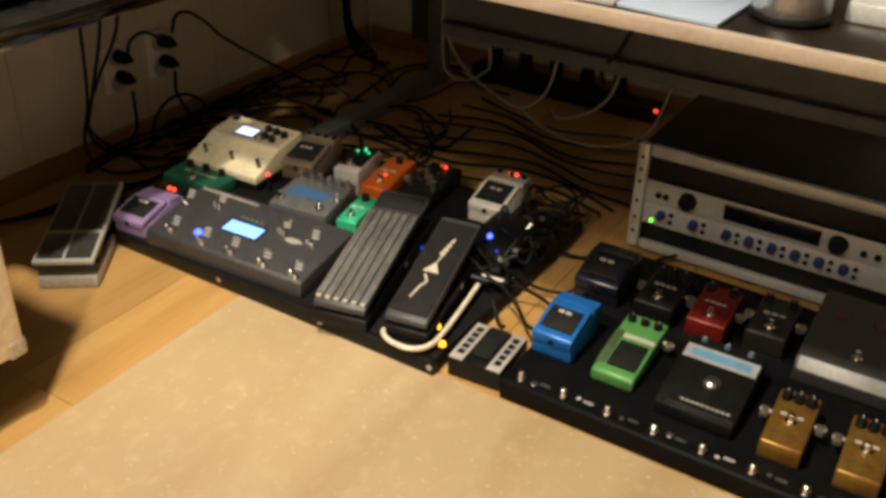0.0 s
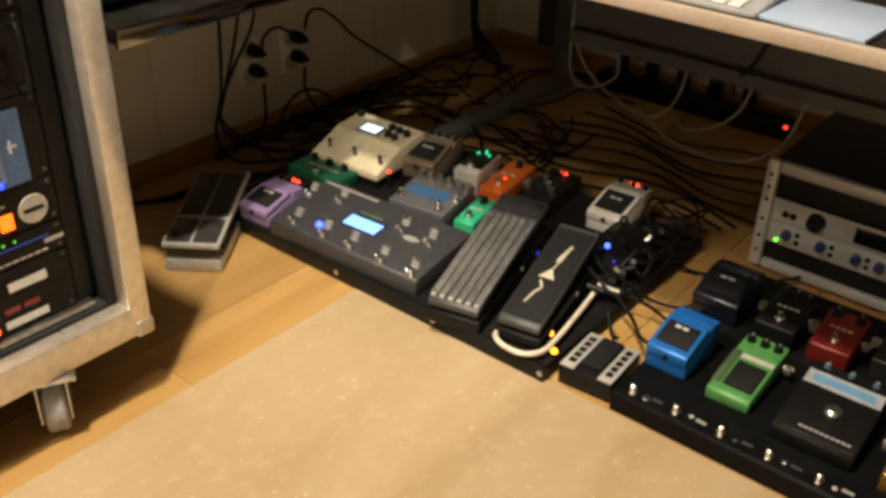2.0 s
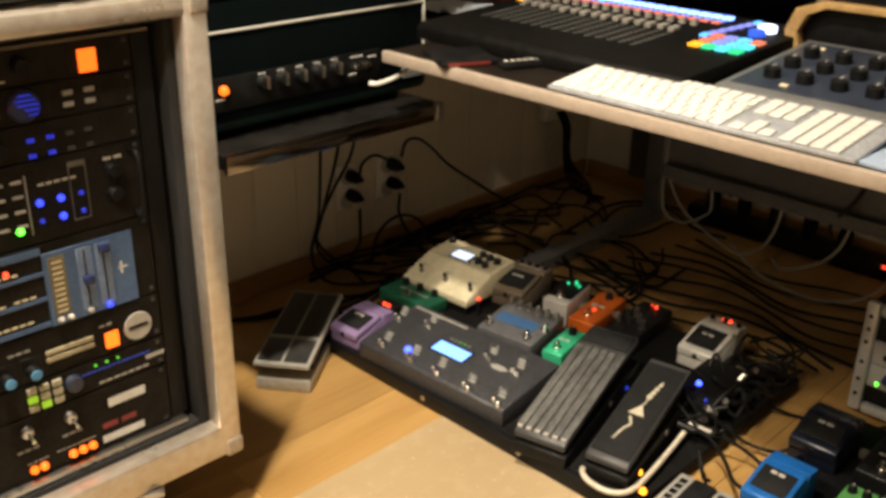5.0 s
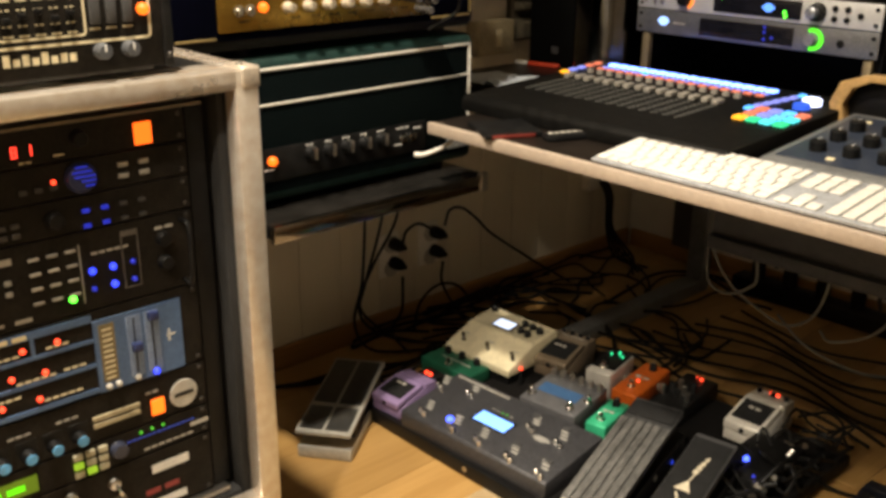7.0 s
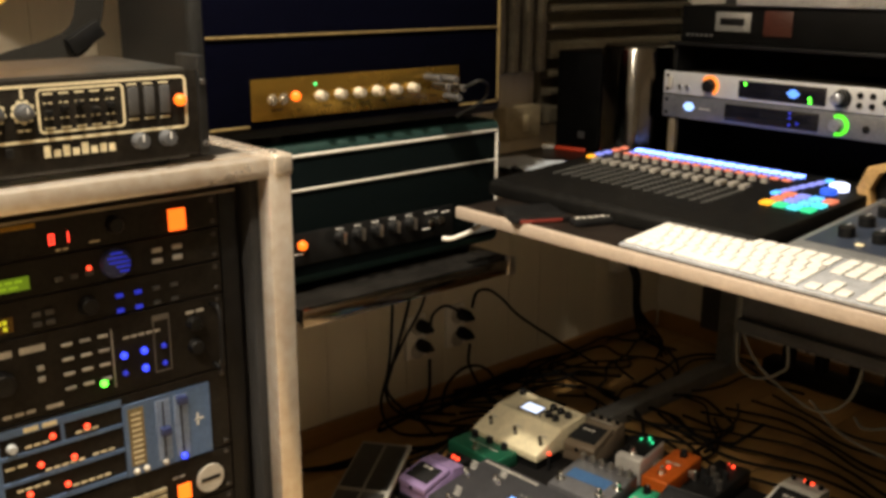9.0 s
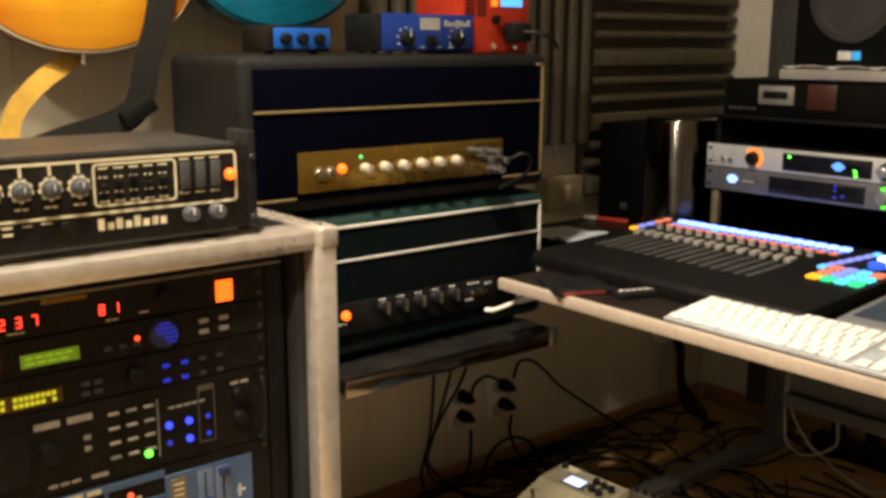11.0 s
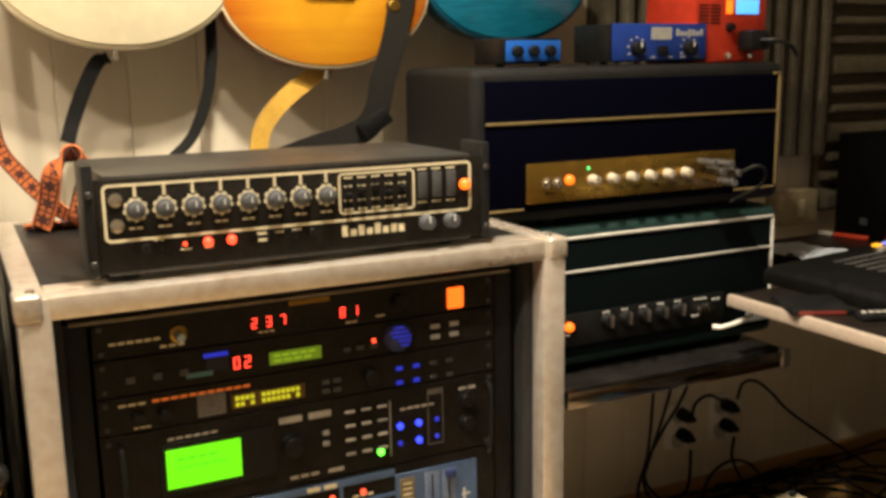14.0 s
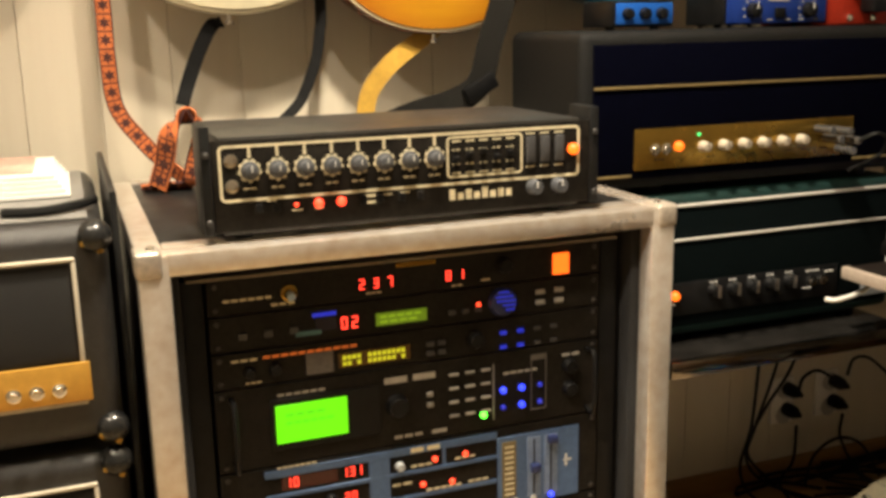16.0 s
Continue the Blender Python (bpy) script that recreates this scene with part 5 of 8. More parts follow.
for k in range(6):
    b = rod(0.0052, 0.026, Matrix.Translation((0.030 + 0.02 * jr.random(), -0.06 + 0.025 * k, 0.030)) @ Euler((jr.uniform(-0.6, 0.6), jr.uniform(0.6, 1.3), jr.uniform(-0.9, 0.9))).to_matrix().to_4x4(), 12)
    part("jack_plug", b, STEEL if k in (1, 4) else BLACK, jb, local=True)
for k in range(16):
    x, y = jr.uniform(-0.83, -0.755), jr.uniform(1.40, 1.66)
    a, pts = jr.uniform(0, 6.28), []
    for s in range(6):
        pts.append((min(max(x, -0.855), -0.735), min(max(y, 1.38), 1.70), 0.072 + 0.022 * math.sin(1.3 * s + k) if s not in (0, 5) else 0.062))
        a += jr.uniform(0.2, 1.3)
        x, y = x + 0.035 * math.cos(a), y + 0.045 * math.sin(a)
    c = thing("patch_lead", "thin black patch lead looped over the junction box", "cable", pts[0], group="patch leads")
    part("lead", tube(pts, 0.0028, 8, 6), CABLE, c)
    if k % 3 == 0:
        part("plug", tube([pts[0], (pts[0][0] + 0.018, pts[0][1] - 0.012, pts[0][2] + 0.006)], 0.0055, 10, 2), STEEL, c)
# Made-up pods that only carry the two blue glows between the wahs.
for x, y in ((-0.964, 1.396), (-0.935, 1.401)):
    bl = thing("lamp_pod", "added black pod with a dim blue glow between the treadles", "lamp", (x, y, ZA))
    part("pod", rod(0.008, 0.020, None, 12), BLACK, bl, local=True)
    bulb(bl, 0, 0, 0.020, 0.0052, glow("soft_blue_glow", (0.03, 0.07, 0.9), 0.8), "added dim blue glow")
for x, y, z in ((-0.783, 1.226, 0.040), (-0.751, 1.190, 0.032)):
    am = thing("amber_lamp", "tiny glowing amber lamp on the board edge", "lamp", (x, y, ZA))
    part("holder", rod(0.006, 0.006, None, 10), BLACK, am, local=True)
    bulb(am, 0, 0, 0.006, 0.0058, glow("lamp_amber", (1.0, 0.36, 0.02), 3.5), "glowing amber lamp")

# ---- things on the foot controller ----
part("deck", rbox(-0.632, 0.548, 1.421, 1.635, 0.0, 0.0375, 0.003), CTRL, floorboard)
for k in range(12):
    x = -0.604 + 0.0714 * k
    s = part("footswitch", turned([(0.0085, 0), (0.0085, 0.003), (0.006, 0.0035), (0.006, 0.008), (0.005, 0.0083), (0.005, 0.015), (0.0035, 0.0165)], 14, Matrix.Translation((x, 1.182, 0.0382))), CHROME, floorboard, "chrome footswitch")
    part("lamp", rod(0.004 if k % 3 else 0.006, 0.002, Matrix.Translation((x + 0.022, 1.184 + 0.006 * (k % 2), 0.0382)), 10), [STEEL, LGREY, DARKGREY][k % 3], floorboard)
    part("label_bar", rbox(x + 0.030, x + 0.046, 1.186, 1.192, 0.0381, 0.0387, 0), GREYPRINT if k % 3 == 1 else DARKGREY, floorboard)
fs = thing("latching_footswitch", "silver and black footswitch wedged between the boards", "footswitch", (-0.687, 1.226, 0.0), 4)
part("case", rbox(-0.046, 0.046, -0.052, 0.052, 0, 0.036, 0.003), BLACK, fs, local=True)
for sx in (-0.0445, 0.0205):
    part("silver_strip", rbox(sx, sx + 0.024, -0.0515, 0.0515, 0.0355, 0.0385, 0.001), paint("silver", (0.50, 0.48, 0.45), 0.4, 0.3), fs, "silver lettered strip", local=True)
part("pedal_pad", rbox(-0.018, 0.018, -0.034, 0.048, 0.0362, 0.043, 0.003), RUBBER, fs, local=True)
for k in range(5):
    part("lettering", rbox(-0.038, -0.026, -0.038 + 0.0165 * k, -0.026 + 0.0165 * k, 0.0386, 0.0392, 0), BLACK, fs, smooth=False, local=True)
    part("lettering", rbox(0.027, 0.038, -0.038 + 0.0165 * k, -0.026 + 0.0165 * k, 0.0386, 0.0392, 0), BLACK, fs, smooth=False, local=True)

GREEN = paint("grass_green", (0.085, 0.27, 0.075), 0.4, 0.1)
od = thing("green_overdrive", "bright green overdrive pedal with a black pad and three knobs", "effect pedal", (-0.486, 1.322, ZB), 1, group="stompboxes")
od.scale = (0.95, 0.87, 1.0)
part("body", prism([(-0.088, 0), (0.082, 0), (0.082, 0.038), (0.040, 0.036), (-0.080, 0.022), (-0.088, 0.018)], 0.072, yz(-0.036), 0.004), GREEN, od, local=True)
OS = Matrix.Translation((0, -0.08, 0.0222)) @ Matrix.Rotation(math.atan2(0.014, 0.12), 4, "X")
b = rbox(-0.018, 0.030, 0.012, 0.078, 0, 0.005, 0.002)
bmesh.ops.transform(b, matrix=OS, verts=b.verts)
part("pedal_pad", b, RUBBER, od, "black rubber pad", local=True)
b = rbox(-0.036, -0.022, 0.012, 0.105, 0, 0.002, 0.001)
bmesh.ops.transform(b, matrix=OS, verts=b.verts)
part("window", b, paint("olive", (0.08, 0.12, 0.06)), od, local=True)
b = rbox(-0.020, 0.034, 0.090, 0.101, 0, 0.0012, 0)
bmesh.ops.transform(b, matrix=OS, verts=b.verts)
part("brand_bar", b, LGREY, od, local=True)
for k in range(3):
    pot(od, -0.023 + 0.023 * k, 0.060, 0.037, 0.0075, 0.011)
plug(od, 1, 0.039, 0.05, 0.02)

lp = thing("black_wide_pedal", "wide black pedal with a pale blue label and steel button", "effect pedal", (-0.352, 1.305, ZB), 1, group="stompboxes")
part("body", prism([(-0.080, 0), (0.080, 0), (0.080, 0.046), (-0.080, 0.024)], 0.118, yz(-0.059), 0.004), BLACK, lp, local=True)
LS = Matrix.Translation((0, -0.08, 0.0242)) @ Matrix.Rotation(math.atan2(0.022, 0.16), 4, "X")
for nm, bb, mm, lab in (("label_plate", rbox(-0.056, 0.056, 0.108, 0.138, 0, 0.001, 0), paint("pale_grey_c", (0.42, 0.43, 0.45)), "pale label"), ("label_print", rbox(-0.046, 0.046, 0.115, 0.131, 0.001, 0.0016, 0), paint("sky", (0.16, 0.36, 0.58)), "sky-blue print"),
                        ("trim_line", rbox(-0.056, 0.056, 0.006, 0.009, 0, 0.0012, 0), STEEL, "")):
    bmesh.ops.transform(bb, matrix=LS, verts=bb.verts)
    part(nm, bb, mm, lp, lab, local=True)
part("button", turned([(0.0125, 0), (0.0125, 0.004), (0.009, 0.008), (0.004, 0.009)], 18, LS @ Matrix.Translation((0.004, 0.068, 0))), STEEL, lp, local=True)
b = bmesh.new()
for k in range(10):
    rbox(-0.026 + 0.0075 * k, -0.0205 + 0.0075 * k, 0.018, 0.0225, 0.0002, 0.0009, 0, bm=b)
bmesh.ops.transform(b, matrix=LS, verts=b.verts)
part("lettering", b, GREYPRINT, lp, smooth=False, local=True)
for k in range(3):
    pot(lp, -0.036 + 0.036 * k, 0.070, 0.045, 0.005, 0.007, paint("slate_blue", (0.08, 0.14, 0.2)))
stomp_box("black_knob_pedal", "black stompbox with three black knobs", -0.500, 1.494, ZB, 0.066, 0.122, 0.038, BLACK, 3, 2)
stomp_box("red_pedal", "deep red stompbox with two black knobs", -0.411, 1.490, ZB, 0.064, 0.108, 0.040, paint("deep_red", (0.14, 0.010, 0.008)), 2, 2, slope=0.004)
stomp_box("black_flat_pedal", "black stompbox with worn edges and one footswitch", -0.320, 1.515, ZB, 0.064, 0.120, 0.038, paint("worn_black", (0.014, 0.014, 0.012), 0.45, 0.0), 2, 2)
stomp_box("gold_pedal", "gold stompbox with chrome footswitch and small knobs", -0.227, 1.281, ZB, 0.058, 0.124, 0.034, mat("gold_worn_paint", (0.30, 0.185, 0.034), 0.36, 0.6, scale=16, bump=0.08, color2=(0.20, 0.085, 0.022)), 3, 2, slope=0.003, switch_y=-0.05)
stomp_box("gold_pedal", "gold stompbox with chrome footswitch and small knobs", -0.124, 1.279, ZB, 0.058, 0.124, 0.034, mat("gold_worn_paint", (0.30, 0.185, 0.034), 0.36, 0.6, scale=16, bump=0.08, color2=(0.20, 0.085, 0.022)), 3, 2, slope=0.003, switch_y=-0.05)
sv = thing("silver_wide_pedal", "wide brushed grey pedal with a bright front lip", "effect pedal", (-0.163, 1.518, ZB), 1, group="stompboxes")
part("body", prism([(-0.10, 0), (0.10, 0), (0.10, 0.058), (-0.088, 0.040), (-0.10, 0.026)], 0.20, yz(-0.10), 0.003), paint("brushed_grey", (0.035, 0.034, 0.033), 0.5, 0.2), sv, local=True)
part("front_lip", prism([(-0.1005, 0.026), (-0.0885, 0.0405), (-0.086, 0.042), (-0.1015, 0.024)], 0.19, yz(-0.095), 0.0005), paint("lip_grey", (0.17, 0.17, 0.175), 0.4, 0.3), sv, "bright front lip", local=True)
for x in (-0.065, 0.0, 0.06):
    part("rubber_button", rod(0.012, 0.004, Matrix.Translation((x, 0.04, 0.0520)), 18), paint("maroon", (0.08, 0.03, 0.02)), sv, local=True)
stomp(sv, -0.02, -0.055, 0.043)

# ---- patch leads between the boards ----
for k, pts in enumerate((((-0.80, 1.36, 0.06), (-0.75, 1.37, 0.055), (-0.70, 1.34, 0.05), (-0.66, 1.30, 0.05), (-0.63, 1.28, 0.06)),
                         ((-0.79, 1.38, 0.055), (-0.73, 1.40, 0.045), (-0.69, 1.41, 0.03), (-0.65, 1.37, 0.05), (-0.63, 1.35, 0.06)),
                         ((-0.74, 1.33, 0.05), (-0.71, 1.30, 0.03), (-0.69, 1.28, 0.045)),
                         ((-0.77, 1.42, 0.06), (-0.72, 1.45, 0.02), (-0.67, 1.46, 0.02), (-0.64, 1.44, 0.05)),
                         ((-0.78, 1.55, 0.05), (-0.72, 1.60, 0.01), (-0.66, 1.63, 0.006), (-0.60, 1.66, 0.006), (-0.55, 1.70, 0.02)))):
    c = thing("patch_lead", "thin black patch lead between pedals", "cable", pts[0], group="patch leads")
    part("lead", tube(pts, 0.0032, 8, 8), CABLE, c)
    if k < 2:
        b = tube([pts[0], tuple(Vector(pts[0]).lerp(Vector(pts[1]), 0.6))], 0.0065, 10, 2)
        part("plug", b, mat("dull_nickel", (0.34, 0.31, 0.27), 0.42, 0.8) if k else BLACK, c)

# ================= on the desk =================
SILVER = mat("silver_panel", (0.60, 0.61, 0.63), 0.38, 0.35, var=0.05, scale=30)


def knob_my(parent, x, z, r, h, m, y, name="knob", label=""):
    return part(name, turned([(r * 1.05, 0), (r, 0.001), (r * 0.92, h * 0.9), (r * 0.8, h)], 20, facing_my(x, y, z)), m, parent, label)


def ring_my(parent, x, z, r0, r1, a0, a1, y, m, name="lit_ring", label=""):
    b = bmesh.new()
    n = 22
    vs = []
    for k in range(n + 1):
        a = radians(a0 + (a1 - a0) * k / n)
        vs.append([b.verts.new((x + r * math.cos(a), yy, z + r * math.sin(a))) for r in (r0, r1) for yy in (y, y - 0.003)])
    for p, q in zip(vs, vs[1:]):
        for i, j in ((0, 2), (2, 3), (3, 1), (1, 0)):
            b.faces.new((p[i], q[i], q[j], p[j]))
    return part(name, b, m, parent, label)


# keyboard: tilted white keys on an aluminium plate
KX0, KX1, KY0 = -1.000, -0.534, 1.206
kb = thing("computer_keyboard", "flat white computer keyboard on an aluminium base", "keyboard", ((KX0 + KX1) / 2, KY0, DZ + 0.001))
KT = Matrix.Rotation(radians(6), 4, "X")
KW = KX1 - KX0


def on_kb(name, bm, m, parent=None, label=""):
    bmesh.ops.transform(bm, matrix=Matrix.Translation((0, 0, 0.004)) @ KT, verts=bm.verts)
    return part(name, bm, m, parent or kb, label, local=True)


on_kb("base_plate", rbox(-KW / 2, KW / 2, 0, 0.131, -0.002, 0.004, 0.002), mat("keyboard_aluminium", (0.42, 0.44, 0.48), 0.4, 0.4), None, "brushed aluminium plate")
part("rear_foot", rbox(-KW / 2 + 0.01, KW / 2 - 0.01, 0.100, 0.118, 0, 0.012, 0.003), LGREY, kb, local=True)
KEY = mat("white_key", (0.60, 0.585, 0.55), 0.45, var=0.02, scale=40)
pitch = 0.0205


def key(x0, y0, w, h):
    b = rbox(x0, x0 + w, y0, y0 + h, 0.0042, 0.0078, 0.0012, 1)
    on_kb("key", b, KEY)


for r in range(6):
    y0 = 0.005 + r * 0.0215
    hh = 0.0192 if r < 5 else 0.0135
    if r == 0:
        x = -KW / 2 + 0.006
        for w in (1, 1, 1, 1.25, 5.2, 1.25, 1, 1, 1):
            key(x, y0, w * pitch - 0.0024, hh)
            x += w * pitch
    else:
        x = -KW / 2 + 0.006
        lead_w = (0, 2.2, 1.75, 1.45, 1.0, 1.0)[r]
        n = (0, 10, 11, 12, 12, 12)[r]
        tail_w = 13.7 - lead_w - n
        for w in [lead_w] + [1] * n + [tail_w]:
            key(x, y0, w * pitch - 0.0024, hh)
            x += w * pitch
    xa = -KW / 2 + 0.006 + 14.1 * pitch
    for c in range(3):
        if r in (3, 4, 5) or r == 0 or (r == 1 and c == 1):
            key(xa + c * pitch, y0, pitch - 0.003, hh)
    xb = xa + 3.4 * pitch
    for c in range(4):
        key(xb + c * pitch, y0, pitch - 0.003, hh)

# trackpad, mouse and the pale box at the far end
tp = thing("trackpad", "pale blue-grey trackpad beside the keyboard", "trackpad", (-0.472, 1.282, DZ + 0.001), -3)
part("pad", prism([(-0.068, -0.070), (0.070, -0.070), (0.070, 0.072), (-0.068, 0.072)], 0.006, None, 0.002), mat("pad_blue_grey", (0.34, 0.42, 0.56), 0.35, 0.1, var=0.03, scale=10), tp, local=True)
sp = thing("desk_speaker", "squat silver round device standing on the desk", "speaker", (-0.350, 1.306, DZ))
sp.scale = (0.84, 0.84, 1.0)
part("body", turned([(0.040, 0), (0.052, 0.004), (0.056, 0.018), (0.053, 0.050), (0.046, 0.075), (0.030, 0.082)], 32), mat("brushed_silver", (0.46, 0.45, 0.44), 0.28, 0.9, var=0.05, scale=20), sp, local=True)
part("base_ring", turned([(0.0535, 0.001), (0.0575, 0.004), (0.0578, 0.009), (0.0565, 0.011)], 32), BLACK, sp, local=True)
wb = thing("pale_device", "pale grey control box with lit keys on the desk", "controller", (-0.178, 1.402, DZ))
part("case", rbox(-0.115, 0.12, -0.07, 0.08, 0, 0.024, 0.003), SILVER, wb, local=True)
for k in range(8):
    part("key", rbox(-0.10 + 0.026 * k, -0.08 + 0.026 * k, -0.03, -0.012, 0.024, 0.028, 0.001), glow("key_orange", (0.9, 0.25, 0.05), 1.2) if k % 2 == 0 else glow("key_blue", (0.2, 0.3, 1.0), 1.5), wb, local=True)

# fader controller
FC = thing("fader_controller", "black motor-fader controller with rows of lit buttons", "mixing controller", (-1.095, 1.515, DZ))
FM = mat("fader_black", (0.0045, 0.0043, 0.004), 0.55, var=0.2, scale=60, bump=0.1, spec=0.1)
FCAP = mat("fader_cap_grey", (0.25, 0.235, 0.21), 0.5, var=0.1, scale=60)
FSLOT = mat("fader_slot_grey", (0.11, 0.11, 0.105), 0.6)
part("body", prism([(-0.200, 0), (0.225, 0), (0.225, 0.046), (0.195, 0.048), (-0.190, 0.030), (-0.200, 0.022)], 0.555, yz(-0.300), 0.004), FM, FC, local=True)
FT = Matrix.Translation((0, -0.19, 0.0302)) @ Matrix.Rotation(math.atan2(0.018, 0.385), 4, "X")


def on_fader(name, bm, m, parent=None, label=""):
    bmesh.ops.transform(bm, matrix=FT, verts=bm.verts)
    return part(name, bm, m, parent or FC, label, local=True)


BTN_BLUE = glow("button_blue_white", (0.17, 0.30, 1.0), 5.0)
BTN_RED = glow("button_salmon", (1.0, 0.26, 0.14), 0.75)
BTN_SKY = glow("button_sky", (0.10, 0.42, 1.0), 1.8)
BTN_PERI = glow("button_periwinkle", (0.30, 0.34, 1.0), 0.9)
BTN_GREEN = glow("button_green", (0.04, 0.75, 0.30), 1.1)
BTN_CYAN = glow("button_cyan", (0.10, 0.80, 0.85), 1.2)
BTN_YEL = glow("button_amber", (1.0, 0.42, 0.02), 1.5)
BTN_WHITE = glow("button_white", (0.7, 0.75, 1.0), 2.6)
step = 0.0235
for k in range(16):
    x = -0.245 + step * k
    on_fader("button", rbox(x - 0.0095, x + 0.0095, 0.358, 0.374, 0, 0.005, 0.002), BTN_BLUE)
    on_fader("button", rbox(x - 0.008, x + 0.008, 0.336, 0.346, 0, 0.004, 0.002), BTN_SKY if k == 4 else BTN_PERI)
    on_fader("button", rbox(x - 0.008, x + 0.008, 0.320, 0.330, 0, 0.004, 0.002), BTN_RED)
    if k < 15:
        on_fader("knob", turned([(0.0072, 0), (0.0065, 0.007), (0.005, 0.008)], 12, Matrix.Translation((x, 0.292, 0))), FCAP)
        s = on_fader("fader_slot", rbox(x - 0.0012, x + 0.0012, 0.105, 0.245, 0, 0.0006, 0), FSLOT)
        on_fader("fader_cap", rbox(x - 0.0065, x + 0.0065, 0.218 + 0.004 * (k % 2), 0.242 + 0.004 * (k % 2), 0.0006, 0.009, 0.002), FCAP, s)
        b = bmesh.new()
        for t in range(9):
            rbox(x - 0.007, x - 0.003, 0.112 + 0.013 * t, 0.114 + 0.013 * t, 0.0002, 0.0006, 0, bm=b)
            rbox(x + 0.003, x + 0.007, 0.112 + 0.013 * t, 0.114 + 0.013 * t, 0.0002, 0.0006, 0, bm=b)
        tagged(on_fader("scale", b, FSLOT), kind="stuff")
for k in range(7):
    on_fader("button", rbox(0.135 + 0.004 * k, 0.147 + 0.004 * k, 0.225 + 0.022 * k, 0.243 + 0.022 * k, 0, 0.005, 0.002), BTN_SKY if k in (0, 6) else BTN_PERI)
cols = [BTN_YEL, BTN_GREEN, BTN_CYAN, BTN_GREEN, BTN_RED, BTN_PERI, BTN_SKY, BTN_CYAN, BTN_RED, BTN_PERI, BTN_SKY, BTN_RED]
for k, m in enumerate(cols):
    x, y = 0.165 + 0.024 * (k % 4), 0.168 + 0.034 * (k // 4)
    on_fader("button", rbox(x - 0.010, x + 0.010, y - 0.011, y + 0.011, 0, 0.006, 0.003), m)
on_fader("jog_wheel", turned([(0.016, 0), (0.016, 0.010), (0.012, 0.012)], 22, Matrix.Translation((0.205, 0.325, 0))), BTN_WHITE, None, "white lit wheel")
on_fader("wheel", turned([(0.014, 0), (0.014, 0.008), (0.011, 0.010)], 22, Matrix.Translation((0.205, 0.290, 0))), glow("wheel_blue", (0.04, 0.14, 0.9), 0.9))
for k, m in enumerate((BTN_YEL, BTN_PERI, BTN_PERI, BTN_RED, BTN_RED)):
    on_fader("button", rbox(-0.290, -0.276, 0.250 + 0.026 * k, 0.266 + 0.026 * k, 0, 0.005, 0.002), m)

# small analogue desk control with knobs, in front on the right
MC = thing("monitor_controller", "grey desktop monitor controller with black knobs", "monitor controller", (-0.66, 1.475, DZ), 0)
MCM = mat("controller_grey", (0.16, 0.165, 0.17), 0.45, 0.3, var=0.08, scale=30)
part("body", prism([(-0.140, 0), (0.15, 0), (0.15, 0.050), (-0.130, 0.026), (-0.140, 0.020)], 0.30, yz(-0.145), 0.003), MCM, MC, local=True)
MT = Matrix.Translation((0, -0.13, 0.0262)) @ Matrix.Rotation(math.atan2(0.024, 0.28), 4, "X")


def on_mc(name, bm, m, parent=None, label=""):
    bmesh.ops.transform(bm, matrix=MT, verts=bm.verts)
    return part(name, bm, m, parent or MC, label, local=True)


on_mc("face", rbox(-0.132, 0.142, 0.020, 0.262, 0, 0.001, 0), mat("blue_black_face", (0.03, 0.04, 0.065), 0.35, 0.2), None, "blue-black face plate")
for r in range(3):
    for c in range(5):
        k = on_mc("knob", turned([(0.0125, 0), (0.012, 0.014), (0.009, 0.016)], 16, Matrix.Translation((-0.095 + 0.05 * c, 0.07 + 0.06 * r, 0.001))), BLACK)
        on_mc("pointer", rbox(-0.0958 + 0.05 * c, -0.0942 + 0.05 * c, 0.07 + 0.06 * r, 0.081 + 0.06 * r, 0.017, 0.0176, 0), WHITEPRINT, k)
for x, y in ((-0.118, 0.235), (-0.10, 0.235), (-0.06, 0.04), (0.02, 0.245), (0.10, 0.245)):
    on_mc("button", rbox(x - 0.006, x + 0.006, y - 0.004, y + 0.004, 0.001, 0.004, 0.001), CREAMPRINT)

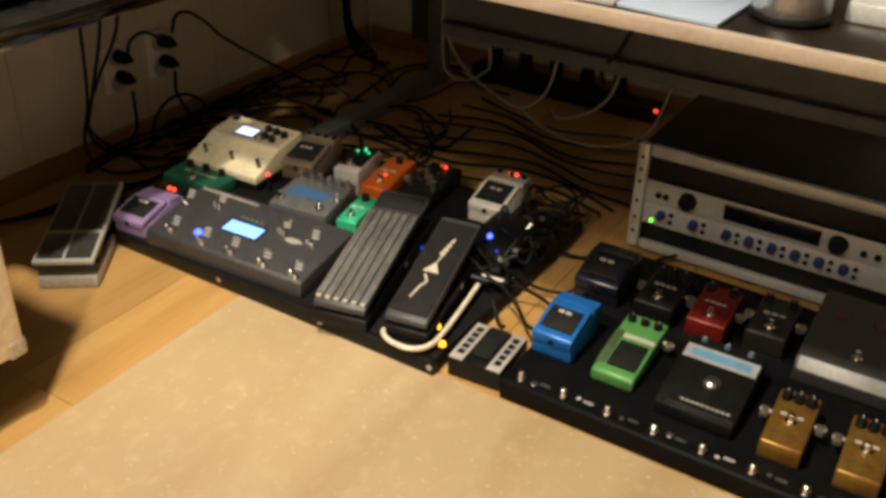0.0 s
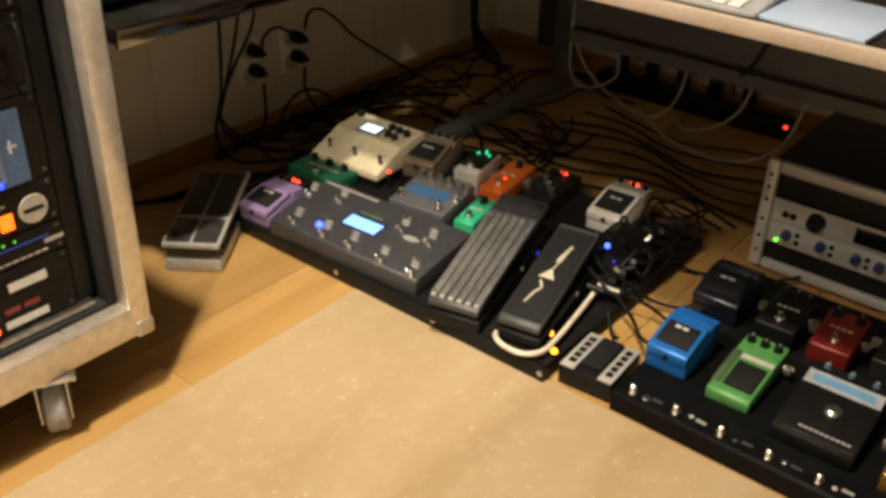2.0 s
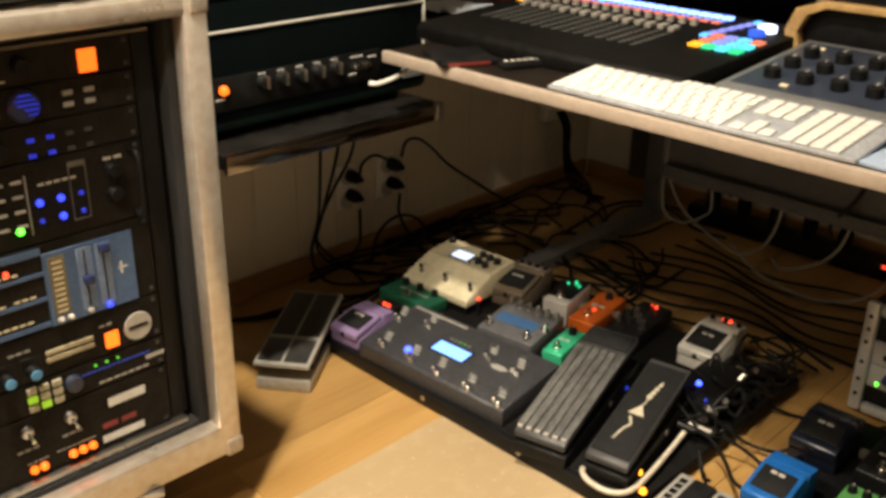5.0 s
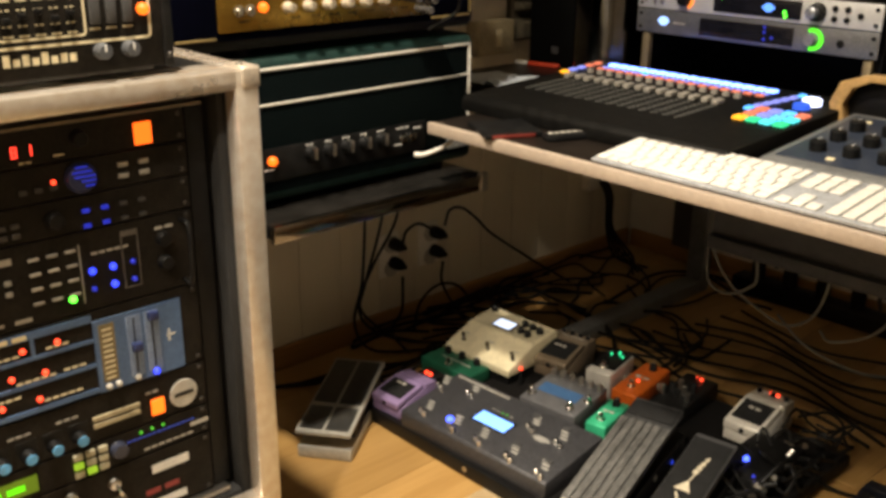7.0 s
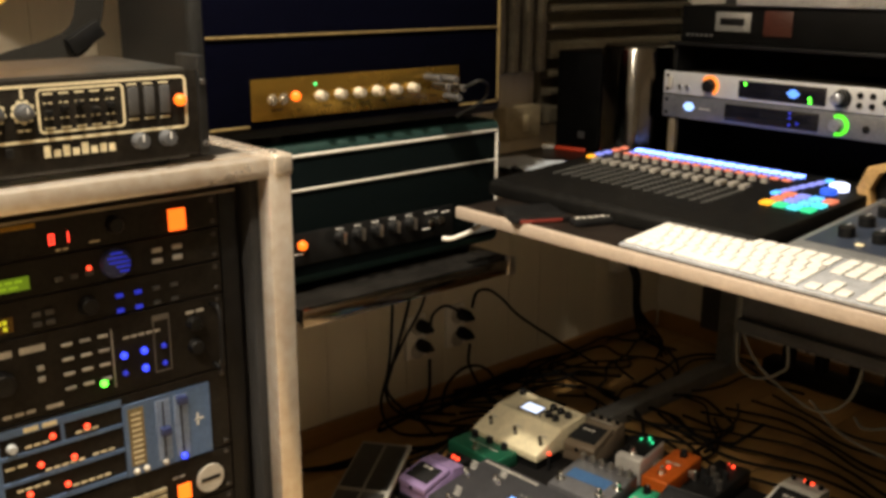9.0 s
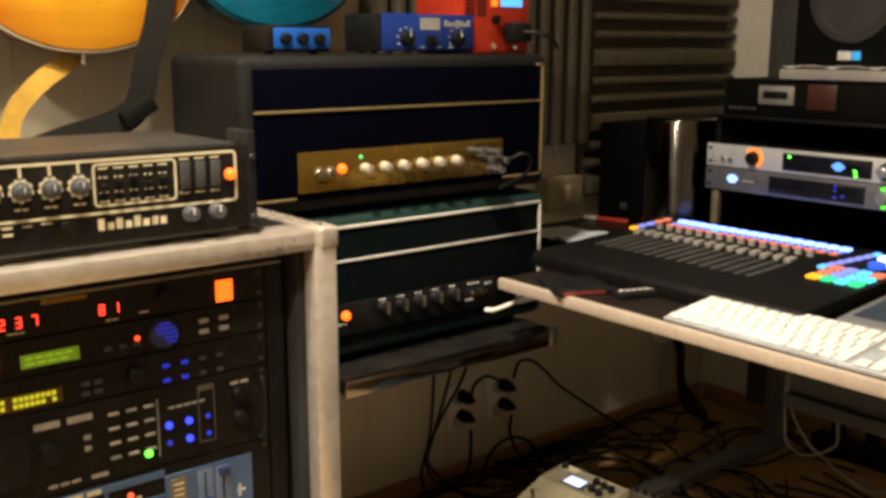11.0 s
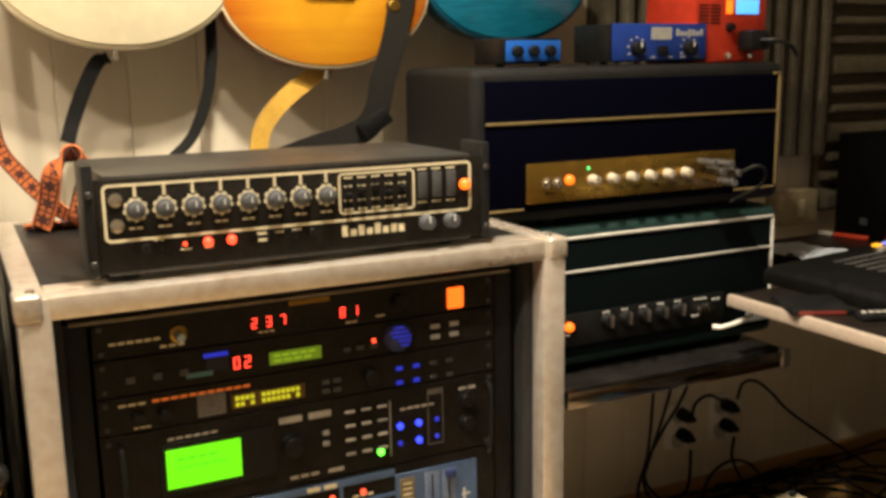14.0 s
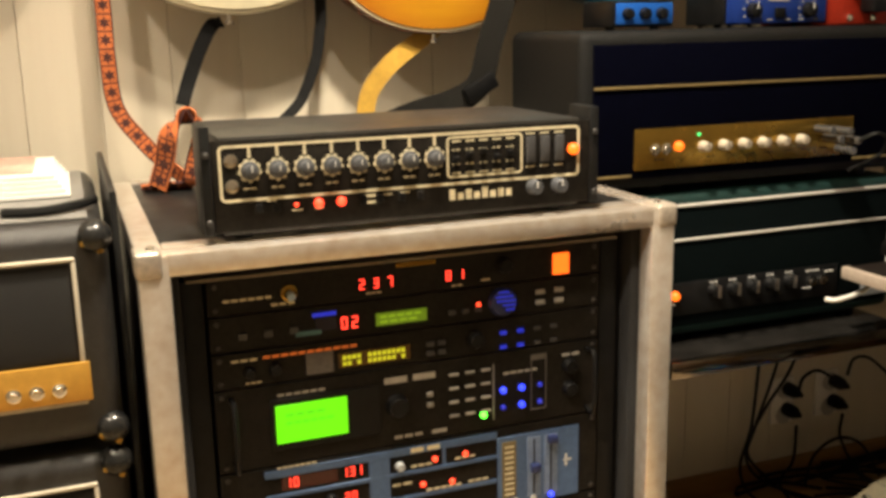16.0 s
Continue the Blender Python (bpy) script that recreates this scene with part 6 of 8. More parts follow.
# two silver and black one-space units behind the faders
RY = 1.78
for z0, z1, lab, front in ((0.777, 0.8235, "silver audio interface with orange-lit knob and blue emblem", SILVER), (0.729, 0.7755, "dark grey audio interface with a green-lit knob", mat("grey_panel", (0.16, 0.165, 0.18), 0.38, 0.5))):
    ui = thing("audio_interface", lab, "audio interface", (-1.1, RY + 0.1, z0), group="desk rack units")
    part("front_panel", rbox(-1.357, -0.850, RY, RY + 0.004, z0 + 0.0005, z1 - 0.0005, 0.001), front, ui)
    part("chassis", rbox(-1.325, -0.882, RY + 0.0045, RY + 0.22, z0 + 0.002, z1 - 0.002, 0.001), PANEL, ui)
    for x in (-1.347, -0.860):
        for z in (z0 + 0.010, z1 - 0.010):
            part("rack_screw", rod(0.0038, 0.003, facing_my(x, RY, z), 10), BLACK, ui)
    zc = (z0 + z1) / 2
    if front is SILVER:
        knob_my(ui, -1.245, zc, 0.0135, 0.014, BLACK, RY)
        ring_my(ui, -1.245, zc, 0.0145, 0.0205, -60, 150, RY, glow("ring_orange", (1.0, 0.26, 0.04), 1.4), label="orange lit ring")
        d = part("display", rbox(-1.180, -0.998, RY - 0.002, RY, z0 + 0.006, z1 - 0.007, 0.001), mat("black_glass", (0.008, 0.008, 0.012), 0.1), ui, "black glass display")
        part("emblem", prism([(-0.014, 0), (-0.004, 0.008), (0.004, 0.008), (0.014, 0), (0.004, -0.008), (-0.004, -0.008)], 0.001, facing_my(-1.063, RY - 0.002, zc)), glow("emblem_blue", (0.12, 0.32, 1.0), 1.6), d, "glowing blue emblem")
        for dx, dz in ((-1.165, 0.010), (-1.030, -0.006), (-1.028, -0.013)):
            part("lamp", rod(0.003, 0.001, facing_my(dx, RY - 0.002, zc + dz), 10), LED_GREEN, d)
        kt = knob_my(ui, -0.968, zc, 0.0165, 0.012, BLACK, RY)
        part("cap", turned([(0.0105, 0), (0.010, 0.012), (0.008, 0.0135)], 20, facing_my(-0.970, RY - 0.012, zc)), mat("satin_knob", (0.42, 0.44, 0.5), 0.3, 0.7), kt, "satin metal cap")
        for x, z in ((-0.935, 0.009), (-0.912, 0.009), (-0.935, -0.009), (-0.912, -0.009), (-0.888, 0.0), (-1.315, -0.008), (-1.298, -0.008)):
            part("button", rod(0.0055, 0.004, facing_my(x, RY, zc + z), 12), BLACK if x > -1.2 else STEEL, ui)
        part("switch", rbox(-1.346, -1.334, RY - 0.004, RY, zc - 0.012, zc + 0.012, 0.002), LGREY, ui)
    else:
        part("emblem", prism([(-0.014, 0), (-0.006, 0.0085), (0.006, 0.0085), (0.014, 0), (0.006, -0.0085), (-0.006, -0.0085)], 0.001, facing_my(-1.292, RY, zc + 0.002)), glow("emblem_pale", (0.35, 0.55, 1.0), 1.8), ui, "glowing pale blue emblem")
        d = part("display", rbox(-1.207, -1.008, RY - 0.002, RY, z0 + 0.006, z1 - 0.007, 0.001), mat("black_glass", (0.008, 0.008, 0.012), 0.1), ui, "black glass display")
        for dx, dz in ((-1.066, 0.012), (-1.066, 0.003), (-1.050, -0.006), (-1.066, -0.010)):
            part("lamp", rod(0.003, 0.001, facing_my(dx, RY - 0.002, zc + dz), 8), BLUEDIM, d)
        knob_my(ui, -0.970, zc, 0.0125, 0.018, mat("satin_knob", (0.42, 0.44, 0.5), 0.3, 0.7), RY)
        ring_my(ui, -0.970, zc, 0.0135, 0.0200, -110, 120, RY, glow("ring_green", (0.12, 1.0, 0.03), 1.2), label="green lit ring")
        part("socket", rod(0.007, 0.003, facing_my(-0.918, RY, zc - 0.002), 14), BLACK, ui)
        b = bmesh.new()
        for k in range(4):
            rbox(-1.268 + 0.007 * k, -1.263 + 0.007 * k, RY - 0.0005, RY, zc - 0.002, zc + 0.002, 0, bm=b)
        part("lettering", b, LGREY, ui, smooth=False, kind="stuff")

# the stand that holds them, the machines above and the monitor
hutch = thing("desk_rack", "black steel desktop rack frame holding audio units", "desk rack", (-1.1, RY + 0.12, DZ))
for x0 in (-1.345, -0.876):
    part("post", rbox(x0, x0 + 0.016, RY + 0.006, RY + 0.022, DZ, 0.726, 0.002), mat("brass_post", (0.32, 0.26, 0.16), 0.4, 0.7), hutch, "dull brass post")
    part("side", rbox(x0 - 0.010 if x0 < -1.1 else x0 + 0.0165, x0 if x0 < -1.1 else x0 + 0.027, RY + 0.024, RY + 0.24, DZ, 0.875, 0.002), BLACK, hutch)
part("rack_top", rbox(-1.356, -0.848, RY + 0.005, RY + 0.24, 0.8755, 0.882, 0.001), BLACK, hutch)
# Added black sheet that keeps the gaps dark by hiding the lit wall.
part("back_plate", rbox(-1.356, -0.40, RY + 0.2405, RY + 0.248, DZ, 0.9555, 0.001), BLACK, hutch)
part("tray", rbox(-1.328, -0.878, RY + 0.024, RY + 0.238, 0.7245, 0.7285, 0.001), BLACK, hutch)
deck = thing("cassette_deck", "black machine with a small silver window on the rack", "tape deck", (-1.06, 1.92, 0.8822))
part("body", rbox(-1.345, -0.78, RY + 0.03, RY + 0.24, 0.8822, 0.955, 0.003), mat("deck_black", (0.004, 0.004, 0.004), 0.5, spec=0.08), deck)
win = part("window", rbox(-1.262, -1.183, RY + 0.026, RY + 0.030, 0.906, 0.943, 0.002), mat("deck_silver", (0.30, 0.30, 0.29), 0.4, 0.4), deck, "silver framed window")
part("slot", rbox(-1.250, -1.196, RY + 0.0245, RY + 0.0258, 0.918, 0.932, 0.001), BLACK, win)
part("window", rbox(-1.155, -1.095, RY + 0.027, RY + 0.030, 0.900, 0.948, 0.002), mat("deck_redwood", (0.05, 0.015, 0.01), 0.4), deck, "dark red window")
for k in range(6):
    part("button", rbox(-1.33 + 0.011 * k, -1.323 + 0.011 * k, RY + 0.027, RY + 0.030, 0.893, 0.899, 0.001), DARKGREY, deck)
mshelf = thing("monitor_shelf", "grey shelf board above the rack", "shelf", (-0.9, 2.05, 0.956))
part("board", rbox(-1.215, -0.4, RY + 0.02, 2.25, 0.9565, 0.976, 0.003), mat("shelf_grey", (0.30, 0.29, 0.27), 0.5), mshelf)
part("support", rbox(-0.77, -0.74, RY + 0.05, 2.2, DZ, 0.9562, 0.003), DESKSTEEL, mshelf)
mon = thing("monitor_speaker", "black studio monitor loudspeaker with a round cone", "loudspeaker", (-1.08, 1.93, 0.976))
part("cabinet", rbox(-1.20, -0.965, RY + 0.04, RY + 0.27, 0.9765, 1.34, 0.008, 3), mat("monitor_black", (0.004, 0.004, 0.004), 0.55, spec=0.08), mon)
cone = part("cone", turned([(0.088, 0), (0.086, 0.005), (0.074, 0.006), (0.070, 0.001), (0.030, -0.022), (0.028, -0.016), (0.012, -0.010)], 36, facing_my(-1.083, RY + 0.0395, 1.112)), mat("cone_grey", (0.03, 0.03, 0.032), 0.5), mon)
part("tweeter", turned([(0.034, 0), (0.030, 0.004), (0.014, 0.001), (0.010, 0.005)], 26, facing_my(-1.083, RY + 0.0395, 1.262)), mat("cone_grey", (0.03, 0.03, 0.032), 0.5), mon)
part("badge", rbox(-1.105, -1.078, RY + 0.036, RY + 0.0395, 0.994, 1.010, 0.001), WHITEPRINT, mon)
part("badge_lamp", rbox(-1.077, -1.060, RY + 0.036, RY + 0.0395, 0.994, 1.010, 0.002), glow("badge_cyan", (0.05, 0.4, 0.8), 0.8), mon)
pap = thing("paper_sheet", "white crumpled paper on the shelf edge", "paper", (-1.1, 1.81, 0.976))
b = bmesh.new()
bmesh.ops.create_grid(b, x_segments=14, y_segments=6, size=0.5)
for v in b.verts:
    x, y = v.co.x, v.co.y
    v.co = Vector((-1.09 + x * 0.24, 1.822 + y * 0.036, 0.9775 + 0.007 * abs(math.sin(9 * x + 5 * y)) * (0.5 - y)))
bmesh.ops.solidify(b, geom=list(b.faces), thickness=0.0008)
part("sheet", b, WHITEPLASTIC, pap)

# black speakers/box and can at the back corner
def round_rect(x0, x1, y0, y1, r, n=6):
    pts = []
    for cx, cy, a0 in ((x1 - r, y1 - r, 0), (x0 + r, y1 - r, 90), (x0 + r, y0 + r, 180), (x1 - r, y0 + r, 270)):
        pts += [(cx + r * math.cos(radians(a0 + 90 * k / n)), cy + r * math.sin(radians(a0 + 90 * k / n))) for k in range(n + 1)]
    return pts


pc = thing("black_cylinder_computer", "glossy black cylinder with a chrome highlight strip", "computer", (-1.470, 1.842, DZ))
GLOSS = mat("gloss_black", (0.13, 0.125, 0.12), 0.13, 1.0, var=0.05, scale=8, bump=0)
gb_ = GLOSS.node_tree.nodes["Principled BSDF"]
turn_z = GLOSS.node_tree.nodes.new("ShaderNodeTangent")
turn_z.direction_type, turn_z.axis = "RADIAL", "Z"
GLOSS.node_tree.links.new(turn_z.outputs[0], gb_.inputs["Tangent"])
gb_.inputs["Anisotropic"].default_value, gb_.inputs["Anisotropic Rotation"].default_value = 0.95, 0.25
part("shell", turned([(0.078, 0.002), (0.082, 0.006), (0.082, 0.240), (0.078, 0.246), (0.066, 0.246), (0.064, 0.228), (0.01, 0.224)], 48), GLOSS, pc, local=True)
part("rim", turned([(0.069, 0.2465), (0.076, 0.2465), (0.078, 0.2485), (0.074, 0.250), (0.069, 0.2495)], 48), CHROME, pc, "chrome rim", local=True)
part("foot", turned([(0.060, 0.0), (0.066, 0.0), (0.066, 0.003), (0.060, 0.003)], 30), BLACK, pc, local=True)
bx = thing("black_speaker_box", "small matt black loudspeaker behind the amplifiers", "loudspeaker", (-1.60, 1.88, DZ))
part("cabinet", prism(round_rect(-0.092, 0.062, -0.07, 0.08, 0.02), 0.225, None, 0.004), mat("matt_black", (0.003, 0.003, 0.003), 0.7, bump=0.2, spec=0.05), bx, local=True)
part("badge", rbox(-0.012, 0.008, -0.0725, -0.07, 0.03, 0.046, 0.001), DARKGREY, bx, local=True)
part("side_table", rbox(-1.70, -1.361, 1.50, 2.05, DZ - 0.038, DZ - 0.0005, 0.003), DESKTOP, desk)
bb = thing("beige_box", "small beige wall box behind the amplifiers", "junction box", (WX, 1.765, 0.632))
part("box", rbox(0.0005, 0.045, -0.065, 0.055, 0, 0.08, 0.004), mat("beige_plastic", (0.42, 0.35, 0.22), 0.5), bb, local=True)
part("switch", rbox(0.0452, 0.049, -0.010, 0.010, 0.02, 0.06, 0.002), CREAMPRINT, bb, local=True)
ru = thing("red_marker", "short red plastic strip lying on the desk", "marker", (-1.615, 1.788, DZ), 15)
part("body", rbox(-0.04, 0.04, -0.006, 0.006, 0, 0.010, 0.004), mat("red_plastic", (0.5, 0.05, 0.02), 0.4), ru, local=True)
part("cap", rbox(-0.075, -0.041, -0.006, 0.006, 0, 0.010, 0.004), LGREY, ru, local=True)
cl = thing("crumpled_tissue", "crumpled pale tissue on the desk", "tissue", (-1.545, 1.575, DZ))
b = bmesh.new()
bmesh.ops.create_grid(b, x_segments=16, y_segments=12, size=0.5)
for v in b.verts:
    n = noise.noise(Vector((v.co.x * 5, v.co.y * 5, 3)))
    v.co = Vector((v.co.x * 0.18 + 0.01 * n, v.co.y * 0.13, 0.004 + 0.018 * abs(n) * (1 - 3.2 * v.co.x * v.co.x)))
bmesh.ops.solidify(b, geom=list(b.faces), thickness=0.001)
part("sheet", b, mat("tissue_blue_white", (0.50, 0.55, 0.62), 0.8), cl, local=True)
ph = thing("telephone", "black mobile phone with a red edge on the desk", "phone", (-1.216, 1.250, DZ), 64)
part("body", rbox(-0.050, 0.050, -0.042, 0.060, 0, 0.010, 0.003), BLACK, ph, local=True)
part("edge", rbox(-0.040, 0.034, -0.0436, -0.0422, 0.002, 0.008, 0.0005), mat("red_rubber", (0.14, 0.018, 0.012), 0.5), ph, "dull red edge", local=True)
rm = thing("remote_control", "slim black remote control with pale buttons", "remote control", (-1.118, 1.302, DZ), 69)
part("body", rbox(-0.050, 0.050, -0.014, 0.014, 0, 0.012, 0.004), BLACK, rm, local=True)
for k in range(8):
    part("button", rbox(-0.044 + 0.0115 * k, -0.037 + 0.0115 * k, -0.004, 0.004, 0.0118, 0.0135, 0.001), LGREY, rm, local=True)
arm = thing("curved_monitor_base", "black rounded base with a tan wooden edge", "stand", (-0.70, 1.83, DZ))
part("body", prism([(-0.10, 0), (-0.145, 0.02), (-0.155, 0.055), (-0.14, 0.088), (-0.10, 0.103), (0.5, 0.108), (0.5, 0)], 0.30, Matrix.Translation((0, 0.14, 0)) @ Matrix.Rotation(radians(90), 4, "X"), 0.004), BLACK, arm, local=True)
part("wood_edge", prism([(-0.102, 0.0), (-0.149, 0.018), (-0.160, 0.055), (-0.145, 0.092), (-0.10, 0.108), (0.5, 0.113), (0.5, 0.103), (-0.095, 0.097), (-0.125, 0.083), (-0.138, 0.055), (-0.130, 0.025), (-0.095, 0.008)], 0.022, Matrix.Translation((0, -0.1605, 0)) @ Matrix.Rotation(radians(90), 4, "X"), 0.001), mat("tan_wood", (0.42, 0.26, 0.10), 0.5), arm, "tan wooden edge", local=True)

# white jack bracket by the green head
gb = thing("desk_hook", "white bent wire hook at the desk corner", "hook", (-1.36, 1.22, DZ - 0.06))
part("wire", tube([(-1.335, 1.150, 0.575), (-1.330, 1.170, 0.573), (-1.345, 1.235, 0.576), (-1.352, 1.262, 0.590), (-1.345, 1.262, 0.6)], 0.004, 8, 6), WHITEPLASTIC, gb)

# ================= rack on the floor under the desk =================
SR = thing("floor_rack", "silver-edged rack on the floor with two silver rack units", "rack case", (-0.38, 1.80, 0))
SY0 = 1.70
part("shell", rbox(-0.648, -0.098, SY0 + 0.016, 2.05, 0.012, 0.226, 0.004), BLACKPLY, SR)
for x in (-0.655, -0.115):
    part("front_post", rbox(x, x + 0.024, SY0, SY0 + 0.0155, 0.010, 0.228, 0.006), SILVER, SR)
    for z in (0.045, 0.075, 0.11, 0.15, 0.175, 0.2):
        part("bolt_hole", rod(0.004, 0.001, facing_my(x + 0.012, SY0, z), 10), BLACK, SR)
part("front_rail", rbox(-0.6305, -0.1155, SY0, SY0 + 0.0155, 0.204, 0.228, 0.006), SILVER, SR, "worn silver edge")
part("front_rail", rbox(-0.6305, -0.1155, SY0, SY0 + 0.0155, 0.010, 0.030, 0.006), SILVER, SR, "worn silver edge")
for x in (-0.6, -0.15):
    for y in (1.76, 2.0):
        part("foot", rod(0.014, 0.012, Matrix.Translation((x, y, 0)), 12), RUBBER, SR)
for z0, z1, lab in ((0.112, 0.156, "silver rack unit with black display and large knobs"), (0.066, 0.110, "silver preamp unit with a row of blue knobs")):
    ui = thing("preamp_unit", lab, "rack unit", (-0.38, SY0 + 0.05, z0), group="units in the floor rack")
    part("front_panel", rbox(-0.630, -0.116, SY0 + 0.006, SY0 + 0.010, z0, z1, 0.001), SILVER, ui)
    part("chassis", rbox(-0.61, -0.136, SY0 + 0.0105, SY0 + 0.0155, z0 + 0.003, z1 - 0.003, 0.0005), PANEL, ui)
    zc = (z0 + z1) / 2
    if z0 > 0.1:
        for x in (-0.548, -0.278):
            knob_my(ui, x, zc, 0.016, 0.016, BLACK, SY0 + 0.006)
        part("display", rbox(-0.480, -0.308, SY0 + 0.004, SY0 + 0.006, z0 + 0.007, z1 - 0.006, 0.001), mat("black_glass", (0.008, 0.008, 0.012), 0.1), ui)
        for x in (-0.604, -0.590, -0.235, -0.212, -0.185, -0.16):
            part("button", rod(0.006, 0.005, facing_my(x, SY0 + 0.006, zc - 0.004), 12), BLACK, ui)
    else:
        for k in range(8):
            x = -0.594 + 0.0635 * k if k < 3 else -0.594 + 0.0635 * 2 + 0.0415 * (k - 2)
            knob_my(ui, x, zc + 0.003, 0.0088, 0.014, mat("blue_knob", (0.025, 0.035, 0.14), 0.4), SY0 + 0.006, label="dark blue knob")
            for dx, dz in ((0.019, 0.008), (0.019, -0.007)):
                part("button", rod(0.0045, 0.004, facing_my(x + dx, SY0 + 0.006, zc + dz), 10), BLACK, ui)
        part("lamp", rod(0.003, 0.002, facing_my(-0.612, SY0 + 0.006, zc - 0.014), 10), LED_GREEN, ui)

# ================= along the west wall =================
# foam sound panels in the corner
FOAMG = mat("foam_charcoal", (0.105, 0.088, 0.058), 0.85, var=0.15, scale=40, bump=0.4)
fp = thing("foam_panel", "charcoal ridged acoustic foam with level ribs in the corner", "acoustic panel", (WX, 2.12, 0.66))
part("backing", rbox(WX + 0.001, WX + 0.022, 1.835, 2.392, 0.655, 1.62, 0.002), FOAMG, fp)
rz_, odd = 0.66, 0
while rz_ < 1.60:
    hh = 0.050 if odd % 3 == 0 else 0.026
    part("rib", prism([(0, 0), (hh, 0), (hh - 0.007, 0.036), (0.007, 0.036)], 0.553, Matrix.Translation((WX + 0.0222, 2.390, rz_)) @ Matrix(((0, 1, 0, 0), (0, 0, -1, 0), (1, 0, 0, 0), (0, 0, 0, 1))), 0.003), FOAMG, fp)
    rz_ += hh + 0.017
    odd += 1
fv = thing("foam_panel", "charcoal acoustic foam with upright ribs beside the amplifier", "acoustic panel", (WX, 1.6, 0.66))
part("backing", rbox(WX + 0.001, WX + 0.02, 1.20, 1.832, 0.79, 1.62, 0.002), FOAMG, fv)
for k in range(14):
    y = 1.206 + k * 0.045
    part("rib", prism([(0, 0), (0.030, 0), (0.024, 0.040), (0.006, 0.040)], 0.826, Matrix.Translation((WX + 0.0202, y, 0.7920)) @ Matrix(((0, 1, 0, 0), (1, 0, 0, 0), (0, 0, 1, 0), (0, 0, 0, 1))), 0.003), FOAMG, fv)
setting("window_pillar", rbox(-1.60, -1.52, NY - 0.05, NY - 0.001, 0.053, TOP - 0.001, 0.004), mat("post_grey", (0.07, 0.07, 0.07), 0.5), "grey upright post at the window", "post")

# ---- guitars ----


def body_outline(n, waist, lower, upper, length, horn):
    """Half widths along a guitar body, mirrored; the bottom at 0."""
    pts = []
    for k in range(n + 1):
        t = (k / n) ** 1.8
        z = length * t
        if t < 0.42:
            w = lower * math.sqrt(max(0.0, 1 - ((0.30 - t) / 0.30) ** 2)) if t < 0.30 else lower + (waist - lower) * (0.5 - 0.5 * math.cos(math.pi * (t - 0.30) / 0.26))
        elif t < 0.56:
            w = lower + (waist - lower) * (0.5 - 0.5 * math.cos(math.pi * (t - 0.30) / 0.26))
        elif t < 0.80:
            w = waist + (upper - waist) * (0.5 - 0.5 * math.cos(math.pi * (t - 0.56) / 0.24))
        else:
            w = upper * math.sqrt(max(0.0, 1 - ((t - 0.80) / 0.20) ** 2)) * (1 - horn) + upper * horn * (1 - (t - 0.80) / 0.2)
        pts.append((w, z))
    left = [(-w, z) for w, z in reversed(pts) if w > 1e-4]
    return [(w, z) for w, z in pts if w > 1e-4] + left


def burst(name, centre, edge, cy, cz, ry, rz):
    """A clear-coated maple top that darkens to its rim."""
    m = bpy.data.materials.new(name)
    m.use_nodes = True
    nt = m.node_tree
    b = nt.nodes["Principled BSDF"]
    tc, mp, g = nt.nodes.new("ShaderNodeTexCoord"), nt.nodes.new("ShaderNodeMapping"), nt.nodes.new("ShaderNodeTexGradient")
    g.gradient_type = "SPHERICAL"
    mp.inputs["Location"].default_value = (0, -cy / ry, -cz / rz)
    mp.inputs["Scale"].default_value = (0.001, 1 / ry, 1 / rz)
    nt.links.new(tc.outputs["Object"], mp.inputs[0])
    nt.links.new(mp.outputs[0], g.inputs[0])
    ramp = nt.nodes.new("ShaderNodeValToRGB")
    e = ramp.color_ramp.elements
    e[0].position, e[0].color = 0.0, (*edge, 1)
    e[1].position, e[1].color = 0.55, (*centre, 1)
    nz = nt.nodes.new("ShaderNodeTexNoise")
    nz.inputs["Scale"].default_value = 14
    mp2 = nt.nodes.new("ShaderNodeMapping")
    mp2.inputs["Scale"].default_value = (1, 0.4, 5)
    nt.links.new(tc.outputs["Object"], mp2.inputs[0])
    nt.links.new(mp2.outputs[0], nz.inputs["Vector"])
    ad = nt.nodes.new("ShaderNodeMath")
    ad.operation, ad.inputs[1].default_value = "MULTIPLY_ADD", 0.30
    sb = nt.nodes.new("ShaderNodeMath")
    sb.operation, sb.inputs[1].default_value = "SUBTRACT", 0.15
    nt.links.new(nz.outputs[0], ad.inputs[0])
    nt.links.new(g.outputs[0], ad.inputs[2])
    nt.links.new(ad.outputs[0], sb.inputs[0])
    nt.links.new(sb.outputs[0], ramp.inputs[0])
    nt.links.new(ramp.outputs[0], b.inputs["Base Color"])
    b.inputs["Roughness"].default_value, b.inputs["Coat Weight"].default_value = 0.25, 0.6
    return m


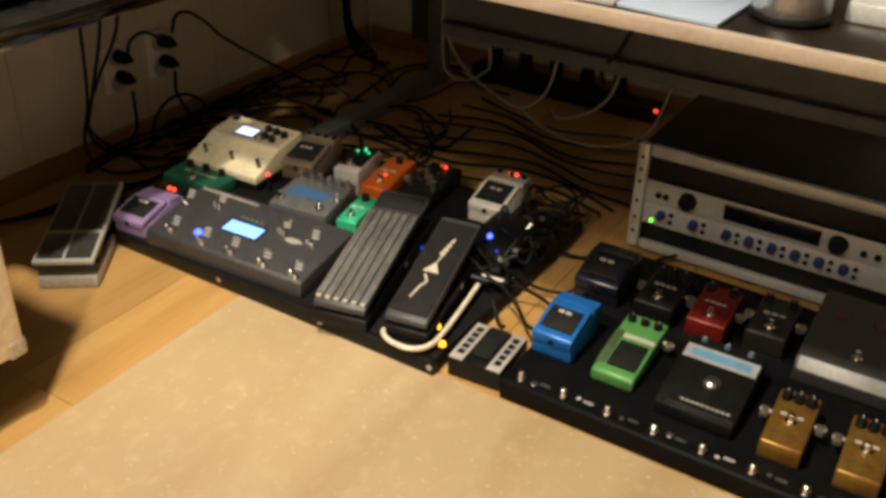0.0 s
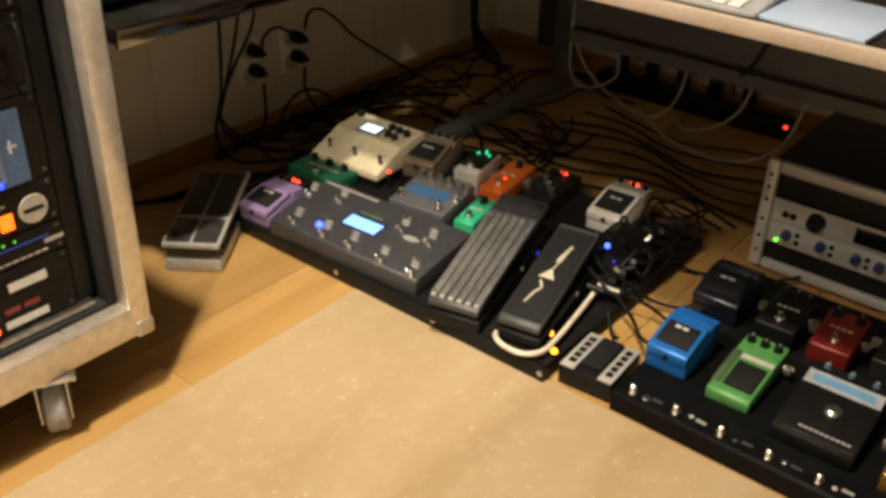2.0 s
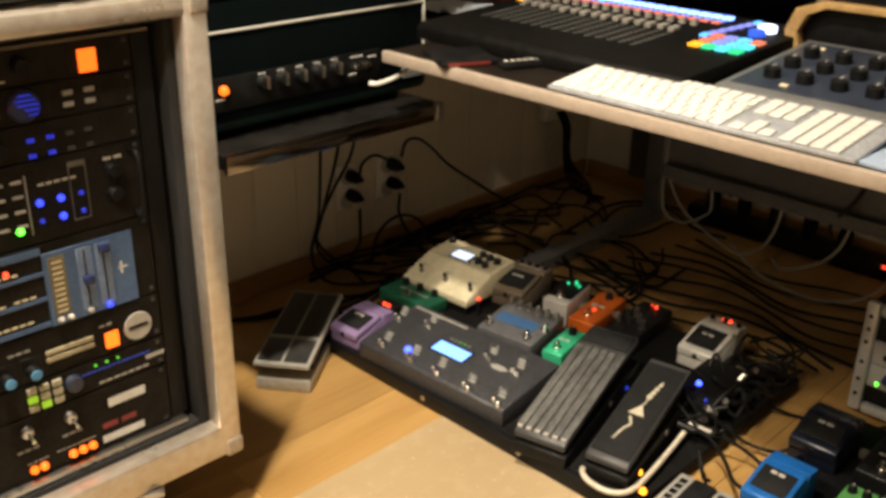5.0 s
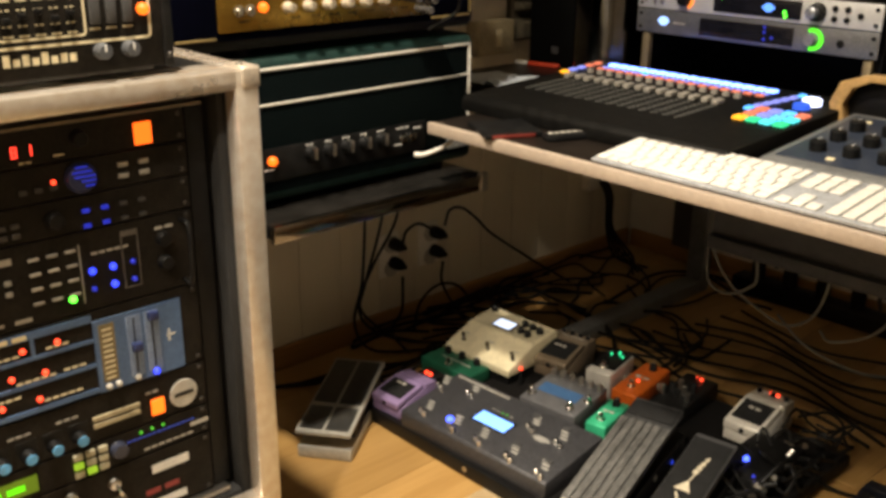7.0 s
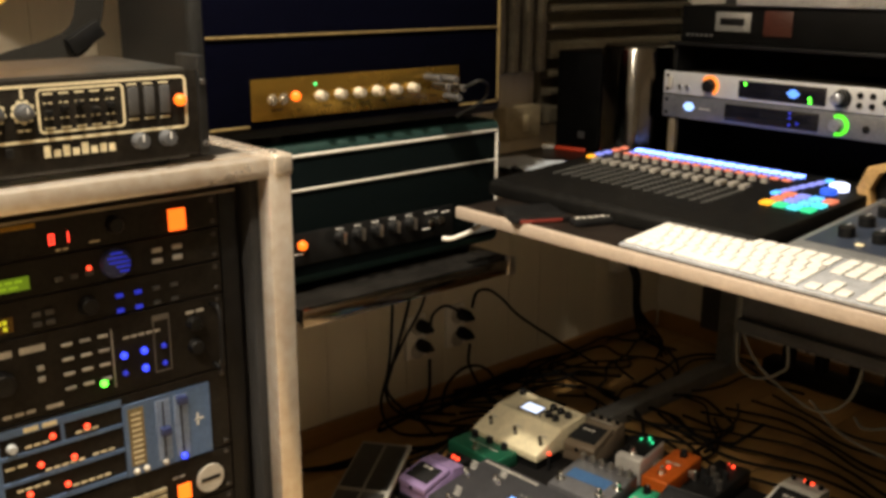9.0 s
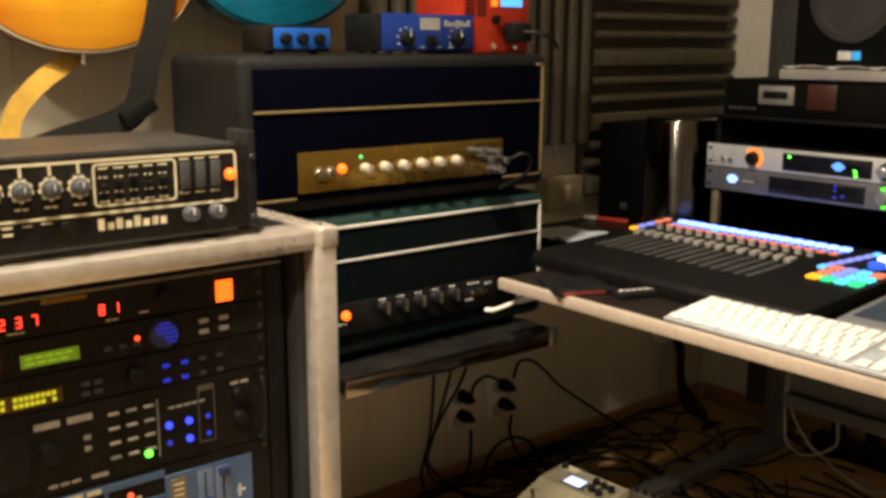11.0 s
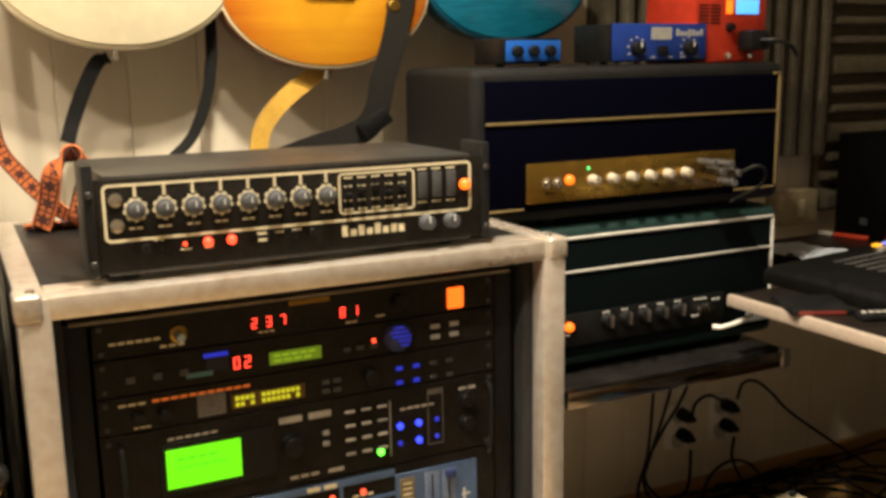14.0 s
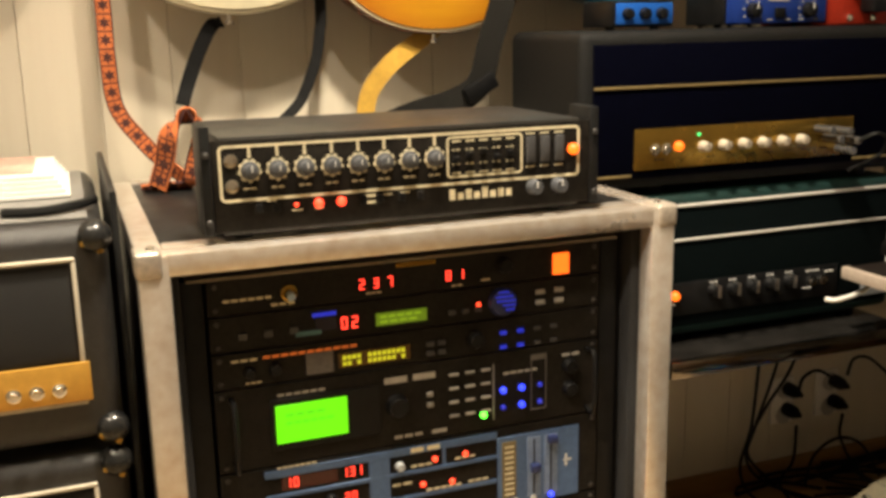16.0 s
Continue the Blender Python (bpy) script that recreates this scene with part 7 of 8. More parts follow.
def guitar(name, label, y, z, tilt, lower, top_m, side_m, binding, depth=0.045, horn=0.3, gap=0.055):
    """A solid guitar hung flat on the wall, its end towards the floor."""
    gt = thing(name, label, "electric guitar", (WX + gap, y, z))
    gt.rotation_euler = (radians(tilt), 0, 0)
    out = body_outline(44, lower * 0.68, lower, lower * 0.80, 0.44, horn)
    std = Matrix(((0, 0, 1, 0), (1, 0, 0, 0), (0, 1, 0, 0), (0, 0, 0, 1)))
    body = part("body", prism(out, depth, std, 0.008, seg=3), side_m, gt, local=True)
    inner = [(w * 0.970, 0.008 + zz * 0.963) for w, zz in out]
    part("top", prism(inner, 0.004, Matrix.Translation((depth - 0.001, 0, 0)) @ std, 0.001), top_m, body, local=True)
    if binding:
        mid = [(w * 0.992, 0.003 + zz * 0.985) for w, zz in out]
        part("binding", prism(mid, 0.003, Matrix.Translation((depth - 0.0025, 0, 0)) @ std, 0.001), binding, body, "cream binding", local=True)
    neck = part("neck", rbox(depth - 0.018, depth + 0.012, -0.024, 0.024, 0.36, 0.83, 0.006), mat("neck_maple", (0.30, 0.16, 0.06), 0.4), gt, local=True)
    part("fretboard", rbox(depth + 0.0122, depth + 0.018, -0.026, 0.026, 0.30, 0.83, 0.001), mat("rosewood", (0.05, 0.025, 0.015), 0.5), neck, local=True)
    part("headstock", prism([(-0.030, 0.83), (0.030, 0.83), (0.042, 0.98), (0.0, 1.0), (-0.042, 0.98)], 0.016, Matrix.Translation((depth - 0.016, 0, 0)) @ std, 0.003), side_m, gt, local=True)
    for sgn in (-1, 1):
        for k in range(3):
            part("tuner", rod(0.006, 0.012, Matrix.Translation((depth, sgn * 0.028, 0.86 + 0.04 * k)) @ FACE_X, 10), CHROME, gt, local=True)
    part("bridge", rbox(depth + 0.003, depth + 0.015, -0.042, 0.042, 0.125, 0.140, 0.002), CHROME, gt, local=True)
    for zz in (0.175, 0.265):
        part("pickup", rbox(depth + 0.003, depth + 0.010, -0.042, 0.042, zz, zz + 0.036, 0.003), BLACK, gt, local=True)
    for yy, zz in ((0.100, 0.105), (0.112, 0.19)) if binding else ((0.10, 0.16),):
        part("knob", turned([(0.012, 0), (0.011, 0.012), (0.009, 0.014)], 18, Matrix.Translation((depth + 0.003, yy * lower / 0.165, zz)) @ FACE_X), BRASS, gt, local=True)
    part("strap_pin", turned([(0.004, 0), (0.004, 0.010), (0.008, 0.011), (0.008, 0.016)], 12, Matrix.Translation((depth / 2, 0, 0.002)) @ Matrix.Rotation(radians(180), 4, "X")), CHROME, gt, local=True)
    hook = thing("guitar_hanger", "black wall hanger holding a guitar neck", "guitar hanger", (WX, y, z + 0.84), group="guitar hangers")
    part("plate", rbox(0.001, 0.012, -0.03, 0.03, -0.03, 0.05, 0.003), BLACK, hook, local=True)
    for sgn in (-1, 1):
        part("prong", tube([(0.010, 0, 0.01), (0.04, sgn * 0.03, 0.0), (0.10, sgn * 0.036, 0.0), (0.125, sgn * 0.036, 0.012)], 0.006, 8, 5), RUBBER, hook, local=True)
    return gt


IVORY = mat("ivory_lacquer", (0.78, 0.70, 0.48), 0.22, var=0.03, scale=8, coat=0.5, bump=0)
BURSTTOP = burst("amber_burst", (0.70, 0.335, 0.016), (0.38, 0.062, 0.005), 0.0, 0.19, 0.205, 0.27)
MAHOG = mat("mahogany_lacquer", (0.16, 0.035, 0.015), 0.25, var=0.15, scale=30, coat=0.4)
TEAL = mat("teal_lacquer", (0.006, 0.13, 0.21), 0.22, var=0.15, scale=12, coat=0.5, stretch=(1, 0.4, 3), bump=0)
TEALSIDE = mat("teal_lacquer_side", (0.004, 0.07, 0.12), 0.25, var=0.1, scale=12, coat=0.4)
BIND = mat("cream_binding", (0.66, 0.56, 0.36), 0.35, var=0.04)
guitar("ivory_guitar", "ivory lacquered electric guitar hanging on the wall", 0.285, 1.040, -2, 0.185, IVORY, IVORY, None)
guitar("sunburst_guitar", "amber sunburst electric guitar with cream binding on the wall", 0.622, 1.004, 0, 0.185, BURSTTOP, MAHOG, BIND)
guitar("teal_guitar", "teal lacquered electric guitar hanging behind the amplifier", 0.968, 1.046, 1, 0.178, TEAL, TEALSIDE, None)
guitar("dark_guitar", "dark electric guitar hanging at the wall's end", -0.22, 1.10, 0, 0.165, MAHOG, MAHOG, None)

# ---- straps ----
def woven(name):
    """Orange webbing with rows of dark stars."""
    m = bpy.data.materials.new(name)
    m.use_nodes = True
    nt = m.node_tree
    b = nt.nodes["Principled BSDF"]
    tc, mp, v = nt.nodes.new("ShaderNodeTexCoord"), nt.nodes.new("ShaderNodeMapping"), nt.nodes.new("ShaderNodeTexVoronoi")
    v.inputs["Scale"].default_value = 160
    nt.links.new(tc.outputs["Object"], mp.inputs[0])
    nt.links.new(mp.outputs[0], v.inputs["Vector"])
    ramp = nt.nodes.new("ShaderNodeValToRGB")
    e = ramp.color_ramp.elements
    e[0].position, e[0].color = 0.12, (0.24, 0.05, 0.016, 1)
    e[1].position, e[1].color = 0.34, (0.55, 0.145, 0.036, 1)
    nt.links.new(v.outputs["Distance"], ramp.inputs[0])
    nt.links.new(ramp.outputs[0], b.inputs["Base Color"])
    b.inputs["Roughness"].default_value = 0.8
    return m


WOVEN = woven("woven_orange")
STARDARK = mat("woven_dark_thread", (0.06, 0.014, 0.010), 0.85, var=0.1, scale=200)
BLACKWEB = mat("black_webbing", (0.010, 0.010, 0.010), 0.75, var=0.15, scale=200, bump=0.2, spec=0.1)
GREYWEB = mat("dark_grey_webbing", (0.016, 0.015, 0.013), 0.75, var=0.15, scale=200, bump=0.2, spec=0.15)
TANLEATHER = mat("tan_leather", (0.56, 0.335, 0.055), 0.5, var=0.08, scale=30, bump=0.15)
ST = -1.735


def strap(name, label, pts, width, m, dirs, thick=0.003):
    s = thing(name, label, "guitar strap", pts[0], group="guitar straps")
    band = part("band", ribbon(pts, width, thick, dirs), m, s)
    if m is WOVEN:
        for side in (-1, 1):
            edge = [Vector(q) + Vector(d).normalized() * side * width * 0.46 for q, d in zip(pts, dirs)]
            part("selvage", ribbon(edge, width * 0.10, thick + 0.0010, dirs), STARDARK, band, "dark woven edge")
        path, ws = spline(pts, 40), spline(dirs, 40)
        run, due, odd = 0.0, 0.012, 0
        for k in range(1, len(path) - 1):
            run += (path[k] - path[k - 1]).length
            if run < due:
                continue
            due += 0.0128
            odd += 1
            d = (path[k + 1] - path[k - 1]).normalized()
            w = (ws[k] - d * ws[k].dot(d)).normalized()
            nn = d.cross(w)
            mm = Matrix((w, d, nn)).transposed().to_4x4()
            mm.translation = path[k]
            if odd % 2:
                star = [(r * width * math.cos(radians(a)), r * width * math.sin(radians(a))) for a, r in ((30 * i, 0.42 if i % 2 else 0.20) for i in range(12))]
            else:
                star = [(-0.40 * width, -0.0012), (0.40 * width, -0.0012), (0.40 * width, 0.0012), (-0.40 * width, 0.0012)]
            part("star" if odd % 2 else "bar", prism(star, thick + 0.0008, mm @ Matrix.Translation((0, 0, -thick / 2 - 0.0004))), STARDARK, band)
    return s


Y_, X_, Z_ = (0, 1, 0), (1, 0, 0), (0, 0, 1)
strap("woven_strap", "orange woven strap with dark stars hanging to the case", [(-1.715, 0.095, 1.30), (-1.715, 0.100, 1.065), (-1.71, 0.100, 0.982), (-1.71, 0.106, 0.906), (-1.70, 0.138, 0.855), (-1.68, 0.168, 0.82), (-1.655, 0.195, 0.796), (-1.635, 0.20, 0.791), (-1.63, 0.17, 0.7915), (-1.64, 0.13, 0.7905)], 0.024, WOVEN,
      [Y_, Y_, Y_, Y_, (0.2, 0.9, 0.4), (0.5, 0.6, 0.6), (0.6, 0.3, 0.6), (0.7, 0.2, 0.5), (0.8, 0.2, 0.5), (0.8, 0.2, 0.3)])
strap("woven_strap", "loop of orange woven strap standing on the case", [(-1.62, 0.150, 0.792), (-1.61, 0.162, 0.830), (-1.60, 0.170, 0.870), (-1.60, 0.190, 0.896), (-1.60, 0.210, 0.890), (-1.60, 0.212, 0.850), (-1.605, 0.200, 0.805), (-1.61, 0.205, 0.7925)], 0.030, WOVEN,
      [(0.6, 0.8, 0.3)] * 3 + [(0.6, 0.3, 0.8)] + [(0.6, -0.6, 0.6)] + [(0.6, 0.8, 0.0)] * 3)
strap("black_strap", "narrow black strap hanging from the ivory guitar's pin", [(-1.70, 0.272, 1.030), (-1.705, 0.255, 1.022), (-1.71, 0.235, 0.985), (-1.71, 0.216, 0.940), (-1.70, 0.203, 0.905)], 0.022, BLACKWEB, [Y_] * 5)
strap("black_strap", "long black strap curving down behind the bass amplifier", [(-1.72, 0.434, 1.30), (-1.72, 0.434, 1.062), (-1.72, 0.430, 1.01), (-1.72, 0.421, 0.964), (-1.72, 0.395, 0.905), (-1.71, 0.360, 0.872), (-1.70, 0.33, 0.84), (-1.68, 0.32, 0.7905)], 0.018, BLACKWEB, [(0.5, 1, 0)] * 8)
strap("tan_strap", "tan leather strap under the sunburst guitar", [(-1.745, 0.690, 1.060), (-1.74, 0.655, 1.028), (-1.715, 0.605, 0.998), (-1.70, 0.548, 0.962), (-1.70, 0.510, 0.920), (-1.70, 0.497, 0.880), (-1.70, 0.494, 0.83), (-1.69, 0.494, 0.7905)], 0.030, TANLEATHER, [(0, 0.7, -0.7), (0, 0.7, -0.7), (0, 0.6, -0.8), (0, 0.7, -0.5), (0, 1, -0.3), Y_, Y_, Y_])
gs_ = strap("grey_strap", "wide dark grey strap with buckle over the sunburst guitar", [(-1.672, 0.792, 1.30), (-1.672, 0.748, 1.12), (-1.672, 0.733, 1.055), (-1.675, 0.711, 0.985), (-1.68, 0.700, 0.935), (-1.685, 0.680, 0.906), (-1.69, 0.64, 0.888), (-1.70, 0.59, 0.874), (-1.71, 0.52, 0.85)], 0.045, GREYWEB,
      [Y_, Y_, Y_, Y_, (0, 1, -0.6), (0, 0.6, -1), (0, 0.4, -1), (0, 0.3, -1), (0, 0.3, -1)])
b = rbox(-0.008, 0.008, -0.030, 0.030, -0.014, 0.014, 0.003)
bmesh.ops.transform(b, matrix=Matrix.Translation((-1.676, 0.694, 0.914)) @ Matrix.Rotation(radians(30), 4, "X"), verts=b.verts)
part("buckle", b, BLACK, gs_, "black plastic slide buckle")

# ---- boxes on the blue amplifier ----
AZ = 1.0055
di = thing("blue_mini_amp", "small black box with a bright blue front", "effect box", (-1.49, 0.873, AZ))
part("body", rbox(-0.06, 0.03, -0.055, 0.055, 0.004, 0.044, 0.003), BLACK, di, local=True)
f = part("front", rbox(0.0302, 0.034, -0.048, 0.052, 0.008, 0.040, 0.002), paint("vivid_blue", (0.01, 0.10, 0.45)), di, "bright blue front", local=True)
for k in range(3):
    part("knob", turned([(0.009, 0), (0.008, 0.010), (0.006, 0.011)], 14, Matrix.Translation((0.034, -0.030 + 0.03 * k, 0.024)) @ FACE_X), BLACK, f, local=True)
for dy in (-0.04, 0.04):
    part("foot", rod(0.007, 0.0045, Matrix.Translation((0.0, dy, 0)), 10), RUBBER, di, local=True)
tb = thing("blue_tone_box", "dark blue metal box with two knobs and white lettering", "effect box", (-1.49, 1.127, AZ))
part("case", rbox(-0.075, 0.028, -0.105, 0.100, 0.004, 0.066, 0.003), BLACK, tb, local=True)
f = part("front", rbox(0.0282, 0.032, -0.100, 0.096, 0.006, 0.066, 0.002), paint("royal_blue", (0.010, 0.040, 0.25)), tb, "royal blue front panel", local=True)
for y in (-0.052, 0.058):
    k = part("knob", turned([(0.0125, 0), (0.011, 0.012), (0.008, 0.014)], 18, Matrix.Translation((0.032, y, 0.026)) @ FACE_X), BLACK, f, local=True)
    part("pointer", rbox(0.0462, 0.0468, y - 0.001, y + 0.001, 0.028, 0.036, 0), WHITEPRINT, k, local=True)
    for a in range(7):
        aa = radians(-30 + 40 * a)
        part("scale_tick", rbox(0.032, 0.0325, y - 0.0022 + 0.0175 * math.cos(aa), y + 0.0022 + 0.0175 * math.cos(aa), 0.0245 + 0.0175 * math.sin(aa), 0.0275 + 0.0175 * math.sin(aa), 0), LGREY if y < 0 else GREYPRINT, f, local=True)
part("switch", rbox(0.032, 0.038, -0.010, 0.010, 0.014, 0.030, 0.002), BLACK, f, local=True)
for y in (-0.018, 0.018, 0.045, 0.075):
    part("legend", rbox(0.032, 0.0325, y - 0.005, y + 0.005, 0.010, 0.0125, 0), GREYPRINT, f, local=True)
for k in range(7):
    part("brand_stroke", rbox(0.032, 0.0326, 0.030 + 0.0085 * k, 0.0365 + 0.0085 * k, 0.046, 0.053 + 0.004 * (k % 3 == 0) + 0.003 * (k == 4), 0), GREYPRINT, f, local=True)
part("brand_bar", rbox(0.032, 0.0326, -0.022, 0.020, 0.040, 0.060, 0), GREYPRINT, f, local=True)
for dy in (-0.08, 0.08):
    part("foot", rod(0.007, 0.0045, Matrix.Translation((-0.02, dy, 0)), 10), RUBBER, tb, local=True)
rb = thing("red_preamp", "bright red metal unit with lit blue screen and orange lamp", "effect box", (-1.50, 1.275, AZ))
part("case", rbox(-0.10, 0.035, -0.072, 0.090, 0.0, 0.150, 0.004), paint("bright_red", (0.48, 0.036, 0.014)), rb, local=True)
b = bmesh.new()
for k in range(6):
    for y in (-0.054, -0.028):
        part("vent_slot", rbox(0.0352, 0.036, y - 0.011, y + 0.011, 0.066 + 0.006 * k, 0.0685 + 0.006 * k, 0), BLACK, rb, local=True)
b.free()
part("screen", rbox(0.035, 0.037, 0.018, 0.070, 0.083, 0.108, 0.001), glow("screen_cyan", (0.10, 0.42, 1.0), 1.6), rb, "lit blue screen", local=True)
part("lamp", rbox(0.035, 0.037, -0.004, 0.010, 0.083, 0.106, 0.002), LED_AMBER, rb, "orange lamp", local=True)
part("knob", turned([(0.008, 0), (0.007, 0.010)], 14, Matrix.Translation((0.035, 0.004, 0.060)) @ FACE_X), BLACK, rb, local=True)
part("power_plug", rbox(0.035, 0.070, 0.022, 0.068, 0.020, 0.055, 0.006), BLACK, rb, "black mains plug", local=True)
for y in (0.0, 0.05):
    part("jack", rod(0.006, 0.006, Matrix.Translation((0.035, y, 0.012)) @ FACE_X, 12), CHROME, rb, local=True)
part("lead", tube([(0.07, 0.045, 0.038), (0.09, 0.06, 0.036), (0.10, 0.085, 0.028), (0.09, 0.11, 0.010)], 0.0035, 8, 6), CABLE, rb, local=True)

# ---- wall sockets, plugs and leads ----
for y, dy in ((1.458, 0.004), (1.582, 0.008)):
    so = thing("wall_socket", "white double wall socket with black plugs", "socket", (WX, y, 0.19), group="wall sockets")
    part("plate", rbox(0.0005, 0.012, -0.034, 0.026, -0.050, 0.056, 0.004), WHITEPLASTIC, so, local=True)
    for dz in (0.030, -0.030):
        part("socket_well", rod(0.021, 0.003, Matrix.Translation((0.012, 0, dz)) @ FACE_X, 20), LGREY, so, local=True)
        pl = part("plug", turned([(0.015, 0), (0.0155, 0.008), (0.014, 0.026), (0.008, 0.038), (0.005, 0.046)], 16, Matrix.Translation((0.0152, dy, dz * 0.78 + 0.008)) @ FACE_X), BLACK, so, "black mains plug", local=True)


def lead_thing(label, pts, r=0.0035, m=CABLE, group="mains leads", name="cable"):
    c = thing(name, label, "cable", pts[0], group=group)
    part("lead", tube(pts, r, 8, 8), m, c)
    return c


PX = WX + 0.06
for pts in (((PX, 1.350, 0.462), (PX, 1.345, 0.316), (PX, 1.334, 0.173), (PX, 1.31, 0.075), (PX + 0.03, 1.34, 0.012), (PX + 0.10, 1.45, 0.005)),
            ((PX, 1.405, 0.462), (PX, 1.395, 0.319), (PX, 1.345, 0.173), (PX, 1.325, 0.10), (PX, 1.375, 0.036), (PX + 0.06, 1.46, 0.006)),
            ((PX, 1.445, 0.462), (PX, 1.438, 0.310), (PX, 1.367, 0.206), (PX, 1.325, 0.121), (PX, 1.38, 0.045), (PX + 0.03, 1.43, 0.008), (PX + 0.1, 1.5, 0.006)),
            ((PX + 0.01, 1.445, 0.235), (PX + 0.01, 1.455, 0.266), (PX, 1.502, 0.273), (PX, 1.550, 0.245), (PX + 0.01, 1.565, 0.225)),
            ((PX + 0.01, 1.575, 0.255), (PX, 1.600, 0.285), (PX, 1.640, 0.283), (PX, 1.690, 0.246), (PX, 1.750, 0.190), (PX, 1.91, 0.078), (PX + 0.05, 2.0, 0.01)),
            ((PX + 0.01, 1.445, 0.158), (PX, 1.450, 0.070), (PX, 1.418, 0.025), (PX + 0.08, 1.40, 0.006)),
            ((PX + 0.01, 1.570, 0.165), (PX, 1.580, 0.10), (PX + 0.03, 1.62, 0.02), (PX + 0.12, 1.66, 0.006)),
            ((PX + 0.02, 1.470, 0.02), (PX + 0.02, 1.49, 0.085), (PX + 0.03, 1.54, 0.12), (PX + 0.04, 1.60, 0.10), (PX + 0.05, 1.65, 0.02))):
    lead_thing("black mains lead hanging down the wall", pts)
for k in range(5):
    y = 2.205 + 0.007 * k
    lead_thing("black lead in a bundle by the corner", ((WX + 0.03, y, 0.235), (WX + 0.05, y + 0.008, 0.19), (WX + 0.07, y - 0.005, 0.10), (WX + 0.09 + 0.01 * k, y + 0.02, 0.02), (WX + 0.18, y + 0.05 - 0.03 * k, 0.006)), group="corner leads")
bs = thing("wall_box", "small white wall box above the corner leads", "socket", (WX, 2.195, 0.225))
part("box", rbox(0.0005, 0.03, -0.035, 0.045, -0.012, 0.028, 0.004), WHITEPLASTIC, bs, local=True)

# tangle of leads on the floor behind the pedals
tr = random.Random(11)
for k in range(34):
    x, y = tr.uniform(-1.72, -1.42), tr.uniform(1.45, 2.15)
    a = tr.uniform(0, 6.28)
    pts = []
    for s in range(8):
        pts.append((min(max(x, -1.745), -1.18), min(max(y, 1.32), 2.30), 0.005 + 0.006 * (k % 5) + 0.01 * tr.random()))
        a += tr.uniform(-1.1, 1.1)
        x, y = x + 0.085 * math.cos(a), y + 0.085 * math.sin(a)
    pts[0] = (*pts[0][:2], 0.0045)
    lead_thing("black lead in a tangle on the floor", pts, 0.0032 + 0.0008 * (k % 2), CABLE, "floor leads")
for k in range(9):
    y = 1.74 + 0.05 * k
    x = -1.42 + 0.02 * k
    pts = [(x + 0.13 * s, y + 0.035 * math.sin(1.7 * s + k), 0.005 + 0.003 * (k % 3)) for s in range(6)]
    lead_thing("black lead running under the desk", pts, 0.0035, CABLE, "floor leads")
for k in range(6):
    pts = [(-1.73 + 0.02 * k, 1.05 + 0.03 * k, 0.005), (-1.66, 1.16 + 0.02 * k, 0.006 + 0.003 * k), (-1.68 + 0.03 * k, 1.28, 0.006), (-1.60, 1.36 + 0.02 * k, 0.006 + 0.003 * k), (-1.64, 1.46, 0.005)]
    lead_thing("black lead on the floor by the wall", pts, 0.0035, CABLE, "floor leads")

# pale leads looping under the desk
for pts in (((-1.110, 1.75, 0.44), (-1.108, 1.75, 0.337), (-1.065, 1.75, 0.266), (-0.987, 1.75, 0.225), (-0.93, 1.75, 0.212), (-0.88, 1.75, 0.247), (-0.857, 1.75, 0.324), (-0.86, 1.76, 0.44)),
            ((-1.125, 1.76, 0.44), (-1.115, 1.75, 0.28), (-1.098, 1.75, 0.243), (-1.062, 1.75, 0.238), (-1.02, 1.75, 0.262), (-1.003, 1.75, 0.30), (-1.04, 1.76, 0.44)),
            ((-0.725, 1.76, 0.44), (-0.729, 1.75, 0.317), (-0.764, 1.75, 0.250), (-0.836, 1.75, 0.210), (-0.87, 1.77, 0.215)),
            ((-0.615, 1.76, 0.44), (-0.625, 1.75, 0.327), (-0.662, 1.75, 0.222), (-0.760, 1.75, 0.171), (-0.880, 1.75, 0.183), (-0.96, 1.77, 0.22))):
    lead_thing("thin grey lead looping below the desk", pts, 0.0028, GREYCABLE, "grey leads")
for pts in (((-1.09, 1.80, 0.31), (-1.04, 1.80, 0.335), (-1.0, 1.80, 0.333), (-0.99, 1.80, 0.30)), ((-0.66, 1.62, 0.47), (-0.70, 1.66, 0.40), (-0.75, 1.72, 0.34), (-0.77, 1.78, 0.29))):
    lead_thing("black lead below the desk", pts, 0.004, CABLE, "grey leads")
pw_ = thing("power_strip", "black power strip on the floor with a lit red switch", "power strip", (-1.07, 2.33, 0))
part("body", rbox(-0.30, 0.24, -0.03, 0.03, 0, 0.045, 0.006), BLACK, pw_, local=True)
part("switch", rbox(0.228, 0.240, -0.034, -0.03, 0.034, 0.043, 0.002), glow("led_red_dim", (0.8, 0.05, 0.02), 2), pw_, "lit red switch", local=True)
for k in range(5):
    part("plug", rod(0.018, 0.05, Matrix.Translation((-0.24 + 0.09 * k, 0, 0.045)), 14), BLACK, pw_, local=True)

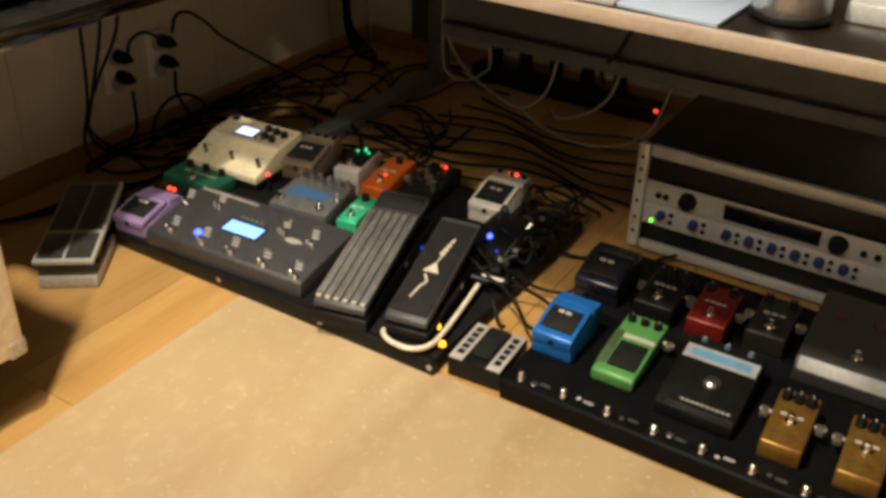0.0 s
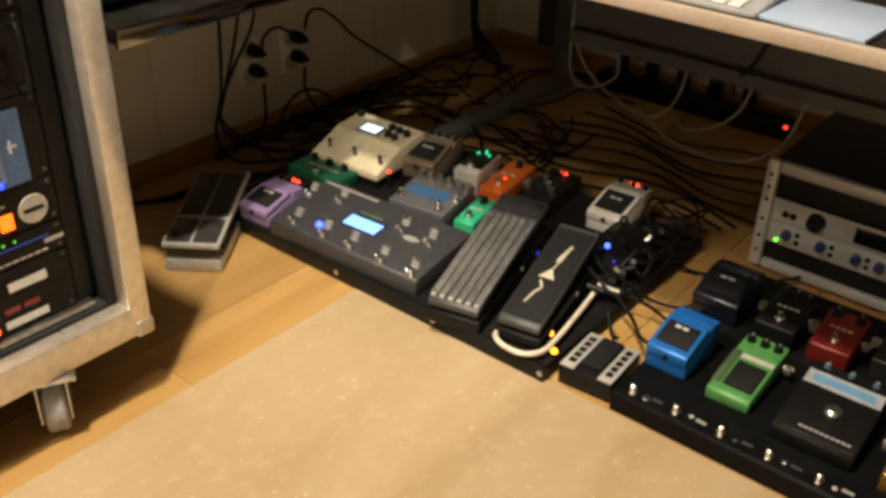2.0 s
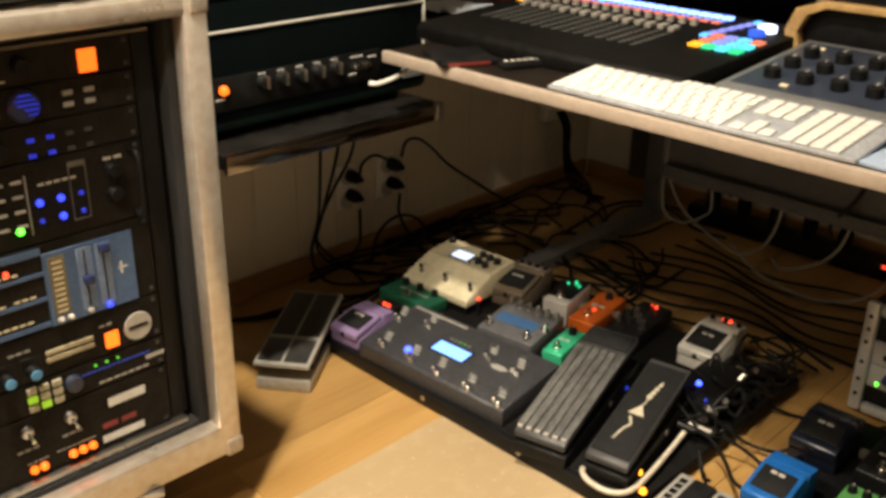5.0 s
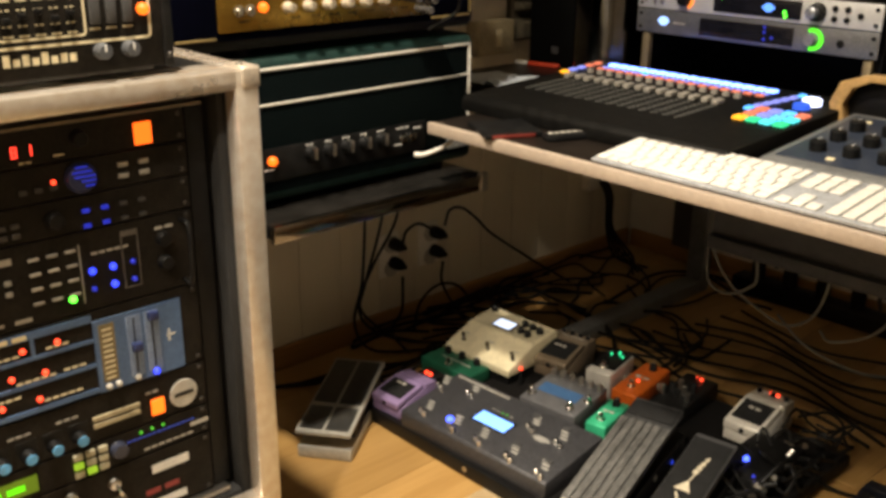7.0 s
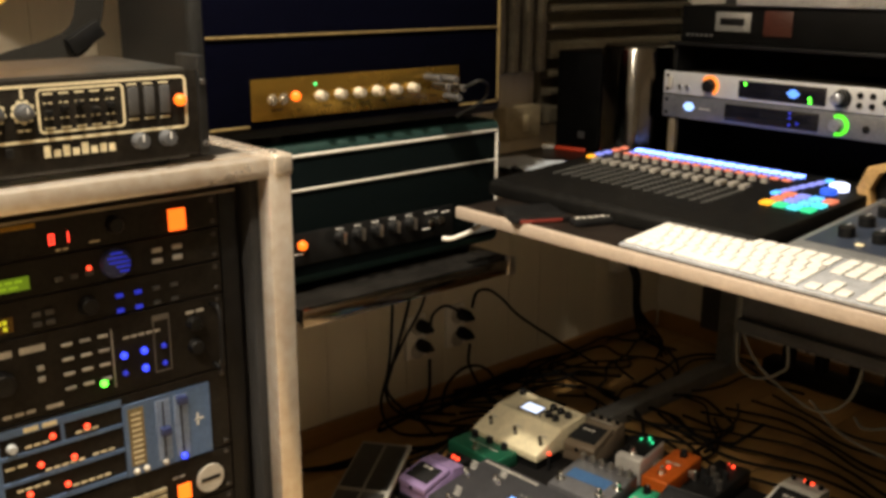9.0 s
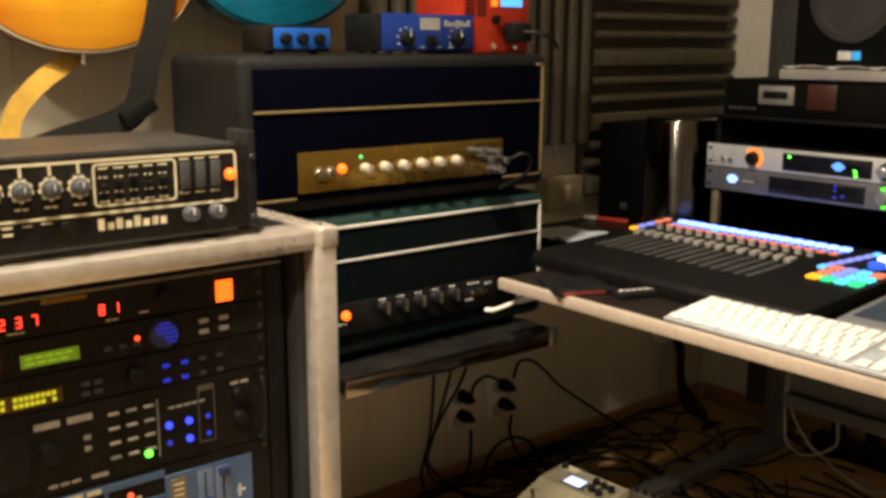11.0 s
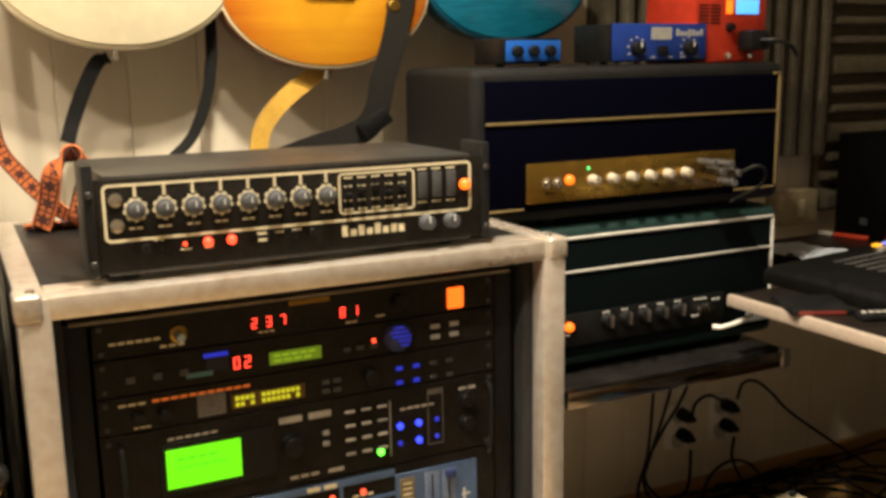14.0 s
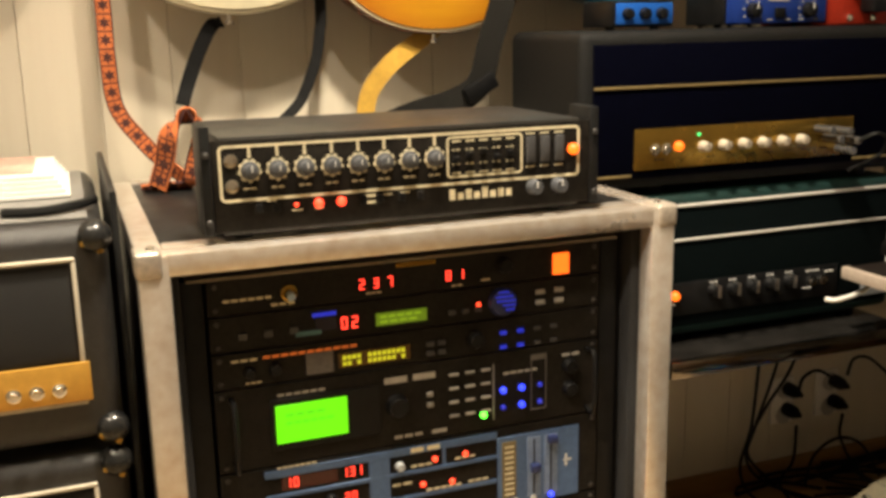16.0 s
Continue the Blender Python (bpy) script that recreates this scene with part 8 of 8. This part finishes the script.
# ================= small combos beside the case =================
CREAMPIPE = mat("cream_piping", (0.52, 0.47, 0.37), 0.5, var=0.06)
GOLDPLATE = mat("gold_plate", (0.62, 0.34, 0.06), 0.4, 0.4, var=0.05, scale=20)
MXF = -1.20
COMBOVINYL = mat("black_combo_vinyl", (0.020, 0.019, 0.018), 0.40, var=0.2, scale=150, bump=0.45, spec=0.55)
for z0, z1, lab, stand in ((0.150, 0.568, "black combo amplifier cabinet at the foot of a stack", True), (0.5722, 0.822, "black mini amplifier with gold panel and cream piping", False)):
    cb = thing("combo_amplifier", lab, "amplifier", (-1.42, -0.2, 0.0 if stand else z0), group="stacked combos")
    part("cabinet", rbox(-1.66, MXF, -0.46, 0.062, z0 + 0.008, z1, 0.022, 5), COMBOVINYL, cb)
    part("grille", rbox(MXF + 0.0005, MXF + 0.003, -0.43, 0.022, (z0 + 0.105) if not stand else z0 + 0.05, z1 - 0.042, 0.001), mat("black_grille", (0.012, 0.012, 0.012), 0.9, scale=250, bump=0.6), cb)
    zb, zt = (z0 + 0.060 if not stand else z0 + 0.045), z1 - 0.038
    for a in ((-0.436, 0.028, zt, zt + 0.005), (-0.436, 0.028, zb - 0.005, zb), (0.0235, 0.0285, zb, zt), (-0.436, -0.431, zb, zt)):
        part("piping", rbox(MXF + 0.0005, MXF + 0.006, a[0], a[1], a[2], a[3], 0.002), CREAMPIPE, cb)
    if not stand:
        gp = part("control_panel", rbox(MXF + 0.0032, MXF + 0.008, -0.43, 0.0325, z0 + 0.060, z0 + 0.103, 0.001), GOLDPLATE, cb, "gold control panel")
        for k in range(6):
            part("knob", turned([(0.0075, 0), (0.0075, 0.003), (0.005, 0.004), (0.004, 0.009)], 14, facing_x(MXF + 0.008, 0.000 - 0.0225 * k - (0.03 if k > 2 else 0), z0 + 0.076)), CHROME, gp)
        part("top_plate", rbox(-1.62, MXF - 0.03, -0.44, 0.045, z1, z1 + 0.003, 0.001), mat("grey_top", (0.16, 0.155, 0.145), 0.35), cb)
    for z in (z0 + 0.022, z1 - 0.014):
        cn = part("corner", turned([(0.018, 0), (0.0175, 0.006), (0.012, 0.014), (0.004, 0.018)], 18, facing_x(MXF - 0.006, 0.050, z)), mat("black_corner", (0.02, 0.02, 0.02), 0.25, 0.3), cb, "black corner protector")
        for dy, dz in ((-0.012, -0.006), (0.004, -0.014)):
            part("corner_screw", rod(0.0038, 0.003, facing_x(MXF + 0.003, 0.050 + dy, z + dz), 10), BRASS, cn)
    for y in (-0.40, 0.0):
        for x in (-1.60, -1.26):
            h = 0.158 if stand else 0.0082
            part("foot", rod(0.016, h, Matrix.Translation((x, y, 0.0 if stand else z0)), 14), RUBBER, cb)
pb_ = thing("paper_stack", "stack of white papers in a clear sleeve with reddish print", "papers", (-1.47, -0.07, 0.8255))
for k in range(5):
    part("sheet", rbox(-0.11 + 0.002 * k, 0.10 - 0.003 * k, -0.16, 0.100 - 0.004 * k, 0.0002 + 0.0055 * k, 0.0052 + 0.0055 * k, 0.0008), WHITEPLASTIC, pb_, local=True)
part("cover", rbox(-0.10, 0.07, -0.15, 0.06, 0.0280, 0.0288, 0.0002), mat("pink_print", (0.55, 0.30, 0.24), 0.3, var=0.2, scale=20), pb_, "reddish printed cover", local=True)
side = thing("black_side_board", "thin black board standing between amplifier and case", "board", (-1.35, 0.074, 0))
part("board", rbox(-1.62, -1.23, 0.069, 0.0765, 0.0, 0.850, 0.002), BLACKPLY, side)
hdl = thing("cable_end", "black plug lead lying on the mini amplifier", "cable", (-1.24, 0.03, 0.8255))
part("lead", tube([(-1.30, 0.055, 0.832), (-1.27, 0.035, 0.832), (-1.25, 0.0, 0.831), (-1.26, -0.04, 0.830)], 0.0055, 8, 6), CABLE, hdl)

# tan sheet laid over the floor
fm = thing("floor_mat", "large worn tan sheet laid on the wooden floor", "floor mat", (0, 0, 0))
part("sheet", rbox(-1.150, 1.6, -1.9, 1.163, 0.0004, 0.0024, 0.0005), MATWOOD, fm)

# ================= floor planks and wall boards =================
pw, gap = 0.192, 0.0012
plank = bmesh.new()
rbox(0, pw - gap, 0, 1.2 - gap, -0.0138, 0, 0.0008, 1, bm=plank)
plank_mesh = bpy.data.meshes.new("plank")
plank.to_mesh(plank_mesh)
plank.free()
plank_mesh.materials.append(FLOOR)
for i in range(24):
    x = WX - 0.07 + i * pw
    for j in range(-1, 5):
        y = SY - 0.3 + j * 1.2 + (i * 0.43) % 1.2
        y0, y1 = max(y, SY - 0.01), min(y + 1.2, NY + 0.01)
        if y1 - y0 > 0.02 and x + pw < EX_ + 0.11:
            ob = new("plank", plank_mesh)
            ob.location, ob.scale, ob.parent = (x, y0, 0), (1, (y1 - y0) / 1.2, 1), floor
bw = 0.112
board = bmesh.new()
rbox(-0.0138, 0, 0, bw - 0.0006, 0, TOP - 0.002, 0.0018, 2, bm=board)
board_mesh = bpy.data.meshes.new("wall_board")
board.to_mesh(board_mesh)
board.free()
board_mesh.materials.append(WALLBOARD)
for i in range(45):
    y = SY + i * bw
    if y + bw < NY + 0.06:
        ob = new("wall_board", board_mesh)
        ob.location, ob.parent = (WX, y, 0), wall_west
